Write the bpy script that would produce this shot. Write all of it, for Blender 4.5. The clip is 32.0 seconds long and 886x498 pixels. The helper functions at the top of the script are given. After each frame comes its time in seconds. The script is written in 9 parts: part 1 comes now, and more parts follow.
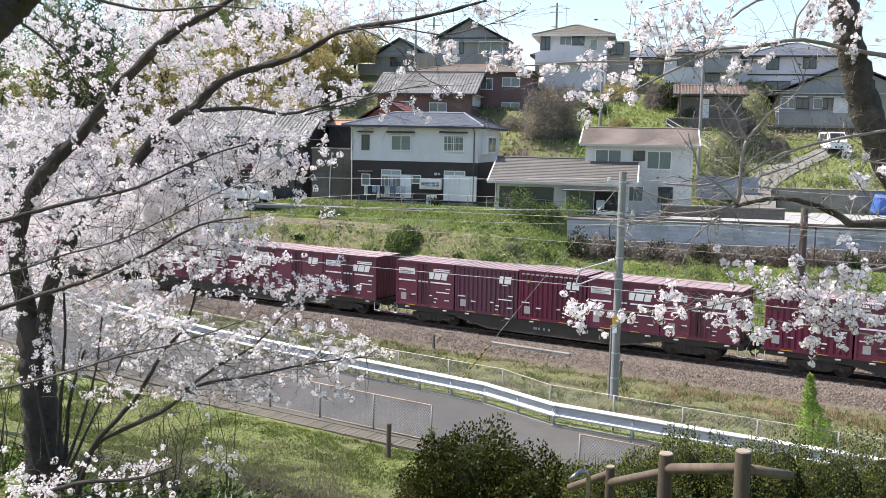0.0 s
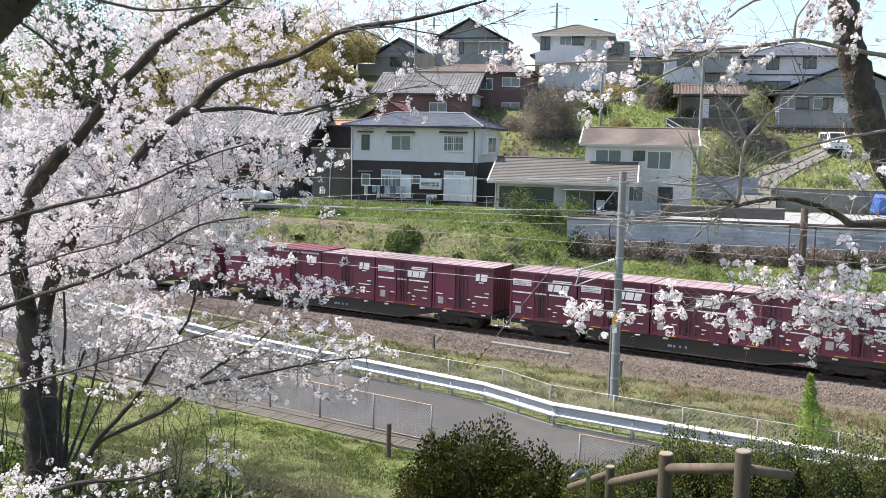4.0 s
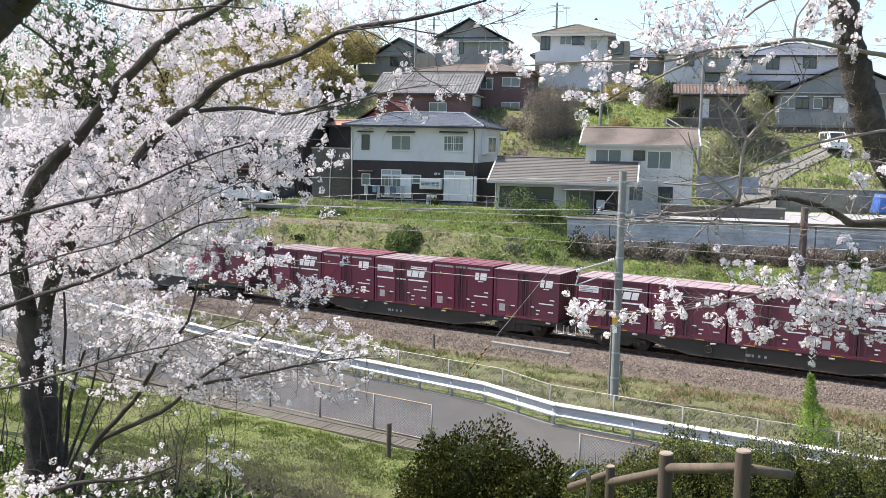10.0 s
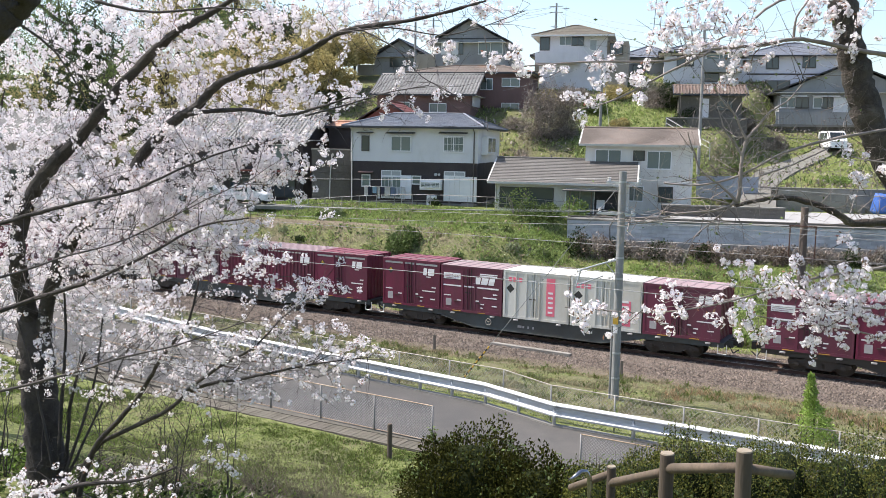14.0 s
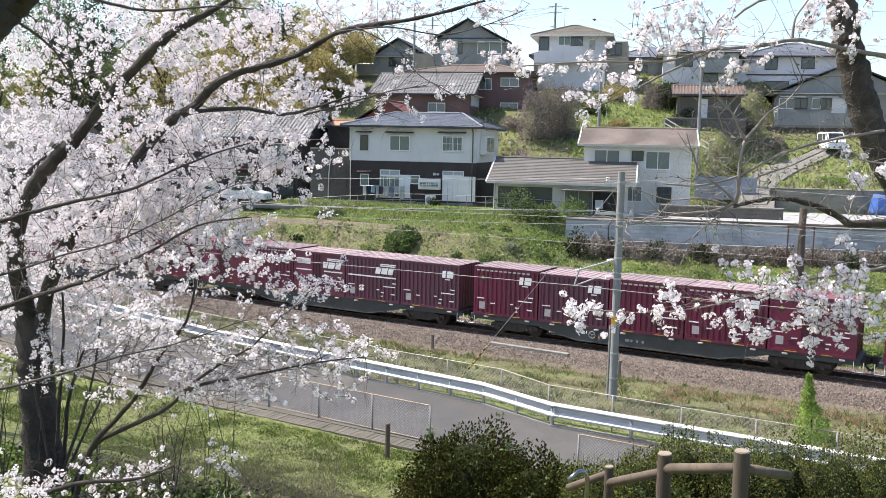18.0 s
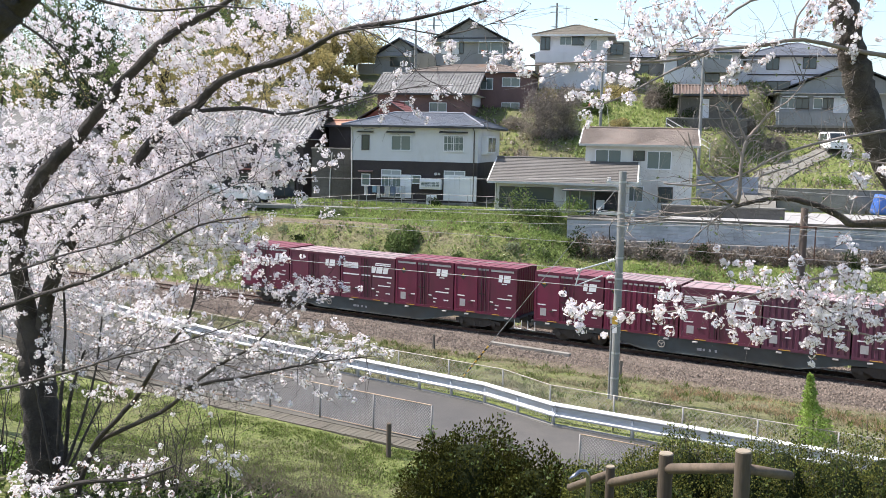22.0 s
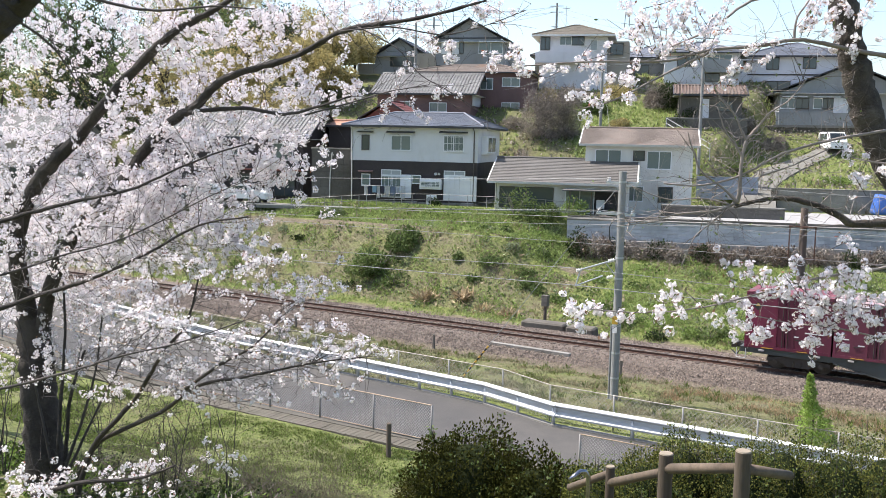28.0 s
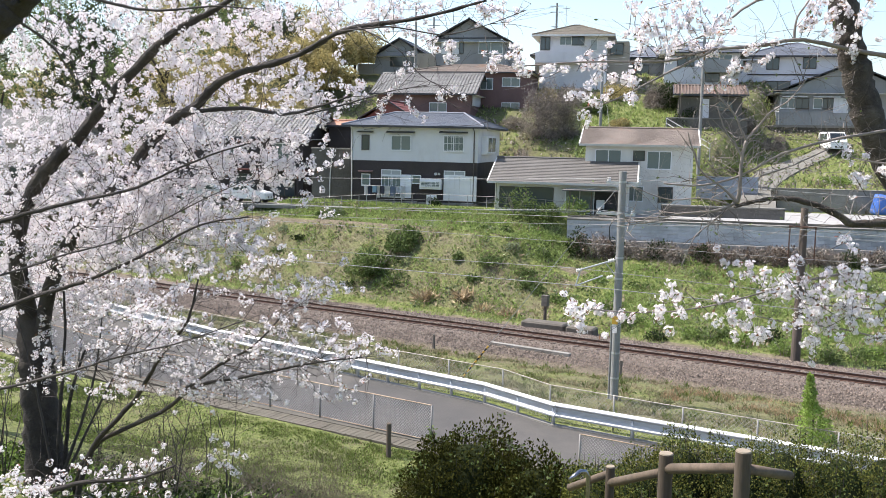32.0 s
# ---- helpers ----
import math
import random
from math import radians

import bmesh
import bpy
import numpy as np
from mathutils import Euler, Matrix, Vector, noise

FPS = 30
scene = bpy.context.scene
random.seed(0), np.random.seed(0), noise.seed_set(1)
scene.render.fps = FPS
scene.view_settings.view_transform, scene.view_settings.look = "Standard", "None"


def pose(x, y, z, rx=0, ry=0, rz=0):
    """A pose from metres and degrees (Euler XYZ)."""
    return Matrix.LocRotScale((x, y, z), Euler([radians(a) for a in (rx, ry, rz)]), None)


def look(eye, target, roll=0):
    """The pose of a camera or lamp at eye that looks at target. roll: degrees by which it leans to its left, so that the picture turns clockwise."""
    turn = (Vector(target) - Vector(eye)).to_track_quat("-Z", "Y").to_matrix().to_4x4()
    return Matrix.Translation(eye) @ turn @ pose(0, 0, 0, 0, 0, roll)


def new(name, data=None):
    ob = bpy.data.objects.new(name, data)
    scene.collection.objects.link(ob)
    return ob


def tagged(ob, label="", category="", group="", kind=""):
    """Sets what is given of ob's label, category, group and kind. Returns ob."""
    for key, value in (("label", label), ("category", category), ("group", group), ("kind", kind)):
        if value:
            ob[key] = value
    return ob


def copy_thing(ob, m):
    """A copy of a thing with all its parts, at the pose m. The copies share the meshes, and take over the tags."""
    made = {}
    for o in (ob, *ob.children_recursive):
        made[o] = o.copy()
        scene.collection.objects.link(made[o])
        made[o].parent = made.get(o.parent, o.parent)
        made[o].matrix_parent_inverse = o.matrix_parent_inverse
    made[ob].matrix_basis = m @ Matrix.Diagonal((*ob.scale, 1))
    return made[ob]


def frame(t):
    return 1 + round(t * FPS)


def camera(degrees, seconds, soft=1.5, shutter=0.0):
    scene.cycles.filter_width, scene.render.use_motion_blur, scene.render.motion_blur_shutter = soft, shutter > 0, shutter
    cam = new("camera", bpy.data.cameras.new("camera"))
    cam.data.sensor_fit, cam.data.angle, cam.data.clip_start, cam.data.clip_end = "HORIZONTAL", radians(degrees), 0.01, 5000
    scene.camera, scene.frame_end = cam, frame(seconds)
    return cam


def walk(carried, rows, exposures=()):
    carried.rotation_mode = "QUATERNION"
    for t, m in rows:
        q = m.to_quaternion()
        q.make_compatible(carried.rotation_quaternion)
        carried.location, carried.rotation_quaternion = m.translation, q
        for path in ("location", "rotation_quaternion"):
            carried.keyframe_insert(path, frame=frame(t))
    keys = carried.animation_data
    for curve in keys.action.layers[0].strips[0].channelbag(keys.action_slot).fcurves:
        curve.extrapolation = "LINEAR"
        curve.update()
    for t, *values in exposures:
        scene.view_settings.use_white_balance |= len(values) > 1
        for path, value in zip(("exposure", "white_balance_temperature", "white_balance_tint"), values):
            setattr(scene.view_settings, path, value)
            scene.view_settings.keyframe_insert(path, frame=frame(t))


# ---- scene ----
# The camera stands on a wooded bank above a single railway line that runs along x; rail head at z = 0, track centre at y = 0.
EYE = Vector((0.0, -44.83, 9.99))
YAW = 30.18


def aim(yaw=0.0, pitch=0.0, roll=0.0):
    """The camera's pose, turned by small angles in degrees from its rest (left, up, clockwise picture)."""
    a, b = radians(YAW + yaw), radians(6.458 - pitch)
    way = Vector((-math.sin(a) * math.cos(b), math.cos(a) * math.cos(b), -math.sin(b)))
    return look(EYE, EYE + way, 1.197 + roll)


cam = camera(50.62, 32.0, soft=0.6)
walk(cam, [(0.0, aim()), (9.0, aim()), (11.5, aim(0.02, -0.02, -0.1)), (13.5, aim(0.02, 0.03, -0.2)), (14.5, aim(0.02, 0.04, -0.2)), (17.0, aim(-0.05, 0.03, -0.06)),
           (19.0, aim(-0.09)), (20.5, aim(-0.08)), (22.0, aim()), (32.0, aim())],
     exposures=[(0.0, 1.01), (6.0, 1.01), (9.0, 1.03), (11.5, 0.98), (13.0, 0.94), (14.5, 0.95), (17.0, 1.03), (20.0, 1.05), (28.0, 1.03), (32.0, 1.02)])

# ---- light ----
SUN_EL, SUN_DIR = radians(57), Vector((-0.98, -0.18, 0)).normalized()
world = bpy.data.worlds.new("world")
scene.world = world
world.use_nodes = True
sky = world.node_tree.nodes.new("ShaderNodeTexSky")
sky.sky_type, sky.sun_disc = "NISHITA", False
sky.sun_elevation = SUN_EL
sky.sun_rotation = math.atan2(SUN_DIR.x, SUN_DIR.y)
sky.air_density, sky.dust_density, sky.ozone_density = 1.0, 1.6, 1.0
backg = world.node_tree.nodes["Background"]
backg.inputs["Strength"].default_value = 0.13
world.node_tree.links.new(sky.outputs[0], backg.inputs[0])
sun = new("sun", bpy.data.lights.new("sun", "SUN"))
sun.data.energy, sun.data.angle, sun.data.color = 4.6, radians(0.55), (1.0, 0.93, 0.868)
to_sun = SUN_DIR * math.cos(SUN_EL) + Vector((0, 0, math.sin(SUN_EL)))
sun.matrix_world = look(to_sun * 150, (0, 0, 0))

# ---- helpers ----
RIGHT = Vector((0.8644, 0.5027, 0))
AHEAD = Vector((-0.5027, 0.8644, 0))


def at(l, d, z):
    """A place l metres to the side of the camera's line and d metres ahead of it, at height z."""
    p = Vector((EYE.x, EYE.y, 0)) + RIGHT * l + AHEAD * d
    return Vector((p.x, p.y, z))


def smooth(a, b, x):
    t = np.clip((x - a) / (b - a), 0, 1)
    return t * t * (3 - 2 * t)


def box(bm, x0, x1, y0, y1, z0, z1, m=None):
    vs = [bm.verts.new((x, y, z)) for z in (z0, z1) for y in (y0, y1) for x in (x0, x1)]
    for f in ((0, 2, 3, 1), (4, 5, 7, 6), (0, 1, 5, 4), (2, 6, 7, 3), (0, 4, 6, 2), (1, 3, 7, 5)):
        bm.faces.new([vs[i] for i in f])
    if m is not None:
        for v in vs:
            v.co = m @ v.co
    return bm


def boxes(*rows):
    bm = bmesh.new()
    for r in rows:
        box(bm, *r)
    return bm


def soft_box(x0, x1, y0, y1, z0, z1, r=0.01):
    bm = boxes((x0, x1, y0, y1, z0, z1))
    bmesh.ops.bevel(bm, geom=bm.edges[:], offset=r, segments=1, affect="EDGES")
    return bm


def rod(bm, p, q, r, n=8, r2=None):
    """A round bar from p to q."""
    p, q = Vector(p), Vector(q)
    r2 = r if r2 is None else r2
    w = (q - p).normalized()
    u = w.orthogonal().normalized()
    v = w.cross(u)
    rings = []
    for c, rr in ((p, r), (q, r2)):
        rings.append([bm.verts.new(c + (u * math.cos(2 * math.pi * i / n) + v * math.sin(2 * math.pi * i / n)) * rr) for i in range(n)])
    for i in range(n):
        bm.faces.new((rings[0][i], rings[0][(i + 1) % n], rings[1][(i + 1) % n], rings[1][i]))
    bm.faces.new(rings[0][::-1])
    bm.faces.new(rings[1])
    return bm


def tube(bm, pts, radii, n=6):
    """A tapered limb through the points."""
    pts = [Vector(p) for p in pts]
    rings, u = [], None
    for i, c in enumerate(pts):
        w = (pts[min(i + 1, len(pts) - 1)] - pts[max(i - 1, 0)]).normalized()
        u = w.orthogonal().normalized() if u is None else (u - w * u.dot(w)).normalized()
        v = w.cross(u)
        rings.append([bm.verts.new(c + (u * math.cos(2 * math.pi * k / n) + v * math.sin(2 * math.pi * k / n)) * radii[i]) for k in range(n)])
    for a, b in zip(rings, rings[1:]):
        for k in range(n):
            bm.faces.new((a[k], a[(k + 1) % n], b[(k + 1) % n], b[k]))
    bm.faces.new(rings[0][::-1])
    bm.faces.new(rings[-1])
    return bm


def prism(bm, outline, y0, y1):
    """A slab with its outline in x and z, from y0 to y1."""
    a = [bm.verts.new((x, y0, z)) for x, z in outline]
    b = [bm.verts.new((x, y1, z)) for x, z in outline]
    bm.faces.new(a)
    bm.faces.new(b[::-1])
    for i in range(len(a)):
        j = (i + 1) % len(a)
        bm.faces.new((a[j], a[i], b[i], b[j]))
    return bm


def mesh_of(name, bm, material, shade=False):
    me = bpy.data.meshes.new(name)
    bmesh.ops.recalc_face_normals(bm, faces=bm.faces)
    bm.to_mesh(me)
    bm.free()
    if shade:
        me.polygons.foreach_set("use_smooth", [True] * len(me.polygons))
    me.materials.append(material)
    return me


def part(name, bm, material, parent=None, label="", m=None, shade=False):
    """Links a bmesh (or a mesh) as one object, under a thing or under a part."""
    me = bm if isinstance(bm, bpy.types.Mesh) else mesh_of(name, bm, material, shade)
    ob = new(name, me)
    if parent is not None:
        ob.parent = parent
    if m is not None:
        ob.matrix_basis = m
    if label:
        ob["label"] = label
    return ob


def thing(name, m, label, category, group="", kind=""):
    ob = new(name)
    ob.empty_display_size = 0.2
    ob.matrix_basis = m
    return tagged(ob, label, category, group, kind)


def raw_mesh(name, verts, faces, material):
    me = bpy.data.meshes.new(name)
    me.from_pydata(verts, [], faces)
    me.materials.append(material)
    return me


# ---- materials ----
def mat(name, a, b=None, rough=0.7, metal=0.0, scale=2.0, fine=30.0, bump=0.15, dirt=None, dirt_amount=0.35, stretch=(1, 1, 1),
        vary=0.0, island=0.0, lit=0.0, world_space=False, spec=0.5):
    """Two colours mixed by coarse and fine noise, dirt in blotches or streaks, fine relief."""
    m = bpy.data.materials.new(name)
    m.use_nodes = True
    nt = m.node_tree
    n, l = nt.nodes, nt.links
    bsdf = n["Principled BSDF"]
    b = b or tuple(c * 0.8 for c in a)
    if world_space:
        geo = n.new("ShaderNodeNewGeometry")
        src = geo.outputs["Position"]
    else:
        src = n.new("ShaderNodeTexCoord").outputs["Object"]
    mp = n.new("ShaderNodeMapping")
    mp.inputs["Scale"].default_value = stretch
    l.new(src, mp.inputs["Vector"])

    def noise_at(s, detail=4.0, rgh=0.6):
        t = n.new("ShaderNodeTexNoise")
        t.inputs["Scale"].default_value, t.inputs["Detail"].default_value, t.inputs["Roughness"].default_value = s, detail, rgh
        l.new(mp.outputs[0], t.inputs["Vector"])
        return t.outputs["Fac"]

    def ramp(fac, lo, hi):
        r = n.new("ShaderNodeMapRange")
        r.inputs["From Min"].default_value, r.inputs["From Max"].default_value = lo, hi
        l.new(fac, r.inputs["Value"])
        return r.outputs[0]

    def mix(fac, c1, c2):
        x = n.new("ShaderNodeMix")
        x.data_type = "RGBA"
        for sock, val in ((x.inputs[0], fac), (x.inputs[6], c1), (x.inputs[7], c2)):
            if isinstance(val, tuple):
                sock.default_value = (*val, 1) if len(val) == 3 else val
            elif isinstance(val, float):
                sock.default_value = val
            else:
                l.new(val, sock)
        return x.outputs[2]

    coarse, grain = noise_at(scale), noise_at(fine, 3.0, 0.7)
    add = n.new("ShaderNodeMath")
    add.operation = "MULTIPLY_ADD"
    l.new(grain, add.inputs[0])
    add.inputs[1].default_value = 0.45
    l.new(coarse, add.inputs[2])
    col = mix(ramp(add.outputs[0], 0.5, 0.95), a, b)
    if dirt:
        col = mix(ramp(noise_at(scale * 0.45, 6.0, 0.7), 0.72 - dirt_amount, 0.85), col, dirt)
    if vary or island:
        v = n.new("ShaderNodeHueSaturation")
        r = n.new("ShaderNodeMapRange")
        k = vary or island
        r.inputs["To Min"].default_value, r.inputs["To Max"].default_value = 1 - k, 1 + k
        if vary:
            l.new(n.new("ShaderNodeObjectInfo").outputs["Random"], r.inputs["Value"])
        else:
            l.new(n.new("ShaderNodeNewGeometry").outputs["Random Per Island"], r.inputs["Value"])
        l.new(r.outputs[0], v.inputs["Value"])
        l.new(col, v.inputs["Color"])
        col = v.outputs[0]
    l.new(col, bsdf.inputs["Base Color"])
    rr = n.new("ShaderNodeMapRange")
    rr.inputs["To Min"].default_value, rr.inputs["To Max"].default_value = max(0.03, rough - 0.1), min(1, rough + 0.1)
    l.new(coarse, rr.inputs["Value"])
    l.new(rr.outputs[0], bsdf.inputs["Roughness"])
    bsdf.inputs["Metallic"].default_value = metal
    bsdf.inputs["Specular IOR Level"].default_value = spec
    if bump:
        bp = n.new("ShaderNodeBump")
        bp.inputs["Strength"].default_value, bp.inputs["Distance"].default_value = bump, 0.6 / fine
        l.new(grain, bp.inputs["Height"])
        l.new(bp.outputs[0], bsdf.inputs["Normal"])
    if lit:
        # thin leaf or petal: part of the light passes through
        tr = n.new("ShaderNodeBsdfTranslucent")
        l.new(col, tr.inputs["Color"])
        ms = n.new("ShaderNodeMixShader")
        ms.inputs[0].default_value = lit
        l.new(bsdf.outputs[0], ms.inputs[1])
        l.new(tr.outputs[0], ms.inputs[2])
        l.new(ms.outputs[0], n["Material Output"].inputs["Surface"])
    return m


def glass_mat(name, tint=(0.02, 0.025, 0.03), rough=0.06):
    m = bpy.data.materials.new(name)
    m.use_nodes = True
    b = m.node_tree.nodes["Principled BSDF"]
    b.inputs["Base Color"].default_value = (*tint, 1)
    b.inputs["Roughness"].default_value = rough
    b.inputs["Specular IOR Level"].default_value = 0.8
    return m


M = {}
M["asphalt"] = mat("asphalt", (0.046, 0.0445, 0.0435), (0.074, 0.07, 0.067), 0.9, scale=0.5, fine=40, bump=0.3, dirt=(0.105, 0.096, 0.086), dirt_amount=0.3, world_space=True)
M["concrete"] = mat("concrete", (0.27, 0.26, 0.235), (0.19, 0.18, 0.165), 0.85, scale=0.8, fine=14, bump=0.3, dirt=(0.13, 0.12, 0.1), world_space=True)
M["concrete_pale"] = mat("pale_concrete", (0.4, 0.385, 0.36), (0.3, 0.285, 0.265), 0.85, scale=0.8, fine=14, bump=0.3, dirt=(0.2, 0.185, 0.16), world_space=True)
M["road_pale"] = mat("pale_asphalt", (0.35, 0.345, 0.34), (0.28, 0.277, 0.274), 0.9, scale=0.4, fine=30, bump=0.2, dirt=(0.22, 0.215, 0.21), world_space=True)
M["wall_block"] = mat("retaining_block", (0.6, 0.605, 0.62), (0.48, 0.485, 0.5), 0.85, scale=0.6, fine=12, bump=0.3, dirt=(0.2, 0.2, 0.2), vary=0.12, world_space=True)
M["stone_mid"] = mat("weathered_grey_wall", (0.34, 0.32, 0.29), (0.24, 0.222, 0.2), 0.9, scale=0.5, fine=8, bump=0.4, dirt=(0.12, 0.11, 0.095), vary=0.1, world_space=True)
M["stone_dark"] = mat("weathered_wall", (0.16, 0.145, 0.13), (0.09, 0.08, 0.07), 0.9, scale=0.5, fine=8, bump=0.4, dirt=(0.06, 0.055, 0.04), world_space=True)
M["ballast"] = mat("ballast_stone", (0.235, 0.19, 0.158), (0.15, 0.117, 0.096), 0.9, scale=1.5, fine=10, bump=0.5, island=0.6, world_space=True)
M["ballast_bed"] = mat("ballast_bed", (0.17, 0.138, 0.116), (0.075, 0.058, 0.047), 0.95, scale=7, fine=22, bump=1.0, world_space=True)
M["rail"] = mat("rusty_rail", (0.115, 0.058, 0.038), (0.07, 0.036, 0.026), 0.7, scale=3, fine=40)
M["rail_top"] = mat("worn_rail_head", (0.45, 0.42, 0.4), (0.3, 0.25, 0.22), 0.3, 0.9, scale=3, fine=40)
M["sleeper"] = mat("sleeper", (0.075, 0.056, 0.047), (0.045, 0.033, 0.027), 0.9, scale=2, fine=20)
M["galv"] = mat("galvanised_steel", (0.5, 0.51, 0.52), (0.38, 0.39, 0.4), 0.45, 0.6, scale=3, fine=30, bump=0.05)
M["guard"] = mat("guardrail_paint", (0.54, 0.55, 0.56), (0.47, 0.48, 0.49), 0.4, 0.0, scale=1.5, fine=25, bump=0.05, dirt=(0.5, 0.49, 0.46), dirt_amount=0.2)
M["post_grey"] = mat("grey_post", (0.3, 0.3, 0.3), (0.2, 0.19, 0.18), 0.6, 0.2, scale=3, fine=30)
M["rail_pale"] = mat("pale_pipe", (0.42, 0.39, 0.34), (0.3, 0.27, 0.23), 0.6, 0.1, scale=3, fine=30)
M["wire_mesh"] = mat("fence_wire", (0.36, 0.35, 0.34), (0.25, 0.24, 0.23), 0.5, 0.5, scale=3, fine=30, bump=0)
M["gutter_slab"] = mat("mossy_slab", (0.11, 0.1, 0.085), (0.07, 0.065, 0.055), 0.9, scale=0.8, fine=14, bump=0.4, dirt=(0.06, 0.06, 0.04), world_space=True)
M["steel_tube"] = mat("polished_tube", (0.3, 0.3, 0.31), (0.22, 0.22, 0.23), 0.25, 1.0, scale=3, fine=30, bump=0.02)
M["pole"] = mat("concrete_pole", (0.3, 0.3, 0.295), (0.22, 0.22, 0.215), 0.8, scale=1.2, fine=18, dirt=(0.2, 0.2, 0.19))
M["pole_wood"] = mat("wooden_pole", (0.13, 0.1, 0.08), (0.07, 0.055, 0.045), 0.85, scale=1.2, fine=20, stretch=(1, 1, 0.15))
M["log_post"] = mat("dark_log_post", (0.06, 0.042, 0.03), (0.026, 0.018, 0.013), 0.9, scale=5, fine=40, bump=0.25, stretch=(1, 1, 0.15), dirt=(0.12, 0.095, 0.07))
M["log"] = mat("log_wood", (0.16, 0.118, 0.084), (0.06, 0.044, 0.032), 0.9, scale=6, fine=40, bump=0.25, stretch=(1, 1, 1), dirt=(0.1, 0.08, 0.06))
M["log_end"] = mat("log_end", (0.27, 0.23, 0.17), (0.19, 0.155, 0.115), 0.85, scale=8, fine=60)
M["cable"] = mat("overhead_wire", (0.3, 0.31, 0.3), (0.2, 0.2, 0.2), 0.5, 0.5, bump=0)
# ---- ground ----
ROT = radians(18)          # the house row and its road stand at 18 degrees to the track


def behind(x, y):
    """Metres behind the line of the house fronts."""
    return -(x + 34.3) * math.sin(ROT) + (y - 19.1) * math.cos(ROT)


def wall_y(x):
    """The line of the road's retaining wall."""
    return 14.9 + (x + 24.6) * 0.325


def ground_z(x, y):
    x, y = np.asarray(x, float), np.asarray(y, float)
    near = np.interp(y, [-90, -60, -48, -44.8, -41, -37, -34, -30, -26, -22.5, -21, -20.6, -14.2, -13.4, -6, -4.5, 3.4, 5.0],
                     [11, 9.0, 7.9, 7.75, 6.9, 5.6, 4.5, 2.5, 1.0, 0.75, 0.62, 0.42, 0.42, 0.3, -0.28, -0.5, -0.5, -0.3])
    near = near + 0.75 * smooth(-8, -3, x) * smooth(-27, -34, y) * smooth(-42, -38, y)
    # the far bank: steep grass on one side, a longer slope below the road wall on the other
    k = smooth(-30, -22, x)
    top_y = 10.6 * (1 - k) + (wall_y(x) - 0.05) * k
    top_z = 4.15 * (1 - k) + 2.9 * k
    u = np.clip((y - 5.0) / np.maximum(top_y - 5.0, 1), 0, 1)
    bank = -0.3 + (top_z + 0.3) * (u ** 1.05)
    q = behind(x, y)
    shelf = 4.15 + (5.25 - 4.15) * smooth(12.0, 15.0, y)
    shelf = shelf * (1 - k) + (2.9 + 2.1 * smooth(0.1, 0.75, y - wall_y(x))) * k
    far = np.where(y < top_y, bank, shelf)
    side = smooth(-21.5, -18.5, x)
    hill = np.interp(q, [-50, 8.2, 9.5, 14, 22, 28, 36, 42, 60, 120, 300], [-3, 0, 1.3, 5.1, 8.3, 10.4, 12.6, 12.8, 10, 2, -5])
    terrace = np.interp(q, [-50, 9.9, 10.5, 19, 22, 25.5, 34, 42, 60, 120, 300], [0, 0, 1.75, 4.1, 5.2, 7.0, 9, 10, 9, 2, -5])
    hill = hill * (1 - side) + terrace * side
    far = far + np.where(q > 0, hill, 0)
    z = np.where(y < 5.0, near, far)
    return z


def ground_at(x, y):
    return float(ground_z(x, y))


def spaced(lo, hi, step, far_lo, far_hi):
    mid = list(np.arange(lo, hi + 1e-6, step))
    out, s, v = [], step, hi
    while v < far_hi:
        s *= 1.35
        v += s
        out.append(v)
    pre, s, v = [], step, lo
    while v > far_lo:
        s *= 1.35
        v -= s
        pre.append(v)
    return np.array(pre[::-1] + mid + out)


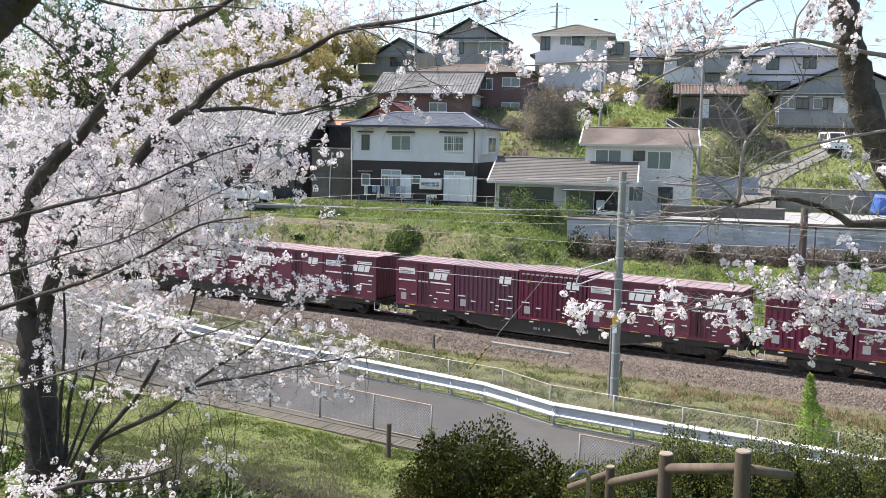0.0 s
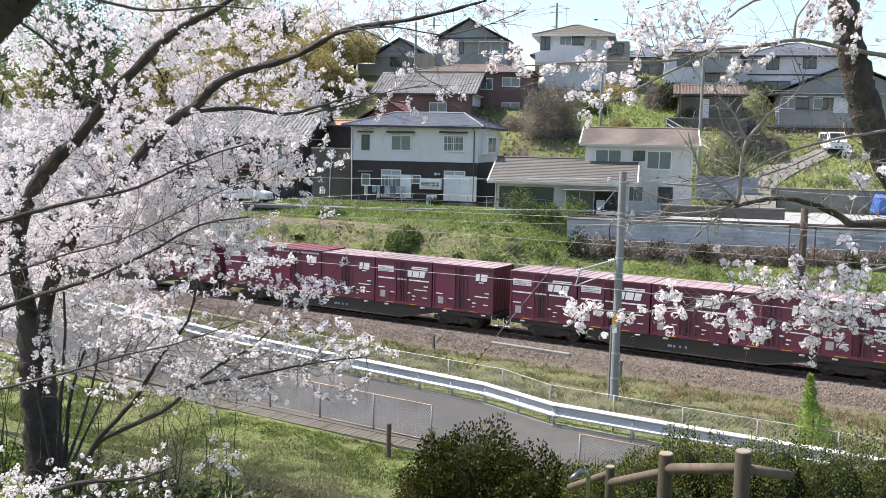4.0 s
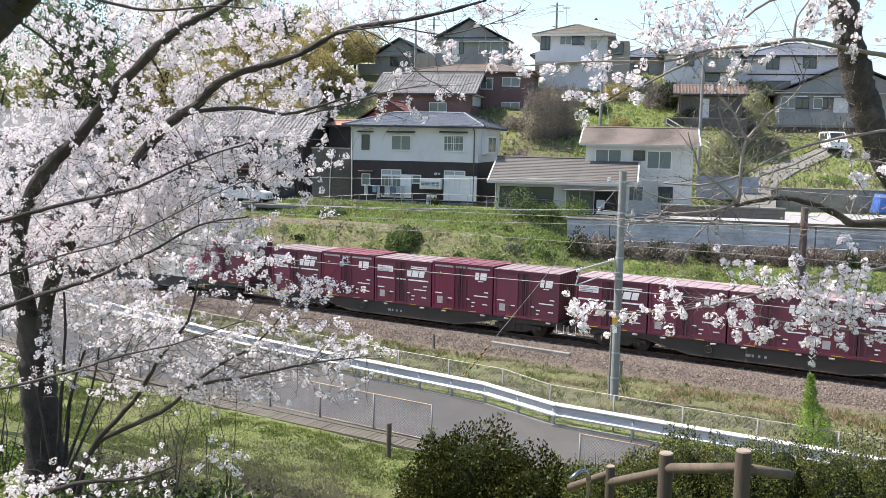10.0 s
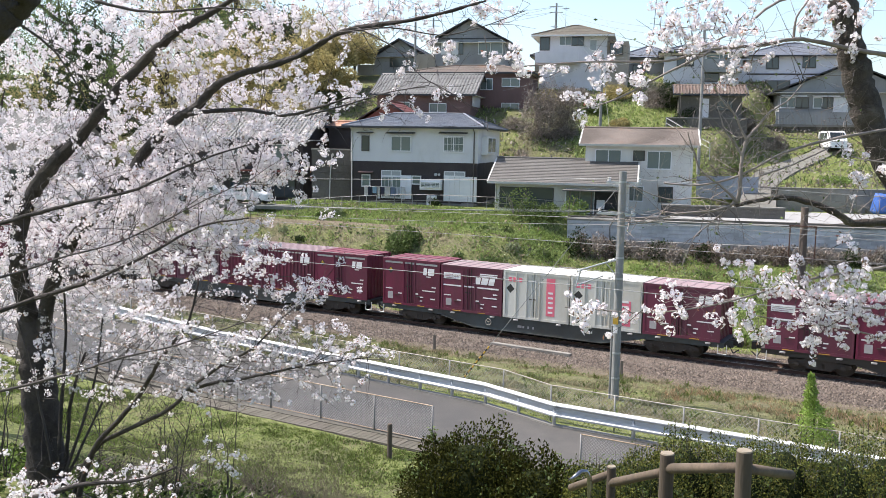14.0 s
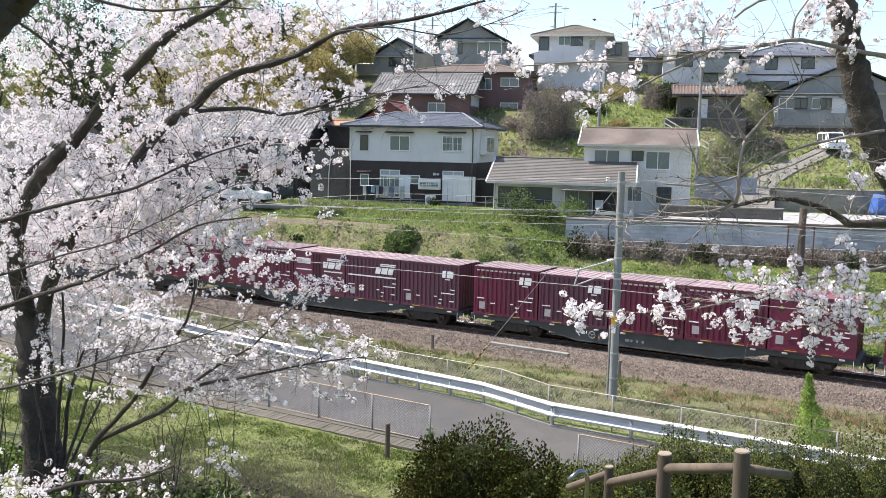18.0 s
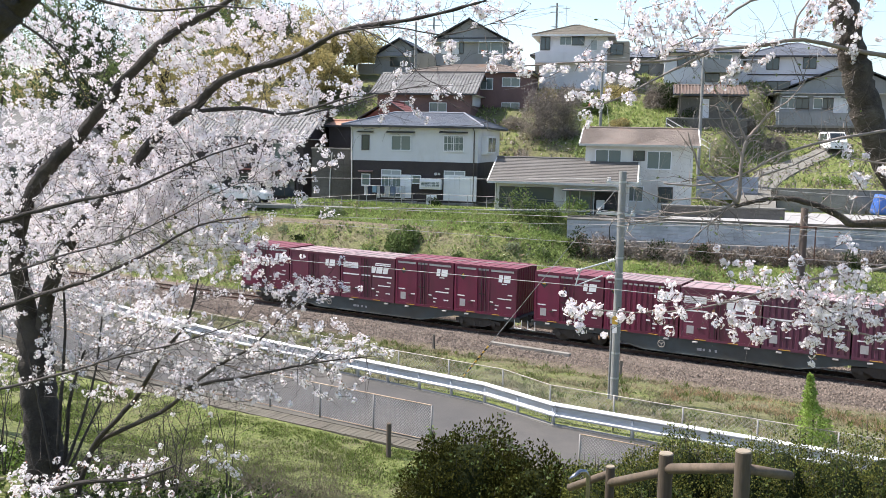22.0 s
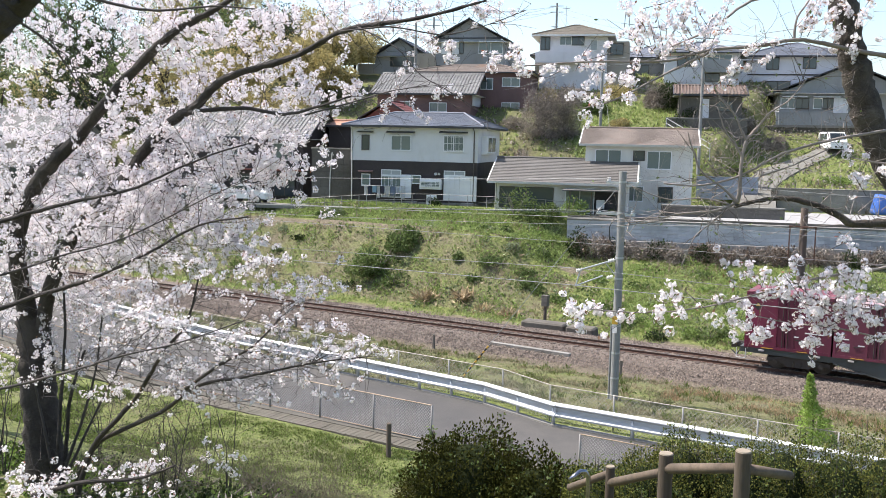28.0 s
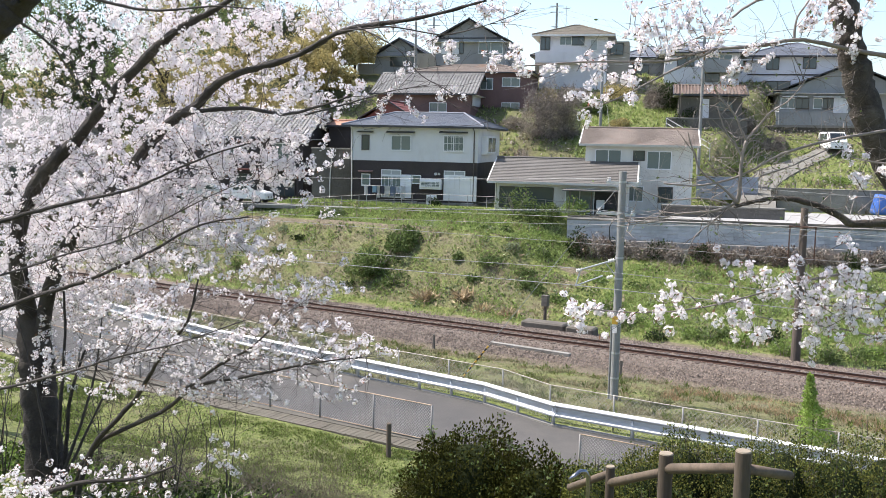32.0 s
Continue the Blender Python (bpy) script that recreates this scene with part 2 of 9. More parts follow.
def build_ground():
    xs, ys = spaced(-80, 22, 0.45, -2500, 2500), spaced(-48, 62, 0.4, -2500, 3200)
    X, Y = np.meshgrid(xs, ys)
    Z = ground_z(X, Y)
    rough_ground = np.array([noise.noise((x * 0.5, y * 0.5, 0.0)) + 0.5 * noise.noise((x * 1.7, y * 1.7, 3.0)) for x, y in zip(X.ravel(), Y.ravel())]).reshape(X.shape)
    road = ((Y > -20.9) & (Y < -13.6)) | ((Y > wall_y(X) - 0.6) & (Y < wall_y(X) + 7))
    flat = (Y > -4.6) & (Y < 4.4)
    Z = Z + rough_ground * np.where(road | flat, 0.0, 0.14)
    nx = len(xs)
    faces = [(j * nx + i, j * nx + i + 1, (j + 1) * nx + i + 1, (j + 1) * nx + i) for j in range(len(ys) - 1) for i in range(nx - 1)]
    me = raw_mesh("ground", np.stack([X, Y, Z], -1).reshape(-1, 3).tolist(), faces, M["soil"])
    me.polygons.foreach_set("use_smooth", [True] * len(me.polygons))
    lush = np.full(X.shape, 0.75)
    lush = np.where((Y > -14) & (Y < -4), 0.5, lush)
    lush = np.where((Y > -4.6) & (Y < 4.2), 0.15, lush)
    lush = np.where((Y < -21), 0.66, lush)
    lush = np.where((Y > 5) & (Y < 10.4) & (X < -22), 0.46, lush)
    lush = np.where((behind(X, Y) > 8), 0.52, lush)
    lush = np.where((behind(X, Y) > 8) & (X > -19) & (behind(X, Y) < 24), 0.7, lush)
    side_l, ahead_d = X * RIGHT.x + (Y - EYE.y) * RIGHT.y, X * AHEAD.x + (Y - EYE.y) * AHEAD.y
    lush = np.where((side_l > 11.5) & (side_l < 22) & (ahead_d > 76) & (ahead_d < 93), 0.85, lush)
    path_y = 10.7 + (X + 40) * 0.06
    lush = np.where((X < -22) & (np.abs(Y - path_y) < 0.3), 0.0, lush)
    att = me.attributes.new("lush", "FLOAT", "POINT")
    att.data.foreach_set("value", lush.ravel().astype(np.float32))
    tagged(new("ground", me), "grassy railway cutting and wooded banks with bare soil", "ground", kind="structure")


def soil_material():
    m = bpy.data.materials.new("soil_and_grass")
    m.use_nodes = True
    n, l = m.node_tree.nodes, m.node_tree.links
    bsdf = n["Principled BSDF"]
    geo = n.new("ShaderNodeNewGeometry")

    def nz(s, d=5.0):
        t = n.new("ShaderNodeTexNoise")
        t.inputs["Scale"].default_value, t.inputs["Detail"].default_value, t.inputs["Roughness"].default_value = s, d, 0.65
        l.new(geo.outputs["Position"], t.inputs["Vector"])
        return t.outputs["Fac"]

    def ramp(fac, stops):
        r = n.new("ShaderNodeValToRGB")
        while len(r.color_ramp.elements) < len(stops):
            r.color_ramp.elements.new(0.5)
        for e, (p, c) in zip(r.color_ramp.elements, stops):
            e.position, e.color = p, (*c, 1)
        l.new(fac, r.inputs[0])
        return r.outputs[0]

    green = ramp(nz(5.0, 9.0), [(0.3, (0.05, 0.06, 0.02)), (0.5, (0.135, 0.158, 0.05)), (0.72, (0.24, 0.255, 0.1))])
    dry = ramp(nz(6.0, 9.0), [(0.3, (0.085, 0.07, 0.05)), (0.55, (0.165, 0.14, 0.1)), (0.75, (0.26, 0.225, 0.165))])
    at_ = n.new("ShaderNodeAttribute")
    at_.attribute_name = "lush"
    s = n.new("ShaderNodeMath")
    s.operation = "ADD"
    l.new(nz(0.45), s.inputs[0])
    l.new(at_.outputs["Fac"], s.inputs[1])
    mr = n.new("ShaderNodeMapRange")
    mr.inputs["From Min"].default_value, mr.inputs["From Max"].default_value = 0.8, 1.15
    l.new(s.outputs[0], mr.inputs["Value"])
    x = n.new("ShaderNodeMix")
    x.data_type = "RGBA"
    l.new(mr.outputs[0], x.inputs[0])
    l.new(dry, x.inputs[6])
    l.new(green, x.inputs[7])
    l.new(x.outputs[2], bsdf.inputs["Base Color"])
    bsdf.inputs["Roughness"].default_value = 0.95
    bsdf.inputs["Specular IOR Level"].default_value = 0.2
    bp = n.new("ShaderNodeBump")
    bp.inputs["Strength"].default_value, bp.inputs["Distance"].default_value = 0.9, 0.12
    l.new(nz(9.0), bp.inputs["Height"])
    l.new(bp.outputs[0], bsdf.inputs["Normal"])
    return m


M["soil"] = soil_material()
build_ground()


def strip(name, outline_a, outline_b, material, label, category, lift=0.02, thick=0.05, kind="structure", z=None):
    """A flat ribbon of paving between two lines of plan points that have as many points each."""
    bm = bmesh.new()
    rows = []
    for (ax, ay), (bx, by) in zip(outline_a, outline_b):
        za, zb = (z, z) if z is not None else (ground_at(ax, ay) + lift, ground_at(bx, by) + lift)
        rows.append([bm.verts.new(v) for v in ((ax, ay, za), (bx, by, zb), (bx, by, zb - thick - 0.3), (ax, ay, za - thick - 0.3))])
    for r, s in zip(rows, rows[1:]):
        for i in range(4):
            bm.faces.new((r[i], r[(i + 1) % 4], s[(i + 1) % 4], s[i]))
    bm.faces.new(rows[0])
    bm.faces.new(rows[-1][::-1])
    ob = part(name, bm, material)
    return tagged(ob, label, category, kind=kind)


def guard_line(x):
    return float(np.interp(x, [-75, -39.3, -30.2, -21.6, -15.5, -12.3, -6.7, 25], [-3.0, -11.6, -13.4, -14.35, -14.9, -15.95, -15.95, -15.6]))


xs_road = [-75, -60, -50, -39.3, -30.2, -24, -18, -15.5, -12.3, -6.7, 5, 25]
near_edge = [(x, float(np.interp(x, [-75, -39, -28, 25], [-12.5, -18.3, -20.1, -20.4]))) for x in xs_road]
strip("road", near_edge, [(x, guard_line(x) - 0.1) for x in xs_road], M["asphalt"], "grey worn asphalt lane beside the railway", "road", z=0.46)
gutter = strip("gutter", [(x, y - 0.95) for x, y in near_edge], [(x, y - 0.25) for x, y in near_edge], M["gutter_slab"], "concrete gutter slabs along the grass", "gutter", z=0.6)


def gutter_slabs():
    """Narrow slabs laid side by side over the gutter."""
    me = mesh_of("slab", soft_box(-0.095, 0.095, -0.34, 0.34, -0.05, 0.0, 0.01), M["gutter_cover"])
    rng = random.Random(12)
    x = -38.0
    while x < -9:
        y = float(np.interp(x, [-75, -39, -28, 25], [-12.5, -18.3, -20.1, -20.4]))
        turn = math.degrees(math.atan2(-1.8, 11)) if x < -28 else -0.3
        part("slab", me, None, gutter, m=pose(x, y - 0.6, 0.645 + rng.uniform(-0.006, 0.006), rng.uniform(-0.6, 0.6), rng.uniform(-0.8, 0.8), turn + rng.uniform(-0.7, 0.7)))
        x += 0.2


M["gutter_cover"] = mat("mossy_gutter_cover", (0.135, 0.118, 0.097), (0.09, 0.078, 0.064), 0.9, scale=1.2, fine=14, bump=0.4, dirt=(0.06, 0.06, 0.04), vary=0.13, world_space=True)
gutter_slabs()
strip("kerb", [(x, y - 0.25) for x, y in near_edge], [(x, y) for x, y in near_edge], M["gutter_slab"], "low concrete footing under the chain-link fence", "kerb", z=0.66)
strip("verge_footing", [(x, guard_line(x) - 0.1) for x in xs_road], [(x, guard_line(x) + 0.12) for x in xs_road], M["concrete"], "concrete footing behind the crash barrier", "kerb", z=0.52)

# ---- track ----
def build_track():
    x0, x1 = -110, 40
    bm = bmesh.new()
    prism_pts = [(-3.7, -0.62), (-2.2, -0.17), (2.2, -0.17), (3.6, -0.62)]
    a = [bm.verts.new((x0, y, z)) for y, z in prism_pts]
    b = [bm.verts.new((x1, y, z)) for y, z in prism_pts]
    for i in range(3):
        bm.faces.new((a[i], a[i + 1], b[i + 1], b[i]))
    tagged(part("ballast_bed", bm, M["ballast_bed"]), "brown crushed-stone ballast bed", "ballast", kind="structure")
    rng = random.Random(5)
    verts, faces = [], []
    shape = [(-1, -1, -.6), (1, -.8, -.7), (.9, 1, -.5), (-.8, .9, -.7), (-.2, -.1, .9), (.5, .3, .7)]
    tri = [(0, 1, 4), (1, 5, 4), (1, 2, 5), (2, 3, 5), (3, 4, 5), (3, 0, 4)]
    for _ in range(60000):
        x = rng.uniform(-48, 6)
        y = rng.uniform(-4.4, 3.2)
        if -1.5 < y < 1.5 and rng.random() < 0.6:
            continue
        z = float(np.interp(y, [-4.6, -3.7, -2.2, 2.2, 3.6], [-0.52, -0.5, -0.15, -0.15, -0.5]))
        s = rng.uniform(0.016, 0.042)
        c, d = math.cos(x * 91), math.sin(x * 91)
        i = len(verts)
        for p, q, r in shape:
            verts.append((x + (p * c - q * d) * s * rng.uniform(.7, 1.2), y + (p * d + q * c) * s * rng.uniform(.7, 1.2), z + r * s))
        faces += [(i + p, i + q, i + r) for p, q, r in tri]
    tagged(new("ballast_stones", raw_mesh("ballast_stones", verts, faces, M["ballast"])), "loose brown ballast stones along the track", "ballast", kind="stuff")
    track = thing("railway_track", pose(0, 0, 0), "single rusty railway track on brown ballast", "railway track", kind="structure")
    prof = [(-0.062, -0.15), (0.062, -0.15), (0.055, -0.125), (0.012, -0.11), (0.012, -0.04), (0.032, -0.03), (0.032, -0.004), (-0.032, -0.004), (-0.032, -0.03), (-0.012, -0.04), (-0.012, -0.11), (-0.055, -0.125)]
    for y in (-0.567, 0.567):
        bm = bmesh.new()
        a = [bm.verts.new((x0, y + p, z)) for p, z in prof]
        b = [bm.verts.new((x1, y + p, z)) for p, z in prof]
        for i in range(len(prof)):
            j = (i + 1) % len(prof)
            bm.faces.new((a[i], a[j], b[j], b[i]))
        r = part("rail", bm, M["rail"], track)
        part("rail_head", boxes((x0, x1, y - 0.028, y + 0.028, -0.004, 0.0)), M["rail_top"], r, "worn shiny rail head")
    me = mesh_of("sleeper", soft_box(-0.1, 0.1, -1.0, 1.0, -0.26, -0.135, 0.015), M["sleeper"])
    for i in range(112):
        part("sleeper", me, None, track, m=pose(-66 + i * 0.62, 0, 0))


build_track()
# ---- crash barrier and fences ----
def on_line(pts, step):
    """Places at even steps along a plan line, with the heading there."""
    out = []
    for (ax, ay), (bx, by) in zip(pts, pts[1:]):
        n = max(1, round(math.hypot(bx - ax, by - ay) / step))
        for i in range(n):
            out.append((ax + (bx - ax) * i / n, ay + (by - ay) * i / n))
    return out + [pts[-1]]


def crash_barrier():
    line = [(x, guard_line(x) - 0.08) for x in (-60, -50, -45, -39.3, -34.5, -30.2, -25.8, -21.6, -18.5, -15.5, -12.3, -9.5, -6.7, -3, 2)]
    ob = thing("crash_barrier", pose(0, 0, 0), "white-painted corrugated steel crash barrier along the lane", "guardrail")
    prof = [(-0.05, 0.835), (0.05, 0.765), (0.05, 0.735), (-0.06, 0.665), (-0.06, 0.52), (0.055, 0.42), (0.05, 0.37), (0.0, 0.34)]
    for i, (p, q) in enumerate(zip(line, line[1:])):
        d = (Vector(q) - Vector(p)).normalized()
        nrm = Vector((d.y, -d.x))
        bm = bmesh.new()
        rows = []
        for c, ext in ((p, -0.12), (q, 0.12)):
            rows.append([])
            for thick in (0, -0.012):
                for o, z in prof:
                    w = Vector(c) + d * ext + nrm * (o + thick + 0.004 * (i % 2))
                    rows[-1].append(bm.verts.new((w.x, w.y, 0.46 + z)))
        k = len(prof)
        for j in range(k - 1):
            bm.faces.new((rows[0][j], rows[0][j + 1], rows[1][j + 1], rows[1][j]))
            bm.faces.new((rows[0][k + j], rows[1][k + j], rows[1][k + j + 1], rows[0][k + j + 1]))
        for r in rows:
            for j in range(k - 1):
                bm.faces.new((r[j], r[k + j], r[k + j + 1], r[j + 1]))
        for j in (0, k - 1):
            bm.faces.new((rows[0][j], rows[1][j], rows[1][k + j], rows[0][k + j]))
        beam = part("beam", bm, M["guard"], ob)
        for z in (0.46 + 0.63, 0.46 + 0.55):
            w = Vector(q) - nrm * 0.06
            part("bolt", rod(bmesh.new(), (w.x, w.y, z), (w.x + nrm.x * 0.03, w.y + nrm.y * 0.03, z), 0.02, 6), M["post_grey"], beam)
    bm0 = bmesh.new()
    rod(bm0, (0, 0, -0.3), (0, 0, 0.74), 0.065, 10)
    me = mesh_of("post", bm0, M["galv"], True)
    for x, y in on_line(line, 2.0)[:-1]:
        part("post", me, None, ob, m=pose(x, y + 0.09, 0.46))


def chain_link(pts, z, height, step, name, label, post_mat, cell=0.1, wire=0.0055, top_mat=None):
    ob = thing(name, pose(0, 0, 0), label, "fence")
    bm0 = bmesh.new()
    rod(bm0, (0, 0, -0.3), (0, 0, height), 0.03, 8)
    me = mesh_of("post", bm0, post_mat, True)
    spots = on_line(pts, step)
    for x, y in spots:
        part("post", me, None, ob, m=pose(x, y, z))
    for (ax, ay), (bx, by) in zip(spots, spots[1:]):
        bm = bmesh.new()
        rod(bm, (ax, ay, z + height), (bx, by, z + height), 0.019, 6)
        part("top_rail", bm, top_mat or post_mat, ob)
        bm = bmesh.new()
        rod(bm, (ax, ay, z + 0.07), (bx, by, z + 0.07), 0.018, 6)
        part("bottom_rail", bm, top_mat or post_mat, ob)
        # crossed wires
        w, h = math.hypot(bx - ax, by - ay), height - 0.09
        ux, uy = (bx - ax) / w, (by - ay) / w
        verts, faces = [], []

        def wire_bar(s0, t0, s1, t1, off):
            i = len(verts)
            for s, t in ((s0, t0), (s1, t1)):
                for dz, dn in ((wire, 0), (-wire * 0.6, wire), (-wire * 0.6, -wire)):
                    verts.append((ax + ux * s - uy * (dn + off), ay + uy * s + ux * (dn + off), z + 0.08 + t + dz))
            for k in range(3):
                faces.append((i + k, i + (k + 1) % 3, i + 3 + (k + 1) % 3, i + 3 + k))

        n = int((w + h) / cell)
        for k in range(n):
            s = k * cell
            a0, t0 = (s, 0.0) if s <= w else (w, s - w)
            a1, t1 = (s - h, h) if s >= h else (0.0, s)
            wire_bar(a0, t0, a1, t1, 0.003)
            wire_bar(w - a0, t0, w - a1, t1, -0.003)
        part("wire_mesh", raw_mesh("wire_mesh", verts, faces, M["wire_mesh"]), None, ob)


crash_barrier()
M["post_brown"] = mat("rusty_pipe", (0.3, 0.24, 0.17), (0.22, 0.14, 0.09), 0.6, 0.2, scale=3, fine=30)
chain_link([(-50, -16.5), (-39, -18.2), (-28, -19.9), (-14.55, -20.3)], 0.64, 1.2, 2.25, "chain_link_fence", "rusty chain-link fence on a concrete footing beside the lane", M["post_grey"], top_mat=M["post_brown"])
chain_link([(-9.6, -20.3), (2.9, -20.5)], 0.5, 1.3, 2.5, "chain_link_fence", "chain-link fence with a brown top pipe behind the hedge", M["post_grey"], top_mat=M["post_brown"])
FENCE2 = [(-60, -6.4), (-33.7, -12.2), (-19.9, -13.95), (-15.1, -14.25), (-12.7, -15.35), (-8, -15.5), (6, -15.5)]
chain_link(FENCE2, 0.25, 1.45, 2.35, "railway_fence", "grey mesh fence with a pale top pipe between lane and railway", M["post_grey"], top_mat=M["rail_pale"], cell=0.15)

# ---- train ----
PITCH, LEN = 3.7922, 3.715
TIMES = [(0, -188.68), (1, -182.0), (3, -168.3), (5.5, -150.72), (8, -132.6), (10, -117.99), (11.5, -106.95), (13, -96.03), (14.5, -85.5), (16.5, -72.3),
         (18, -63.03), (19, -57.0), (20.5, -48.3), (21.5, -42.55), (23, -34.37), (25.5, -21.55), (28, -9.24), (32, 10.0)]
OFFSETS = [0.0, 19.91, 39.71, 59.69, 80.61, 100.38, 120.21, 140.07, 160.34, 180.3]
moving = []

paint = dict(rough=0.45, scale=0.9, fine=22, bump=0.06, dirt_amount=0.3, vary=0.12, stretch=(1, 1, 0.35))
M["maroon"] = mat("maroon_paint", (0.15, 0.026, 0.056), (0.12, 0.023, 0.05), dirt=(0.075, 0.03, 0.038), **paint)
M["crimson"] = mat("crimson_paint", (0.155, 0.014, 0.046), (0.125, 0.013, 0.042), dirt=(0.06, 0.018, 0.028), **paint)
M["purple"] = mat("faded_purple_paint", (0.115, 0.03, 0.062), (0.09, 0.027, 0.052), dirt=(0.085, 0.04, 0.05), **paint)
M["cream"] = mat("cream_paint", (0.62, 0.605, 0.56), (0.52, 0.507, 0.465), rough=0.5, scale=0.9, fine=22, bump=0.06, dirt=(0.42, 0.36, 0.27), dirt_amount=0.2, stretch=(1, 1, 0.35))
M["pink"] = mat("pink_band", (0.75, 0.17, 0.24), (0.68, 0.14, 0.2), 0.5, fine=22, bump=0)
M["mark"] = mat("white_marking", (0.8, 0.79, 0.79), (0.7, 0.68, 0.68), 0.6, scale=4, fine=30, bump=0, dirt=(0.4, 0.32, 0.32), dirt_amount=0.2)
M["placard"] = mat("grey_placard", (0.42, 0.4, 0.4), (0.32, 0.3, 0.3), 0.6, scale=4, fine=30, bump=0)
M["yellow"] = mat("yellow_marking", (0.55, 0.34, 0.04), (0.4, 0.24, 0.03), 0.6, fine=30, bump=0)
M["black"] = mat("black_paint", (0.02, 0.02, 0.02), (0.03, 0.03, 0.03), 0.6, fine=30, bump=0)
M["steel_dark"] = mat("greasy_steel", (0.035, 0.03, 0.027), (0.06, 0.048, 0.04), 0.7, 0.2, scale=2, fine=20)
M["roof_dust"] = mat("dusty_roof", (0.35, 0.265, 0.27), (0.25, 0.17, 0.18), 0.65, scale=0.8, fine=12, bump=0.05, vary=0.15)
M["roof_red"] = mat("red_roof", (0.2, 0.055, 0.075), (0.15, 0.042, 0.06), 0.6, scale=0.8, fine=12, bump=0.05, vary=0.15)
M["frame_grey"] = mat("blue_grey_underframe", (0.075, 0.09, 0.095), (0.05, 0.06, 0.062), 0.6, 0.1, scale=1.0, fine=20, dirt=(0.06, 0.05, 0.04))
M["frame_dark"] = mat("dark_underframe", (0.035, 0.033, 0.03), (0.05, 0.045, 0.04), 0.65, 0.1, scale=1.0, fine=20, dirt=(0.06, 0.045, 0.035))
M["wheel"] = mat("wheel_steel", (0.09, 0.075, 0.065), (0.05, 0.042, 0.038), 0.6, 0.5, scale=2, fine=20)

NAMES = {"stripe": "maroon freight container with a white waist stripe and slanted white mark", "plain": "plain maroon freight container with a small white mark",
         "bars": "crimson freight container with white bars under the roof edge", "rib": "faded corrugated freight container with a small white mark",
         "rib_bars": "crimson corrugated freight container with white bars under the roof", "rib_stripe": "faded purple corrugated container with a white waist stripe",
         "old": "faded maroon container with a white stripe and slanted mark", "white": "cream freight container with a pink vertical band", "white_two": "cream freight container with a short pink band"}


def flat_mark(bm, x0, x1, z0, z1, y, slant=0.0, t=0.006):
    vs = []
    for yy in (y, y - t):
        vs.append([bm.verts.new(v) for v in ((x0, yy, z0), (x1, yy, z0), (x1 + slant, yy, z1), (x0 + slant, yy, z1))])
    a, b = vs
    bm.faces.new(b)
    for i in range(4):
        j = (i + 1) % 4
        bm.faces.new((a[i], a[j], b[j], b[i]))


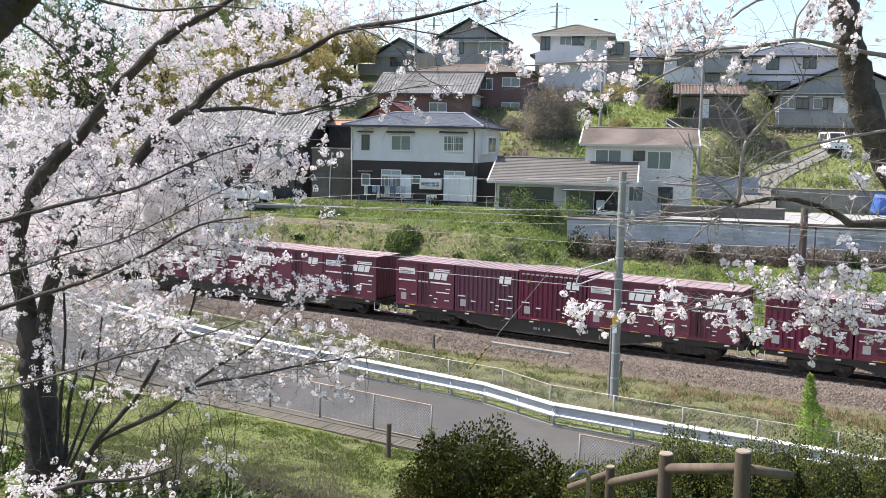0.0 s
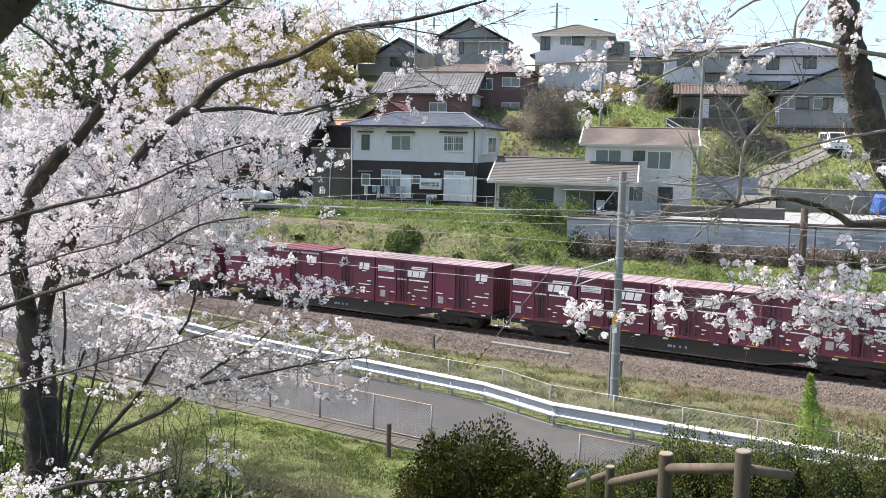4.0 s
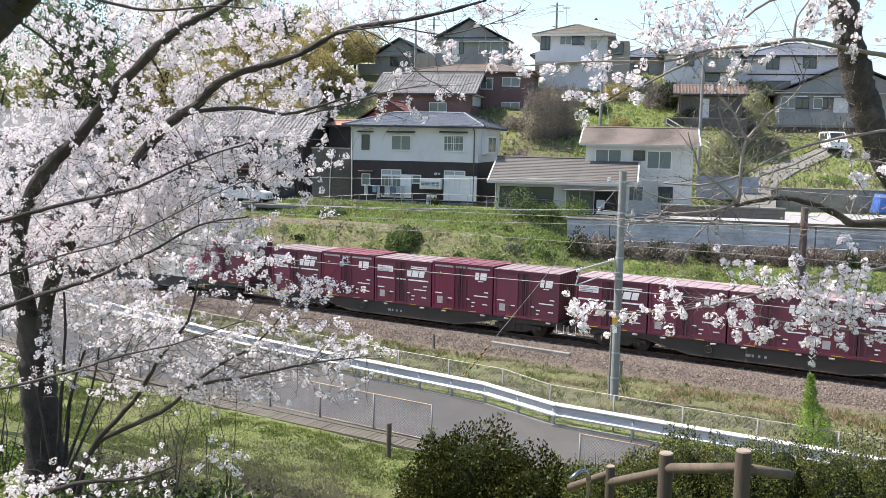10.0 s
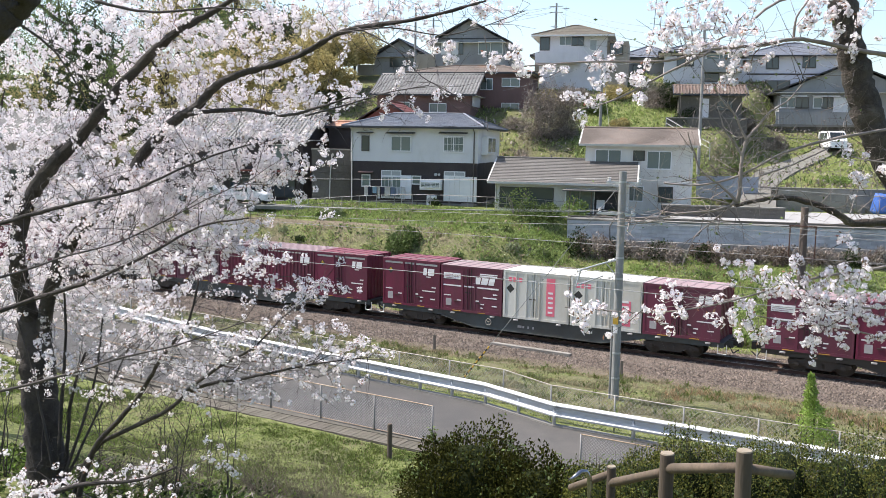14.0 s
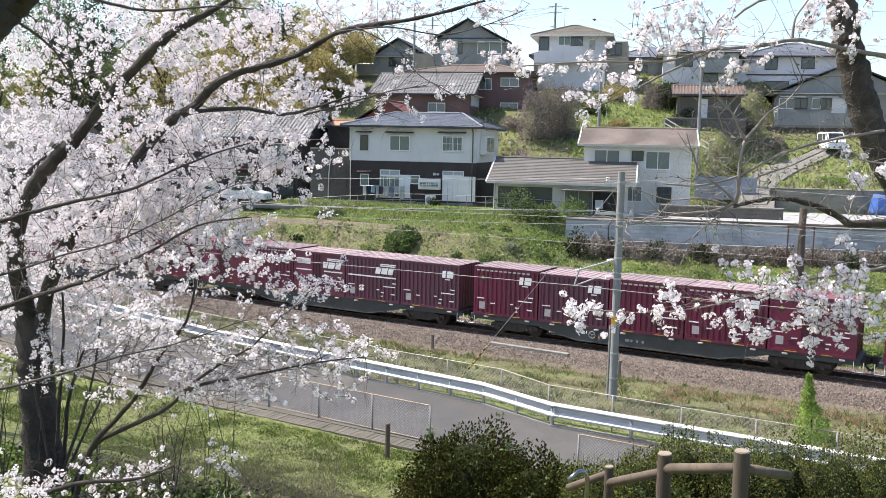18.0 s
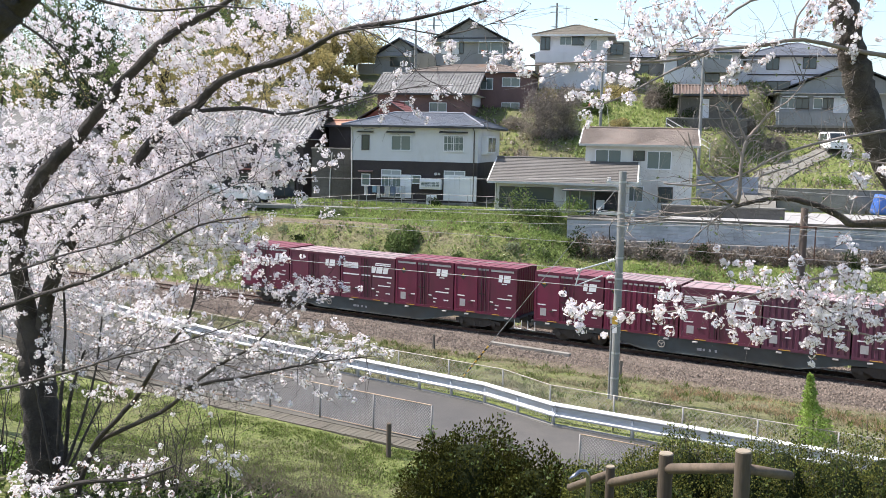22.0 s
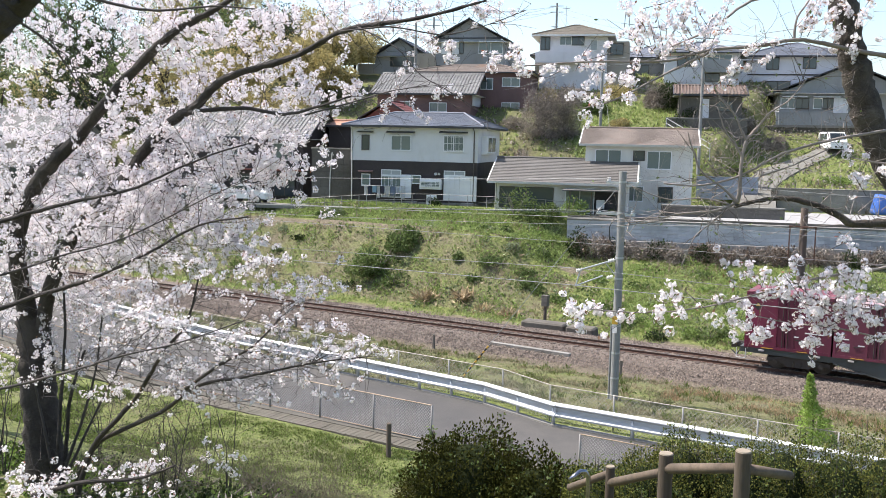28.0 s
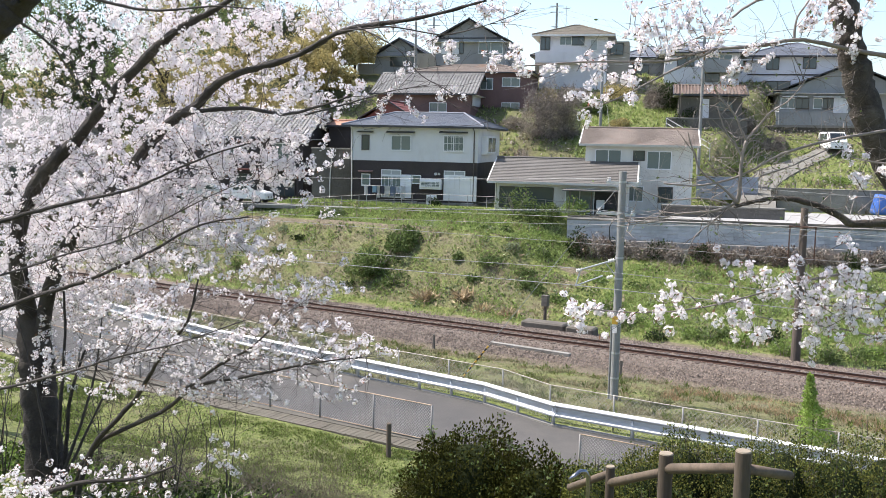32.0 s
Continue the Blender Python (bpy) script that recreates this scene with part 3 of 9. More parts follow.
def container(kind):
    """A freight container, its base centre at the origin, the side that is seen at -y."""
    h = 2.58 if "bars" in kind else 2.5
    hx, hy = LEN / 2, 1.225
    ribbed, white = kind.startswith("rib"), kind.startswith("white")
    body = M["cream"] if white else M["crimson"] if "bars" in kind else M["purple"] if ribbed else M["maroon"]
    roof = M["cream"] if white else M["roof_red"] if kind == "bars" else M["roof_dust"]
    ob = thing("freight_container", pose(0, 0, 0), NAMES[kind], "container", "containers on the train")
    X = lambda u: -hx + u * LEN
    # corner posts and rails
    for sx in (-1, 1):
        for sy in (-1, 1):
            part("corner_post", boxes((sx * hx - (0.1 if sx > 0 else 0), sx * hx + (0.1 if sx < 0 else 0), sy * hy - (0.09 if sy > 0 else 0), sy * hy + (0.09 if sy < 0 else 0), 0, h - 0.02)), body, ob)
    for sy in (-1, 1):
        y0, y1 = (hy - 0.08, hy - 0.004) if sy > 0 else (-hy + 0.004, -hy + 0.08)
        part("top_rail", boxes((-hx + 0.1, hx - 0.1, y0, y1, h - 0.13, h - 0.02)), body, ob)
        part("bottom_rail", boxes((-hx + 0.1, hx - 0.1, y0, y1, 0.0, 0.13)), body, ob)
    # far side and ends
    part("side_panel", boxes((-hx + 0.1, hx - 0.1, hy - 0.06, hy - 0.03, 0.13, h - 0.13)), body, ob)
    for sx in (-1, 1):
        x = sx * (hx - 0.04)
        bm = bmesh.new()
        row = []
        for i in range(8):
            y = -hy + 0.09 + i * (2 * hy - 0.18) / 8
            w = (2 * hy - 0.18) / 8
            row += [(x, y), (x, y + w * 0.45), (x - sx * 0.035, y + w * 0.55), (x - sx * 0.035, y + w * 0.9)]
        row.append((x, hy - 0.09))
        lo, hi = [bm.verts.new((a, b, 0.05)) for a, b in row], [bm.verts.new((a, b, h - 0.03)) for a, b in row]
        for i in range(len(row) - 1):
            bm.faces.new((lo[i], lo[i + 1], hi[i + 1], hi[i]))
        part("end_panel", bm, body, ob)
    # roof
    bm = bmesh.new()
    n_ = 11 if ribbed else 6
    row = [(-hx, h - 0.022), (-hx, h)]
    for i in range(n_):
        x = X((i + 0.5) / n_)
        row += [(x - 0.05, h), (x - 0.03, h + 0.025), (x + 0.03, h + 0.025), (x + 0.05, h)]
    row += [(hx, h), (hx, h - 0.022)]
    prism(bm, row[::-1], -hy, hy)
    part("roof_panel", bm, roof, ob)
    y = -hy
    if ribbed:
        bm = bmesh.new()
        n_ = 13
        w = (LEN - 0.2) / n_
        pts = []
        for i in range(n_):
            x = -hx + 0.1 + i * w
            pts += [(x, y + 0.012), (x + w * 0.5, y + 0.012), (x + w * 0.6, y + 0.05), (x + w * 0.9, y + 0.05)]
        pts.append((hx - 0.1, y + 0.012))
        lo = [bm.verts.new((a, b, 0.13)) for a, b in pts]
        hi = [bm.verts.new((a, b, h - 0.13)) for a, b in pts]
        for i in range(len(pts) - 1):
            bm.faces.new((lo[i], lo[i + 1], hi[i + 1], hi[i]))
        part("corrugated_panel", bm, body, ob)
        marks_y = y + 0.012
    else:
        part("side_panel", boxes((-hx + 0.1, X(0.36), y + 0.02, y + 0.05, 0.13, h - 0.13)), body, ob)
        for a, b in ((0.37, 0.465), (0.475, 0.56)):
            part("door", boxes((X(a), X(b), y + 0.045, y + 0.07, 0.13, h - 0.13)), body, ob)
        part("side_panel", boxes((X(0.57), hx - 0.1, y + 0.02, y + 0.05, 0.13, h - 0.13)), body, ob)
        for u in (0.365, 0.565):
            part("door_post", boxes((X(u) - 0.035, X(u) + 0.035, y + 0.005, y + 0.06, 0.13, h - 0.13)), body, ob)
        for u in (0.44, 0.5):
            bm = bmesh.new()
            rod(bm, (X(u), y + 0.03, 0.1), (X(u), y + 0.03, h - 0.1), 0.016, 6)
            lock = part("lock_rod", bm, M["steel_dark"] if not white else M["cream"], ob)
            part("lock_handle", boxes((X(u) - 0.14, X(u) + 0.02, y + 0.012, y + 0.028, 1.05, 1.1)), M["steel_dark"], lock)
        marks_y = y + 0.02
    my = marks_y - 0.001
    # markings, as plain shapes
    W_ = M["mark"]
    if kind in ("stripe", "old", "rib_stripe"):
        bm = bmesh.new()
        for a, b in (((0.04, 0.34), (0.6, 0.95)) if kind == "stripe" else ((0.04, 0.345), (0.6, 0.95)) if kind == "old" else ((0.05, 0.93),)):
            flat_mark(bm, X(a), X(b), h * 0.545, h * 0.575, my)
        if kind == "stripe":
            flat_mark(bm, X(0.385), X(0.55), h * 0.545, h * 0.575, y + 0.044)
        part("waist_stripe", bm, W_, ob, "thin white waist stripe")
        bm = bmesh.new()
        x0, z0, s = X(0.55), h * 0.635, 0.07
        u = 0.84 if kind != "old" else 0.95
        for a, b, c, d in ((0.0, 0.4, 0.0, 0.36), (0.47, 0.94, 0.0, 0.36), (1.01, 1.4, 0.0, 0.36),
                           (0.4, 1.62, 0.43, 0.49), (0.42, 1.64, 0.52, 0.58)):
            flat_mark(bm, x0 + a * u, x0 + b * u, z0 + c, z0 + d, my, s * (d - c) / 0.3)
        part("slanted_mark", bm, W_, ob, "slanted white painted mark")["kind"] = "stuff"
        if kind != "rib_stripe":
            bm = bmesh.new()
            flat_mark(bm, X(0.045), X(0.325), h * 0.7, h * 0.832, my)
            panel = part("label_panel", bm, W_, ob, "faded white label panel with unreadable print")
            bm = bmesh.new()
            for r, (a, b) in enumerate(((0.06, 0.25), (0.06, 0.3), (0.06, 0.2))):
                flat_mark(bm, X(a), X(b), h * (0.72 + r * 0.036), h * (0.727 + r * 0.036), my - 0.006)
            part("print", bm, body, panel)["kind"] = "stuff"
    if kind in ("plain", "rib", "bars", "rib_bars"):
        bm = bmesh.new()
        x0, z0 = X(0.71), h * 0.695
        for a, b, c, d in ((0.0, 0.22, 0.0, 0.38), (0.3, 0.68, 0.0, 0.38)):
            flat_mark(bm, x0 + a, x0 + b, z0 + c, z0 + d, my, 0.1 * (d - c))
        flat_mark(bm, x0 + 0.2, x0 + 0.5, z0 - 0.11, z0 - 0.06, my)
        part("white_mark", bm, W_, ob, "small white painted mark")["kind"] = "stuff"
    if kind in ("bars", "rib_bars"):
        bm = bmesh.new()
        if ribbed:
            for i in range(12):
                flat_mark(bm, X(0.04 + i * 0.071), X(0.04 + i * 0.071 + 0.05), h * 0.905, h * 0.935, my)
        else:
            for a, b in ((0.04, 0.35), (0.585, 0.95)):
                flat_mark(bm, X(a), X(b), h * 0.9, h * 0.94, my)
            flat_mark(bm, X(0.385), X(0.55), h * 0.9, h * 0.94, y + 0.044)
        part("top_bar", bm, M["placard"], ob, "row of pale bars under the roof edge")["kind"] = "stuff"
        bm = bmesh.new()
        x0, z0, s = X(0.14), h * 0.75, 0.2
        for yy, k in ((my, 1.0),):
            vs = [bm.verts.new((x0 + a * s, yy, z0 + b * s)) for a, b in ((0, -1), (1, 0), (0, 1), (-1, 0))]
            bm.faces.new(vs)
        d = part("diamond_plate", bm, M["black"], ob, "black diamond plate with a yellow tip")
        bm = bmesh.new()
        vs = [bm.verts.new((x0 + a * s, my - 0.004, z0 + b * s)) for a, b in ((-0.55, 0), (0.55, 0), (0, 0.75))]
        bm.faces.new(vs)
        part("yellow_tip", bm, M["yellow"], d)
    if white:
        bm = bmesh.new()
        a, b, c, d = (0.66, 0.79, 0.12, 0.9) if kind == "white" else (0.7, 0.85, 0.1, 0.6)
        flat_mark(bm, X(a), X(b), h * c, h * d, my)
        band = part("pink_band", bm, M["pink"], ob, "pink painted band with unreadable print")
        bm = bmesh.new()
        for i in range(5):
            flat_mark(bm, X(a + 0.03), X(b - 0.03), h * (c + 0.06 + i * 0.1), h * (c + 0.1 + i * 0.1), my - 0.007)
        part("print", bm, M["mark"], band)["kind"] = "stuff"
        bm = bmesh.new()
        for a, b in ((0.08, 0.13), (0.15, 0.22), (0.24, 0.29)):
            flat_mark(bm, X(a), X(b), h * 0.77, h * 0.86, my)
        part("red_print", bm, M["pink"], ob, "faded red mark")
        bm = bmesh.new()
        x0, z0, s = X(0.11), h * 0.62, 0.24
        bm.faces.new([bm.verts.new((x0 + a * s, my, z0 + b * s)) for a, b in ((0, -1), (1, 0), (0, 1), (-1, 0))])
        part("diamond_plate", bm, M["black"], ob, "black diamond plate")
        for u in (0.03, 0.2, 0.36, 0.56, 0.97):
            part("panel_rib", boxes((X(u) - 0.02, X(u) + 0.02, y - 0.012, y + 0.02, 0.1, h - 0.08)), body, ob)
    else:
        bm = bmesh.new()
        flat_mark(bm, X(0.09), X(0.18), h * 0.12, h * 0.27, my)
        part("placard", bm, M["placard"], ob, "small grey data placard")
        bm = bmesh.new()
        for a, b, z in ((0.05, 0.17, 0.33), (0.27, 0.34, 0.24), (0.66, 0.72, 0.2), (0.7, 0.92, 0.345), (0.84, 0.92, 0.18), (0.86, 0.93, 0.43), (0.66, 0.7, 0.12), (0.58, 0.63, 0.26)):
            flat_mark(bm, X(a), X(b), h * z, h * (z + 0.022), my)
        part("print", bm, M["mark"], ob, "unreadable white print")["kind"] = "stuff"
        bm = bmesh.new()
        for a, b in ((0.2, 0.34), (0.62, 0.74)):
            box(bm, X(a), X(b), y - 0.012, y + 0.01, 0.03, 0.06)
        part("yellow_edge", bm, M["yellow"], ob, "yellow edge bars at the base")
        for u in (0.25, 0.62):
            part("hinge_bar", boxes((X(u) - 0.1, X(u) + 0.14, y - 0.01, y + 0.02, 0.55, 0.585)), M["steel_dark"], ob)
    return ob


def flat_wagon(grey):
    """A bogie container wagon, its middle at the origin, rail head at z = 0."""
    ob = thing("flat_wagon", pose(0, 0, 0), ("blue-grey" if grey else "dark sooty") + " bogie flat wagon carrying freight containers", "wagon", "wagons of the train")
    fm = M["frame_grey"] if grey else M["frame_dark"]
    L = 9.62
    for sy in (-1, 1):
        bm = bmesh.new()
        y0 = sy * 1.12
        prism(bm, [(-L, 0.96), (-L, 0.74), (-5.6, 0.70), (-3.6, 0.27), (3.6, 0.27), (5.6, 0.70), (L, 0.74), (L, 0.96)], y0 - 0.03, y0 + 0.03)
        part("side_sill", bm, fm, ob)
        bm = bmesh.new()
        prism(bm, [(-5.6, 0.695), (-3.62, 0.265), (3.62, 0.265), (5.6, 0.695), (5.6, 0.665), (3.6, 0.235), (-3.6, 0.235), (-5.6, 0.665)], y0 - 0.09, y0 + 0.09)
        part("bottom_flange", bm, fm, ob)
    part("deck", boxes((-L, L, -1.2, 1.2, 0.94, 0.985)), fm, ob)
    part("centre_sill", boxes((-L - 0.2, L + 0.2, -0.2, 0.2, 0.6, 0.93)), fm, ob)
    lock = mesh_of("container_lock", soft_box(-0.12, 0.12, -0.06, 0.06, -0.035, 0.035, 0.01), M["placard"])
    for i in range(5):
        for e in (-1, 1):
            part("container_lock", lock, None, ob, "pale twist-lock bracket", m=pose(-L + 0.35 + i * PITCH + (PITCH - 0.2) / 2 + e * 1.2, -1.21, 0.895))
    for e in (-1, 1):
        bm = boxes((e * L, e * (L + 0.45), -0.13, 0.13, 0.72, 0.98))
        box(bm, min(e * (L + 0.4), e * (L + 0.62)), max(e * (L + 0.4), e * (L + 0.62)), -0.2, 0.2, 0.68, 1.02)
        part("coupler", bm, M["steel_dark"], ob)
        bm = bmesh.new()
        x = e * (L - 0.05)
        rod(bm, (x - 0.2, -1.22, 0.9), (x - 0.2, -1.22, 0.45), 0.018, 6)
        rod(bm, (x + 0.2, -1.22, 0.9), (x + 0.2, -1.22, 0.45), 0.018, 6)
        rod(bm, (x - 0.2, -1.22, 0.46), (x + 0.2, -1.22, 0.46), 0.018, 6)
        part("step_iron", bm, M["guard"], ob, "white-painted step iron")
        bm = bmesh.new()
        rod(bm, (e * (L + 0.1), -0.45, 0.75), (e * (L + 0.3), -0.5, 0.42), 0.03, 6)
        rod(bm, (e * (L + 0.3), -0.5, 0.42), (e * (L + 0.55), -0.42, 0.6), 0.03, 6)
        part("brake_hose", bm, M["black"], ob)
    bm = bmesh.new()
    for i in range(10):
        a, b = 2 * math.pi * i / 10, 2 * math.pi * (i + 1) / 10
        rod(bm, (-2.7 + 0.17 * math.cos(a), -1.22, 0.62 + 0.17 * math.sin(a)), (-2.7 + 0.17 * math.cos(b), -1.22, 0.62 + 0.17 * math.sin(b)), 0.018, 5)
    for i in range(3):
        a = 2 * math.pi * i / 3 + 0.5
        rod(bm, (-2.7, -1.22, 0.62), (-2.7 + 0.17 * math.cos(a), -1.22, 0.62 + 0.17 * math.sin(a)), 0.015, 5)
    part("brake_wheel", bm, M["rail_pale"] if grey else M["wheel"], ob, "spoked hand-brake wheel")
    bm = bmesh.new()
    for i, w in enumerate((0.22, 0.1, 0.1, 0.1)):
        flat_mark(bm, -1.0 + i * 0.28, -1.0 + i * 0.28 + w, 0.5, 0.62, -1.15)
    part("print", bm, M["placard"], ob)["kind"] = "stuff"
    for e in (-1, 1):
        bm = bmesh.new()
        x = e * 7.1
        for sy in (-1, 1):
            y = sy * 0.98
            prism(bm, [(x - 1.35, 0.42), (x - 1.35, 0.6), (x - 0.75, 0.66), (x - 0.45, 0.72), (x + 0.45, 0.72), (x + 0.75, 0.66), (x + 1.35, 0.6), (x + 1.35, 0.42), (x + 0.7, 0.42), (x + 0.45, 0.25), (x - 0.45, 0.25), (x - 0.7, 0.42)], y - 0.06, y + 0.06)
        box(bm, x - 0.25, x + 0.25, -0.92, 0.92, 0.4, 0.62)
        bogie = part("bogie", bm, M["steel_dark"], ob)
        for ex in (-1, 1):
            bm = bmesh.new()
            wx = x + ex * 0.98
            for sy in (-1, 1):
                rod(bm, (wx, sy * 0.5, 0.43), (wx, sy * 0.6, 0.43), 0.43, 20)
                rod(bm, (wx, sy * 0.47, 0.43), (wx, sy * 0.5, 0.43), 0.455, 20)
                rod(bm, (wx, sy * 0.6, 0.43), (wx, sy * 1.08, 0.43), 0.11, 10)
            rod(bm, (wx, -0.6, 0.43), (wx, 0.6, 0.43), 0.07, 8)
            part("wheelset", bm, M["wheel"], bogie)
        bm = bmesh.new()
        for dx in (-0.16, 0.16):
            for k in range(5):
                rod(bm, (x + dx, -1.0, 0.3 + k * 0.05), (x + dx, -1.0, 0.33 + k * 0.05), 0.07, 8)
        part("spring", bm, M["wheel"], bogie)
    return ob


LOADS = ["bars plain stripe bars bars", "bars rib_bars old rib_stripe rib", "rib_bars rib rib_bars rib_bars bars", "bars stripe white white_two plain", "stripe bars stripe bars plain",
         "stripe plain plain stripe stripe", "stripe bars plain stripe plain", "stripe stripe stripe plain stripe", "stripe rib rib_bars stripe stripe", "rib_bars stripe plain stripe plain"]


def build_train():
    first = {}
    for w, (off, load) in enumerate(zip(OFFSETS, LOADS)):
        grey = w < 4
        if grey not in first:
            first[grey] = wagon = flat_wagon(grey)
        else:
            wagon = copy_thing(first[grey], pose(0, 0, 0))
        moving.append((wagon, off + 2.5 * PITCH - 0.04, 0.0))
        for k, kind in enumerate(load.split()):
            if kind not in first:
                first[kind] = c = container(kind)
            else:
                c = copy_thing(first[kind], pose(0, 0, 0))
            moving.append((c, off + k * PITCH + LEN / 2, 0.985))


build_train()
# ---- houses on the hillside ----
M["plaster_grey"] = mat("pale_grey_plaster", (0.63, 0.635, 0.64), (0.56, 0.565, 0.57), 0.85, scale=0.7, fine=25, bump=0.1, dirt=(0.45, 0.44, 0.42), dirt_amount=0.15, stretch=(1, 1, 0.5))
M["siding_dark"] = mat("dark_brown_siding", (0.05, 0.04, 0.038), (0.035, 0.028, 0.028), 0.8, scale=0.8, fine=20, bump=0.1)
M["plaster_cream"] = mat("cream_plaster", (0.69, 0.675, 0.635), (0.6, 0.585, 0.55), 0.85, scale=0.7, fine=25, bump=0.1, dirt=(0.4, 0.37, 0.32), dirt_amount=0.2, stretch=(1, 1, 0.5))
M["plaster_white"] = mat("white_plaster", (0.66, 0.655, 0.69), (0.58, 0.575, 0.61), 0.85, scale=0.7, fine=25, bump=0.08, dirt=(0.5, 0.48, 0.48), dirt_amount=0.15, stretch=(1, 1, 0.5))
M["siding_rose"] = mat("rose_brown_siding", (0.21, 0.125, 0.115), (0.16, 0.095, 0.09), 0.85, scale=0.7, fine=25, bump=0.1, dirt=(0.1, 0.065, 0.06), stretch=(1, 1, 0.5))
M["siding_grey"] = mat("grey_siding", (0.33, 0.345, 0.35), (0.27, 0.28, 0.285), 0.8, scale=0.7, fine=25, bump=0.1, dirt=(0.2, 0.2, 0.2), stretch=(1, 1, 0.5))
M["siding_tan"] = mat("tan_siding", (0.4, 0.36, 0.3), (0.33, 0.29, 0.24), 0.85, scale=0.7, fine=25, bump=0.1, dirt=(0.25, 0.22, 0.19), stretch=(1, 1, 0.5))
M["slate_blue"] = mat("blue_grey_slate", (0.14, 0.16, 0.2), (0.1, 0.115, 0.145), 0.6, scale=0.8, fine=14, bump=0.2, dirt=(0.17, 0.17, 0.18))
M["shingle_brown"] = mat("weathered_shingle", (0.2, 0.163, 0.137), (0.14, 0.114, 0.098), 0.85, scale=0.6, fine=12, bump=0.25, dirt=(0.33, 0.15, 0.07), dirt_amount=0.2)
M["shingle_olive"] = mat("olive_shingle", (0.16, 0.142, 0.11), (0.11, 0.098, 0.078), 0.85, scale=0.6, fine=12, bump=0.25, dirt=(0.2, 0.17, 0.13), dirt_amount=0.2)
M["shingle_grey"] = mat("grey_shingle", (0.125, 0.117, 0.108), (0.085, 0.08, 0.075), 0.85, scale=0.6, fine=12, bump=0.25, dirt=(0.12, 0.11, 0.1))
M["tile_grey"] = mat("glazed_grey_tile", (0.2, 0.19, 0.18), (0.12, 0.115, 0.11), 0.5, scale=1.0, fine=12, bump=0.2, dirt=(0.3, 0.29, 0.27))
M["tile_brown"] = mat("brown_clay_tile", (0.17, 0.11, 0.085), (0.11, 0.075, 0.06), 0.7, scale=1.0, fine=12, bump=0.2, dirt=(0.2, 0.17, 0.14))
M["tin_rust"] = mat("rusty_tin", (0.4, 0.19, 0.11), (0.26, 0.1, 0.06), 0.7, scale=1.0, fine=16, bump=0.1, dirt=(0.5, 0.36, 0.27))
M["tin_red"] = mat("red_tin_roof", (0.2, 0.055, 0.04), (0.14, 0.04, 0.032), 0.6, scale=1.0, fine=16, bump=0.1)
M["fascia_dark"] = mat("dark_fascia", (0.05, 0.052, 0.06), (0.035, 0.036, 0.04), 0.6, fine=25, bump=0.05)
M["alu"] = mat("white_window_frame", (0.74, 0.75, 0.76), (0.66, 0.67, 0.68), 0.45, fine=25, bump=0)
M["alu_dark"] = mat("bronze_window_frame", (0.06, 0.055, 0.05), (0.045, 0.04, 0.038), 0.45, 0.3, fine=25, bump=0)
M["shutter"] = mat("white_shutter", (0.74, 0.75, 0.76), (0.66, 0.67, 0.68), 0.5, scale=1.0, fine=25, bump=0.03)
M["curtain"] = mat("pale_curtain", (0.55, 0.55, 0.52), (0.42, 0.42, 0.4), 0.9, scale=4, fine=20, stretch=(6, 1, 0.2), bump=0)
# near-black sheet colour: paints in the shade of unlit rooms and the porch
M["shade_fill"] = mat("painted_shade", (0.03, 0.03, 0.032), (0.05, 0.05, 0.05), 0.9, bump=0)
M["pane"] = glass_mat("window_pane", (0.045, 0.06, 0.07), 0.08)
M["pane_mid"] = glass_mat("curtained_pane", (0.13, 0.165, 0.165), 0.12)
M["pane_pale"] = glass_mat("frosted_pane", (0.3, 0.33, 0.34), 0.3)
M["gutter_pipe"] = mat("rain_pipe", (0.55, 0.54, 0.5), (0.45, 0.44, 0.41), 0.5, fine=25, bump=0)
M["pipe_dark"] = mat("dark_rain_pipe", (0.09, 0.075, 0.06), (0.06, 0.05, 0.045), 0.5, fine=25, bump=0)


def slope(bm, a, b, c, d, rows, lift=0.025):
    """One roof slope: eaves from a to b, top from d to c, laid in courses."""
    a, b, c, d = (Vector(v) for v in (a, b, c, d))
    nrm = (b - a).cross(d - a if (d - a).length > 0.01 else c - a).normalized()
    if nrm.z < 0:
        nrm = -nrm
    up, last = nrm * lift, None
    for i in range(rows + 1):
        t = i / rows
        p, q = a.lerp(d, t), b.lerp(c, t)
        point = (p - q).length < 0.02
        low = [bm.verts.new(p)] if point else [bm.verts.new(p), bm.verts.new(q)]
        if last:
            bm.faces.new((last[0], last[1], *low[::-1]))
        if point or i == rows:
            break
        high = [bm.verts.new(p + up), bm.verts.new(q + up)]
        bm.faces.new((low[0], low[1], high[1], high[0]))
        last = high


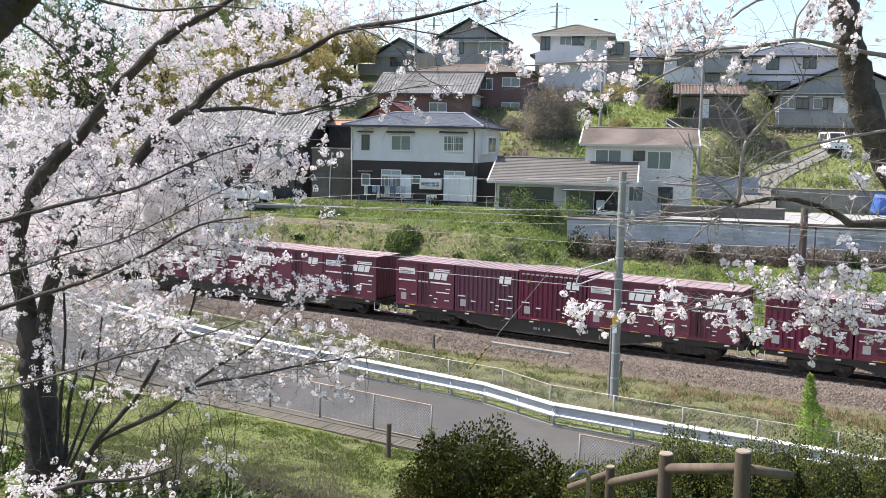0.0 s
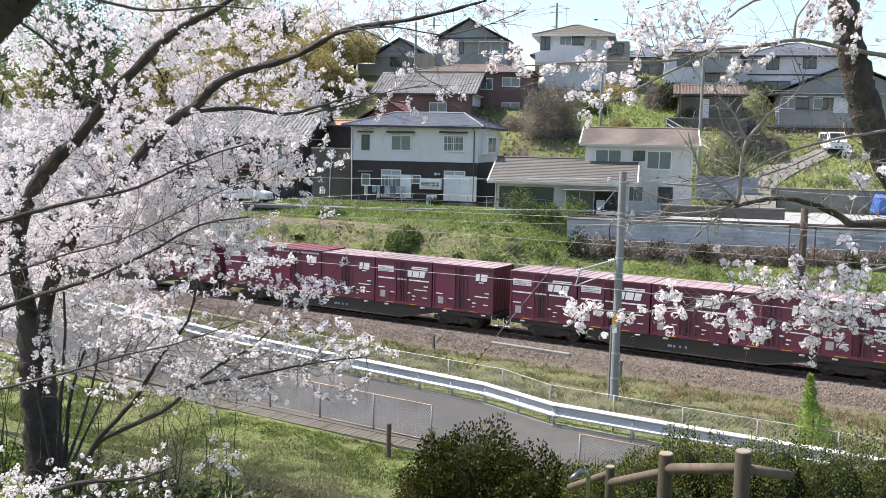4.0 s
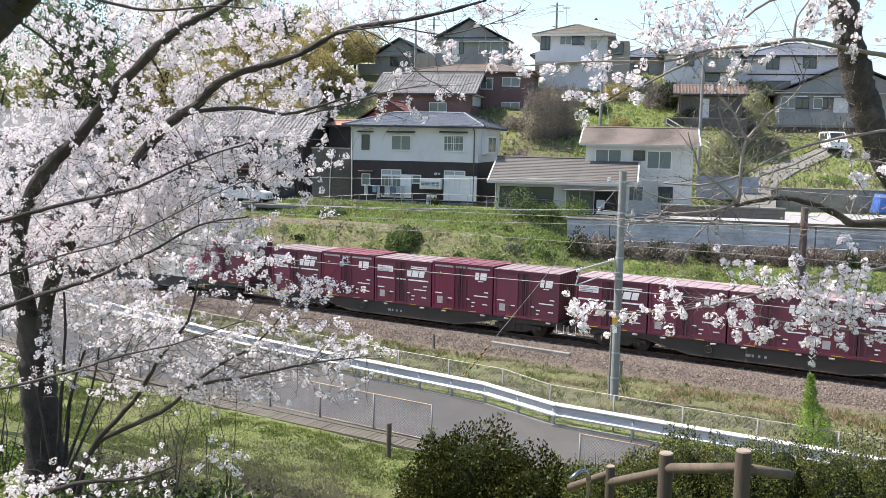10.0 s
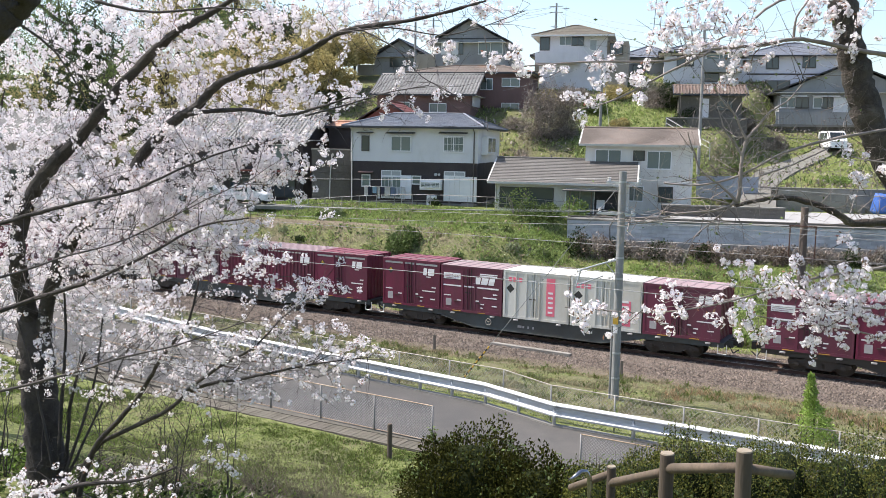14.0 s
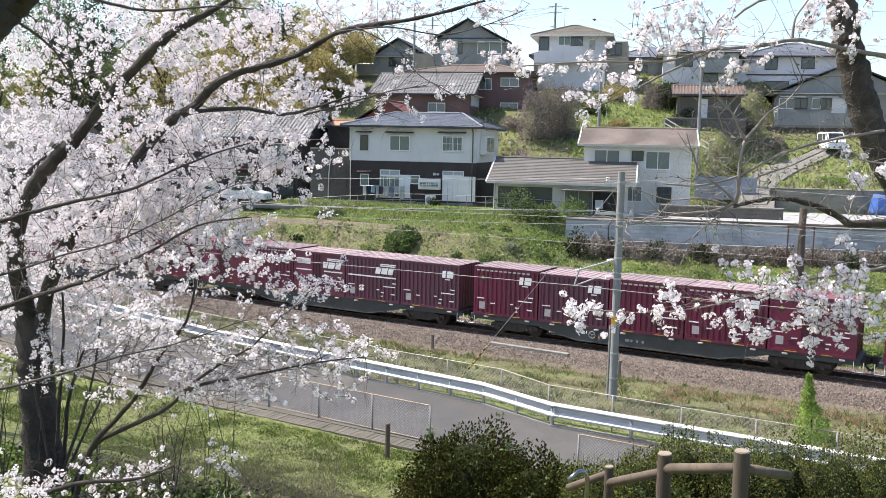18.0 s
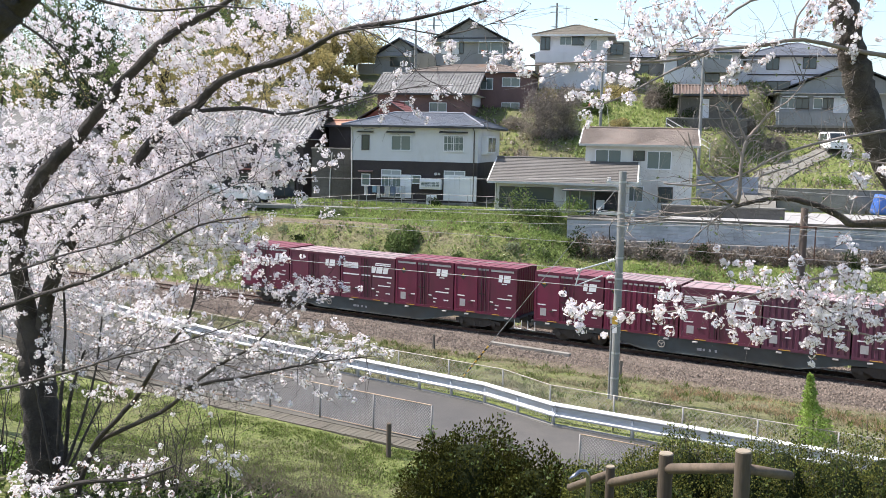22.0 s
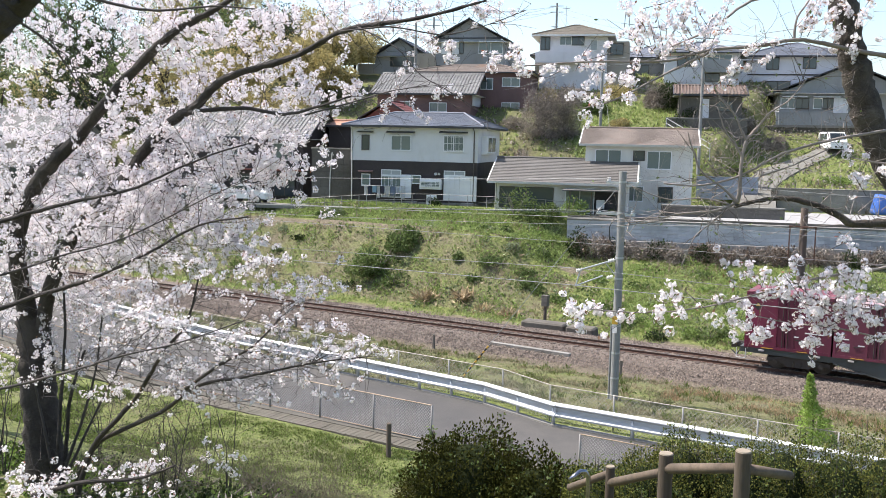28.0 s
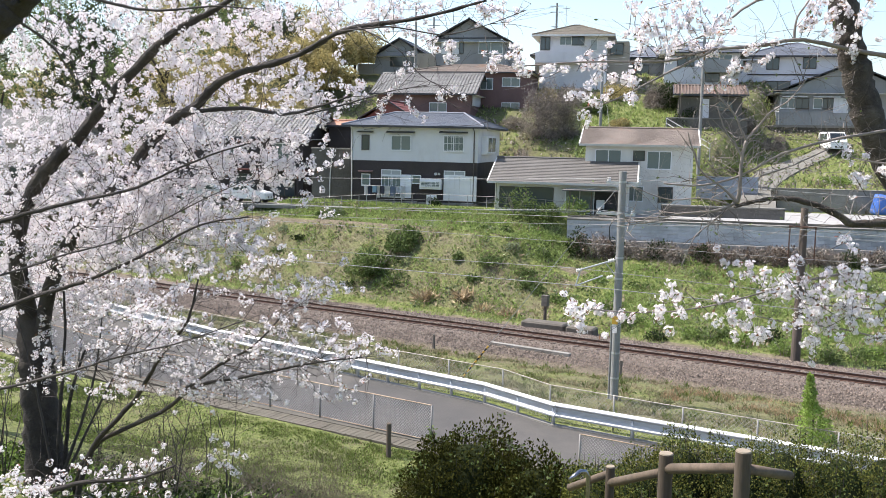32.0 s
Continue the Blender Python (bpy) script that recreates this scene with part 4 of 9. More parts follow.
def roof_on(ob, w, d, z, rise, kind, material, over=0.5, rows=12, ribs=0.0, trim=None, inset=None):
    """A roof over the plan 0..w, 0..d with its eaves at z; kinds: hip, ridge_x, ridge_y."""
    x0, x1, y0, y1 = -over, w + over, -over, d + over
    trim = trim or M["fascia_dark"]
    A, B, C_, D = (x0, y0, z), (x1, y0, z), (x1, y1, z), (x0, y1, z)
    zt = z + rise
    bm = bmesh.new()
    ym, xm = (y0 + y1) / 2, (x0 + x1) / 2
    if kind == "hip":
        r = inset or min((y1 - y0) / 2, (x1 - x0) / 2 - 0.3)
        P, Q = (x0 + r, ym, zt), (x1 - r, ym, zt)
        slope(bm, A, B, Q, P, rows)
        slope(bm, C_, D, P, Q, rows)
        slope(bm, B, C_, Q, Q, rows)
        slope(bm, D, A, P, P, rows)
        hips = [(A, P), (B, Q), (C_, Q), (D, P), (P, Q)]
    elif kind == "ridge_x":
        P, Q = (x0, ym, zt), (x1, ym, zt)
        slope(bm, A, B, Q, P, rows)
        slope(bm, C_, D, P, Q, rows)
        hips = [(P, Q)]
    else:
        P, Q = (xm, y0, zt), (xm, y1, zt)
        slope(bm, B, C_, Q, P, rows)
        slope(bm, D, A, P, Q, rows)
        hips = [(P, Q)]
    rf = part("roof", bm, material, ob)
    for p, q in hips:
        b2 = bmesh.new()
        rod(b2, Vector(p) + Vector((0, 0, 0.03)), Vector(q) + Vector((0, 0, 0.03)), 0.09, 6)
        part("ridge_cap", b2, material, rf)
    if ribs:
        b2 = bmesh.new()
        if kind == "ridge_x":
            for i in range(int((x1 - x0) / ribs)):
                x = x0 + (i + 0.5) * ribs
                rod(b2, (x, y0, z + 0.03), (x, ym, zt + 0.03), 0.07, 5)
        elif kind == "hip":
            for i in range(int((x1 - x0) / ribs)):
                x = x0 + (i + 0.5) * ribs
                t = min(1, (x - x0) / r, (x1 - x) / r)
                rod(b2, (x, y0, z + 0.03), (x, y0 + (ym - y0) * t, z + rise * t + 0.03), 0.07, 5)
        else:
            for i in range(int((y1 - y0) / ribs)):
                y = y0 + (i + 0.5) * ribs
                rod(b2, (x0, y, z + 0.03), (xm, y, zt + 0.03), 0.07, 5)
        part("tile_ribs", b2, material, rf)
    # soffit, fascia and gutter
    part("soffit", boxes((x0 + 0.03, x1 - 0.03, y0 + 0.03, y1 - 0.03, z - 0.1, z - 0.06)), M["plaster_cream"], ob)
    edges = {"hip": (0, 1, 2, 3), "ridge_x": (0, 2), "ridge_y": (1, 3)}[kind]
    rim = [(x0, x1, y0 - 0.06, y0 + 0.02, z - 0.14, z + 0.01), (x1 - 0.02, x1 + 0.06, y0, y1, z - 0.14, z + 0.01),
           (x0, x1, y1 - 0.02, y1 + 0.06, z - 0.14, z + 0.01), (x0 - 0.06, x0 + 0.02, y0, y1, z - 0.14, z + 0.01)]
    for e in edges:
        part("gutter", boxes(rim[e]), trim, ob)
    if kind != "hip":
        # gable triangles and barge boards
        for s in (0, 1):
            bm = bmesh.new()
            if kind == "ridge_x":
                xx = 0.02 if s == 0 else w - 0.02
                pts = [(xx, 0, z - 0.06), (xx, d, z - 0.06), (xx, ym, zt - 0.12)]
                bars = [((x0 if s == 0 else x1, y0, z - 0.02), (x0 if s == 0 else x1, ym, zt - 0.02)), ((x0 if s == 0 else x1, y1, z - 0.02), (x0 if s == 0 else x1, ym, zt - 0.02))]
                ext = Vector((0.06 if s == 0 else -0.06, 0, 0))
            else:
                yy = 0.02 if s == 0 else d - 0.02
                pts = [(0, yy, z - 0.06), (w, yy, z - 0.06), (xm, yy, zt - 0.12)]
                bars = [((x0, y0 if s == 0 else y1, z - 0.02), (xm, y0 if s == 0 else y1, zt - 0.02)), ((x1, y0 if s == 0 else y1, z - 0.02), (xm, y0 if s == 0 else y1, zt - 0.02))]
                ext = Vector((0, 0.06 if s == 0 else -0.06, 0))
            a = [bm.verts.new(p) for p in pts]
            b = [bm.verts.new(Vector(p) + ext) for p in pts]
            bm.faces.new(a)
            bm.faces.new(b[::-1])
            for i in range(3):
                bm.faces.new((a[i], a[(i + 1) % 3], b[(i + 1) % 3], b[i]))
            part("gable", bm, ob["wall"] and M[ob["wall"]], ob)
            for p, q in bars:
                b2 = bmesh.new()
                rod(b2, p, q, 0.07, 4)
                part("barge_board", b2, trim, rf)


def window(ob, face, u0, u1, z0, z1, kind="slide"):
    """A window on a wall; face maps (along, out, up) to the house. Kinds: slide, dark, grille, shutter, frosted, bay, door."""
    # dark and bay windows get a flat sheet painted as an unlit room
    w = part("window", boxes((u0 + 0.03, u1 - 0.03, -0.02, 0.0, z0 + 0.03, z1 - 0.03)), M["shade_fill"] if kind in ("dark", "bay") else M["curtain"], ob, m=face)
    fr = M["alu_dark"] if kind in ("dark",) else M["alu"]
    bm = boxes((u0 - 0.03, u1 + 0.03, -0.08, 0.0, z0 - 0.03, z0 + 0.02), (u0 - 0.03, u1 + 0.03, -0.07, 0.0, z1 - 0.02, z1 + 0.03),
               (u0 - 0.03, u0 + 0.02, -0.07, 0.0, z0, z1), (u1 - 0.02, u1 + 0.03, -0.07, 0.0, z0, z1))
    part("window_frame", bm, fr, w)
    if kind == "shutter":
        n = max(2, round((u1 - u0) / 0.45))
        for i in range(n):
            a, b = u0 + (u1 - u0) * i / n, u0 + (u1 - u0) * (i + 1) / n
            bm = boxes((a + 0.012, b - 0.012, -0.075, -0.03, z0 + 0.02, z1 - 0.02))
            for k in range(5):
                zz = z0 + (z1 - z0) * (k + 0.5) / 5
                box(bm, a + 0.03, b - 0.03, -0.085, -0.075, zz - 0.02, zz + 0.02)
            part("shutter_panel", bm, M["shutter"], w)
        return w
    n = 2 if u1 - u0 > 0.8 else 1
    for i in range(n):
        a, b = u0 + (u1 - u0) * i / n, u0 + (u1 - u0) * (i + 1) / n
        y = -0.035 - 0.012 * i
        p = part("pane", boxes((a + 0.03, b - 0.03, y - 0.003, y, z0 + 0.03, z1 - 0.03)), M["pane_pale"] if kind == "frosted" else M["pane_mid"] if kind in ("slide", "grille") else M["pane"], w)
        part("sash", boxes((a, a + 0.03, y - 0.018, y + 0.01, z0, z1), (b - 0.03, b, y - 0.018, y + 0.01, z0, z1), (a, b, y - 0.016, y + 0.008, z0, z0 + 0.05), (a, b, y - 0.016, y + 0.008, z1 - 0.045, z1)), fr, p)
    if kind == "grille":
        for i in range(1, int((u1 - u0) / 0.3)):
            x = u0 + i * 0.3
            part("grille_bar", boxes((x - 0.012, x + 0.012, -0.14, -0.115, z0, z1)), fr, w)
        for zz in (z0 + 0.1, (z0 + z1) / 2, z1 - 0.1):
            part("grille_bar", boxes((u0, u1, -0.115, -0.1, zz - 0.015, zz + 0.015)), fr, w)
    return w


def visor(ob, face, u0, u1, z, depth=0.35, material=None):
    bm = bmesh.new()
    prism(bm, [(u0, z), (u1, z), (u1, z + 0.05), (u0, z + 0.05)], -depth, 0.0)
    for v in bm.verts:
        if v.co.y < -0.1:
            v.co.z -= 0.08
    part("window_visor", bm, material or M["fascia_dark"], ob, m=face)


FRONT = pose(0, -0.002, 0)


def right_face(w):
    return pose(w + 0.002, 0, 0, 0, 0, 90)


def left_face(d):
    return pose(-0.002, d, 0, 0, 0, -90)


def house(name, x, y, z, w, d, h, wall, label, rot=18, base=-1.0, k=1.0):
    ob = thing(name, pose(x, y, z, 0, 0, rot) @ Matrix.Scale(k, 4), label, "house")
    ob["wall"] = wall
    part("wall", boxes((0, w, 0, d, base, h)), M[wall], ob)
    return ob


# the two-storey house with pale upper walls and a dark ground floor
h1 = house("house", -43.6, 15.41, 5.4, 10.15, 10.5, 5.75, "plaster_grey", "two-storey house, pale grey upper walls over dark brown ground floor", base=3.12)
part("lower_wall", boxes((0.03, 10.12, 0.03, 10.47, -0.4, 3.1)), M["siding_dark"], h1, "dark brown ground-floor siding")
part("foundation", boxes((0.0, 10.16, 0.0, 10.5, -1.5, -0.0)), M["concrete"], h1)
for i in range(14):
    part("siding_board", boxes((0.02, 10.13, 0.015, 0.03, 0.22 * i + 0.02, 0.22 * i + 0.2)), M["siding_dark"], h1)
roof_on(h1, 10.15, 10.5, 5.85, 1.15, "hip", M["slate_blue"], 0.55, 22, inset=2.7)
for u0, u1, z0, z1, k in ((0.92, 1.49, 3.95, 5.08, "dark"), (3.3, 4.86, 3.95, 5.09, "slide"), (7.48, 9.01, 3.95, 5.15, "grille")):
    window(h1, FRONT, u0, u1, z0, z1, k)
    visor(h1, FRONT, u0 - 0.35, u1 + 0.35, z1 + 0.28)
window(h1, FRONT, 0.95, 1.6, 1.15, 2.05, "slide")
visor(h1, FRONT, 0.7, 1.85, 2.3, 0.3, M["siding_rose"])
window(h1, FRONT, 2.55, 4.1, 0.3, 1.95, "grille")
window(h1, FRONT, 2.55, 4.1, 2.0, 2.42, "frosted")
window(h1, FRONT, 4.15, 4.93, 0.3, 2.05, "shutter")
window(h1, FRONT, 5.02, 5.7, 1.42, 2.05, "slide")
window(h1, FRONT, 7.56, 9.17, 0.2, 2.05, "shutter")
window(h1, FRONT, 7.56, 9.17, 2.1, 2.45, "frosted")
window(h1, FRONT, 9.22, 10.08, 0.2, 2.05, "shutter")
bay = part("bay_window", soft_box(5.72, 7.42, -0.5, 0.0, 1.02, 1.84, 0.02), M["shutter"], h1, "white projecting bay window")
window(bay, pose(0, -0.504, 0), 5.82, 7.32, 1.2, 1.62, "grille")
bay2 = part("bay_window", soft_box(1.5, 5.4, -0.45, 0.0, 3.75, 5.2, 0.02), M["alu"], h1, "white projecting side window", m=right_face(10.15))
window(bay2, pose(0, -0.454, 0), 1.6, 5.3, 3.9, 5.1, "slide")
for x in (9.85, 0.12):
    bm = bmesh.new()
    rod(bm, (x, -0.06, -0.3), (x, -0.06, 5.45), 0.045, 8)
    rod(bm, (x, -0.06, 5.45), (x, -0.5, 5.75), 0.045, 8)
    part("rain_pipe", bm, M["pipe_dark"] if x > 1 else M["gutter_pipe"], h1)
bm = bmesh.new()
rod(bm, (6.9, -0.01, 2.2), (6.9, -0.16, 2.2), 0.12, 10)
rod(bm, (7.15, -0.01, 2.2), (7.15, -0.1, 2.2), 0.1, 10)
part("wall_vent", bm, M["galv"], h1)
for u in (5.0, 9.5):
    part("step_block", soft_box(u - 0.5, u + 0.5, -0.7, -0.1, -0.4, 0.05, 0.02), M["concrete"], h1)

air = thing("air_conditioner", pose(-43.6, 15.41, 5.4, 0, 0, 18), "white outdoor air-conditioner unit against a dark wall", "air conditioner")
part("case", soft_box(6.35, 7.1, -0.75, -0.42, -0.15, 0.6, 0.02), M["shutter"], air)
bm = bmesh.new()
rod(bm, (6.62, -0.752, 0.23), (6.62, -0.765, 0.23), 0.24, 18)
part("fan_grille", bm, M["siding_grey"], air)
part("stand", boxes((6.35, 7.1, -0.72, -0.45, -0.55, -0.15)), M["concrete"], air)


def laundry():
    ob = thing("laundry_rack", pose(-43.6, 15.41, 5.4, 0, 0, 18), "laundry drying on poles before a window", "laundry")
    for x in (1.6, 4.4):
        part("stand", rod(bmesh.new(), (x, -0.9, -0.5), (x, -0.9, 1.25), 0.025, 6), M["galv"], ob)
    bm = bmesh.new()
    rod(bm, (1.3, -0.9, 1.2), (4.7, -0.9, 1.2), 0.02, 6)
    part("pole", bm, M["galv"], ob)
    rng = random.Random(3)
    cols = [(0.65, 0.66, 0.68), (0.05, 0.06, 0.09), (0.35, 0.5, 0.62), (0.6, 0.6, 0.6), (0.08, 0.08, 0.12), (0.7, 0.68, 0.66), (0.25, 0.3, 0.42), (0.6, 0.62, 0.66)]
    x = 1.4
    for i in range(9):
        c = cols[i % 8]
        cm = mat("cloth", c, tuple(k * 0.85 for k in c), 0.9, scale=3, fine=30, bump=0.1)
        w, h = rng.uniform(0.22, 0.42), rng.uniform(0.5, 1.0)
        bm = bmesh.new()
        vs = [[bm.verts.new((x + w * a / 4, -0.9 + 0.05 * math.sin(a * 2.1 + i) * b + 0.02, 1.2 - h * b)) for a in range(5)] for b in (0, 0.5, 1)]
        for r, s in zip(vs, vs[1:]):
            for a in range(4):
                bm.faces.new((r[a], r[a + 1], s[a + 1], s[a]))
        bmesh.ops.solidify(bm, geom=bm.faces[:], thickness=0.012)
        part("garment", bm, cm, ob)
        x += w + 0.05


laundry()

# low house with a long shingle roof and a taller block at its end
h2 = house("house", -30.9, 15.86, 5.1, 9.4, 7.2, 2.15, "plaster_cream", "low cream house with long grey shingle roof")
roof_on(h2, 9.4, 7.2, 2.25, 1.65, "ridge_x", M["shingle_grey"], 0.6, 16, trim=M["gutter_pipe"])
window(h2, FRONT, 0.25, 4.1, 0.4, 1.85, "dark")
window(h2, FRONT, 5.0, 7.0, 0.1, 1.85, "slide")
part("rain_pipe", rod(bmesh.new(), (-0.05, -0.1, -0.5), (-0.05, -0.1, 2.1), 0.05), M["gutter_pipe"], h2)
# flat dark panel on the wall paints in the shade under the porch roof
part("porch_recess", boxes((6.2, 8.9, -0.04, -0.003, -0.2, 1.7)), M["shade_fill"], h2, "dark flat panel painted as porch shade")
part("meter_box", boxes((7.2, 7.75, -0.3, -0.05, 0.5, 1.1)), M["shutter"], h2)
porch = part("porch_roof", boxes((4.9, 8.9, -1.7, -0.02, 1.75, 1.83)), M["shingle_grey"], h2)
for x in (5.4, 6.9, 8.7):
    part("porch_post", boxes((x - 0.05, x + 0.05, -1.5, -1.4, -0.4, 1.75)), M["pipe_dark"], h2)
h2b = house("house", -26.15, 20.9, 5.1, 7.75, 7.0, 5.0, "plaster_cream", "two-storey cream house block with weathered brown shingle roof")
roof_on(h2b, 7.75, 7.0, 5.05, 1.25, "ridge_x", M["shingle_brown"], 0.45, 16, trim=M["gutter_pipe"])
window(h2b, FRONT, 0.75, 2.6, 3.6, 4.65, "slide")
window(h2b, FRONT, 3.5, 4.3, 3.9, 4.6, "dark")
window(h2b, FRONT, 4.5, 6.2, 3.3, 4.6, "slide")
window(h2b, FRONT, 3.0, 4.3, 0.9, 2.0, "slide")
window(h2b, FRONT, 5.4, 6.4, 0.9, 2.0, "dark")
part("flashing", boxes((0.1, 3.4, -0.12, 0.0, 3.15, 3.4)), M["siding_dark"], h2b)

# rose-brown house with a tiled gable wing, behind
h3 = house("house", -52.0, 31.35, 10.6, 9.2, 7.5, 4.0, "siding_rose", "rose-brown house wing with grey tiled roof")
roof_on(h3, 9.2, 7.5, 4.05, 2.15, "ridge_x", M["tile_grey"], 0.6, 14, ribs=0.32)
window(h3, FRONT, 2.1, 3.2, 2.35, 3.3, "slide")
window(h3, FRONT, 5.2, 6.85, 2.35, 3.2, "slide")
part("gable_plaster", boxes((9.2, 9.26, 0.8, 6.7, 3.0, 4.0)), M["plaster_white"], h3)
h3b = house("house", -51.5, 36.8, 10.6, 12.0, 7.0, 6.45, "siding_rose", "rose-brown two-storey house with low brown roof")
roof_on(h3b, 12.0, 7.0, 6.5, 0.95, "hip", M["shingle_brown"], 0.5, 10)
for u0, u1, z0, z1 in ((7.05, 8.3, 4.8, 5.9), (9.25, 11.0, 5.1, 5.95), (9.25, 11.0, 2.7, 3.5)):
    window(h3b, FRONT, u0, u1, z0, z1, "slide")

# houses along the hilltop
h4 = house("house", -63.64, 47.72, 17.6, 6.1, 8.0, 2.45, "siding_grey", "grey hilltop house with dark gabled roof")
roof_on(h4, 6.1, 8.0, 2.4, 2.0, "ridge_y", M["slate_blue"], 0.6, 12)
window(h4, FRONT, 1.9, 4.8, 1.2, 2.4, "dark")
part("annex_wall", boxes((-2.1, 0.0, 0.2, 5, -1.0, 1.5)), M["siding_grey"], h4)
h5 = house("house", -56.68, 49.45, 17.6, 8.45, 8.5, 4.0, "siding_grey", "grey-green hilltop house with wide dark gable")
roof_on(h5, 8.45, 8.5, 3.95, 2.55, "ridge_y", M["slate_blue"], 0.65, 12)
window(h5, FRONT, 1.0, 3.0, 2.6, 4.0, "shutter")
window(h5, FRONT, 3.05, 3.55, 2.6, 4.0, "dark")
window(h5, FRONT, 5.35, 8.1, 2.6, 4.0, "slide")
for z in (1.15, 4.3):
    part("belt_board", boxes((0, 8.45, -0.06, 0.0, z, z + 0.12)), M["fascia_dark"], h5)
part("balcony", boxes((-1.9, 0.6, -1.4, -1.25, 0.2, 2.5), (-1.9, 0.6, -1.4, 0.0, 0.1, 0.25)), M["siding_tan"], h5)
h6 = house("house", -41.97, 46.7, 15.85, 7.0, 8.0, 5.5, "plaster_white", "white hilltop house with brown hipped roof and balcony")
roof_on(h6, 7.0, 8.0, 5.55, 1.5, "hip", M["shingle_olive"], 0.75, 12, trim=M["alu"])
window(h6, FRONT, 0.1, 1.05, 4.05, 5.4, "dark")
window(h6, FRONT, 2.1, 3.3, 4.55, 5.45, "slide")
window(h6, FRONT, 3.35, 4.6, 4.55, 5.45, "dark")
window(h6, FRONT, 5.25, 5.95, 4.0, 5.1, "frosted")
window(h6, left_face(8.0), 4.0, 5.6, 4.2, 5.4, "slide")
part("balcony", boxes((-0.3, 4.2, -1.3, -1.2, 2.7, 3.7), (-0.3, 4.2, -1.3, 0, 2.65, 2.75)), M["plaster_white"], h6)
part("annex_wall", boxes((7.0, 9.2, 0.6, 6.5, -1.0, 5.0)), M["siding_tan"], h6)
window(h6, pose(0, 0.598, 0), 7.3, 8.6, 3.6, 4.8, "dark")
h6b = house("house", -47.0, 56.5, 17.0, 6.0, 7.0, 3.3, "siding_tan", "tan hilltop house with grey hipped roof")
roof_on(h6b, 6.0, 7.0, 3.35, 1.5, "hip", M["shingle_grey"], 0.5, 10)
window(h6b, FRONT, 1.0, 2.5, 1.2, 2.4, "dark")
h7 = house("house", -30.6, 53.4, 15.3, 7.6, 7.5, 4.6, "plaster_white", "white hilltop house with grey roof and long balcony")
roof_on(h7, 7.6, 7.5, 4.65, 1.4, "hip", M["slate_blue"], 0.6, 10)
part("balcony", boxes((3.9, 7.8, -1.3, -1.2, 2.6, 3.8), (3.9, 7.8, -1.3, 0, 2.5, 2.6)), M["siding_grey"], h7)
window(h7, FRONT, 4.2, 5.6, 1.6, 2.5, "dark")
window(h7, FRONT, 1.3, 3.0, 3.2, 4.3, "dark")
window(h7, FRONT, 4.3, 6.8, 3.1, 4.4, "slide")
h7b = house("house", -37.0, 57.5, 16.0, 6.5, 7.0, 3.9, "siding_grey", "grey hilltop house half hidden by blossom")
roof_on(h7b, 6.5, 7.0, 3.95, 1.5, "hip", M["slate_blue"], 0.5, 10)
window(h7b, FRONT, 1.5, 3.2, 2.0, 3.1, "dark")
h8 = house("house", -23.3, 58.5, 13.1, 9.4, 8.0, 5.95, "plaster_white", "white two-storey house with grey hipped roof", k=1.12, base=-2.5)
roof_on(h8, 9.4, 8.0, 6.0, 1.5, "hip", M["slate_blue"], 0.5, 12)
window(h8, FRONT, 1.8, 4.0, 2.4, 3.65, "dark")
window(h8, FRONT, 1.8, 2.9, 4.75, 5.9, "dark")
window(h8, FRONT, 5.05, 6.2, 4.85, 5.9, "dark")
part("belt_board", boxes((0, 9.4, -0.05, 0, 4.2, 4.32)), M["siding_dark"], h8)
part("balcony", boxes((-1.5, 0.05, -0.6, 2.0, 3.3, 4.75)), M["plaster_white"], h8)
part("window_visor", boxes((-1.6, 0.9, -0.6, 0.0, 5.55, 5.65)), M["plaster_white"], h8)
h9 = house("house", -18.46, 51.97, 12.58, 9.0, 7.0, 2.6, "siding_grey", "pale grey single-storey house with low gable and veranda", k=1.12)
roof_on(h9, 11.0, 7.0, 2.7, 2.5, "ridge_y", M["shingle_grey"], 0.6, 10)
for u0, u1, z0, z1, k in ((0.1, 1.3, 1.3, 2.2, "slide"), (1.3, 2.4, 1.3, 2.2, "dark"), (2.8, 3.5, 1.3, 2.2, "slide"), (3.5, 4.4, 1.3, 2.2, "dark"), (4.45, 5.6, 1.0, 2.2, "shutter")):
    window(h9, FRONT, u0, u1, z0, z1, k)
for u in (0.0, 2.7, 5.3):
    visor(h9, FRONT, u, u + 2.2 if u < 5 else u + 1.2, 2.35, 0.5, M["alu"])
part("veranda", boxes((-0.6, 7.5, -1.4, 0.0, -0.35, -0.15)), M["concrete"], h9)
railing = part("railing", boxes((-0.5, 7.4, -1.37, -1.29, 0.85, 0.92)), M["siding_grey"], h9)
for i in range(31):
    part("slat", boxes((-0.4 + i * 0.25, -0.19 + i * 0.25, -1.35, -1.31, -0.15, 0.85)), M["siding_grey"], railing)
for x in (-0.4, 1.5, 3.4, 5.3, 7.2):
    part("veranda_post", boxes((x - 0.07, x + 0.07, -1.3, -1.16, -3.0, -0.35)), M["pipe_dark"], h9)
h10 = house("shed", -25.4, 41.57, 12.6, 5.6, 5.0, 2.1, "stone_dark", "dark low shed with brown tiled roof")
roof_on(h10, 5.6, 5.0, 2.3, 0.95, "ridge_x", M["tile_brown"], 0.5, 8, ribs=0.3)
part("door", boxes((1.9, 2.7, -0.05, 0, 0.1, 1.9)), M["plaster_white"], h10)
window(h10, FRONT, 3.4, 4.8, 0.8, 1.7, "dark")

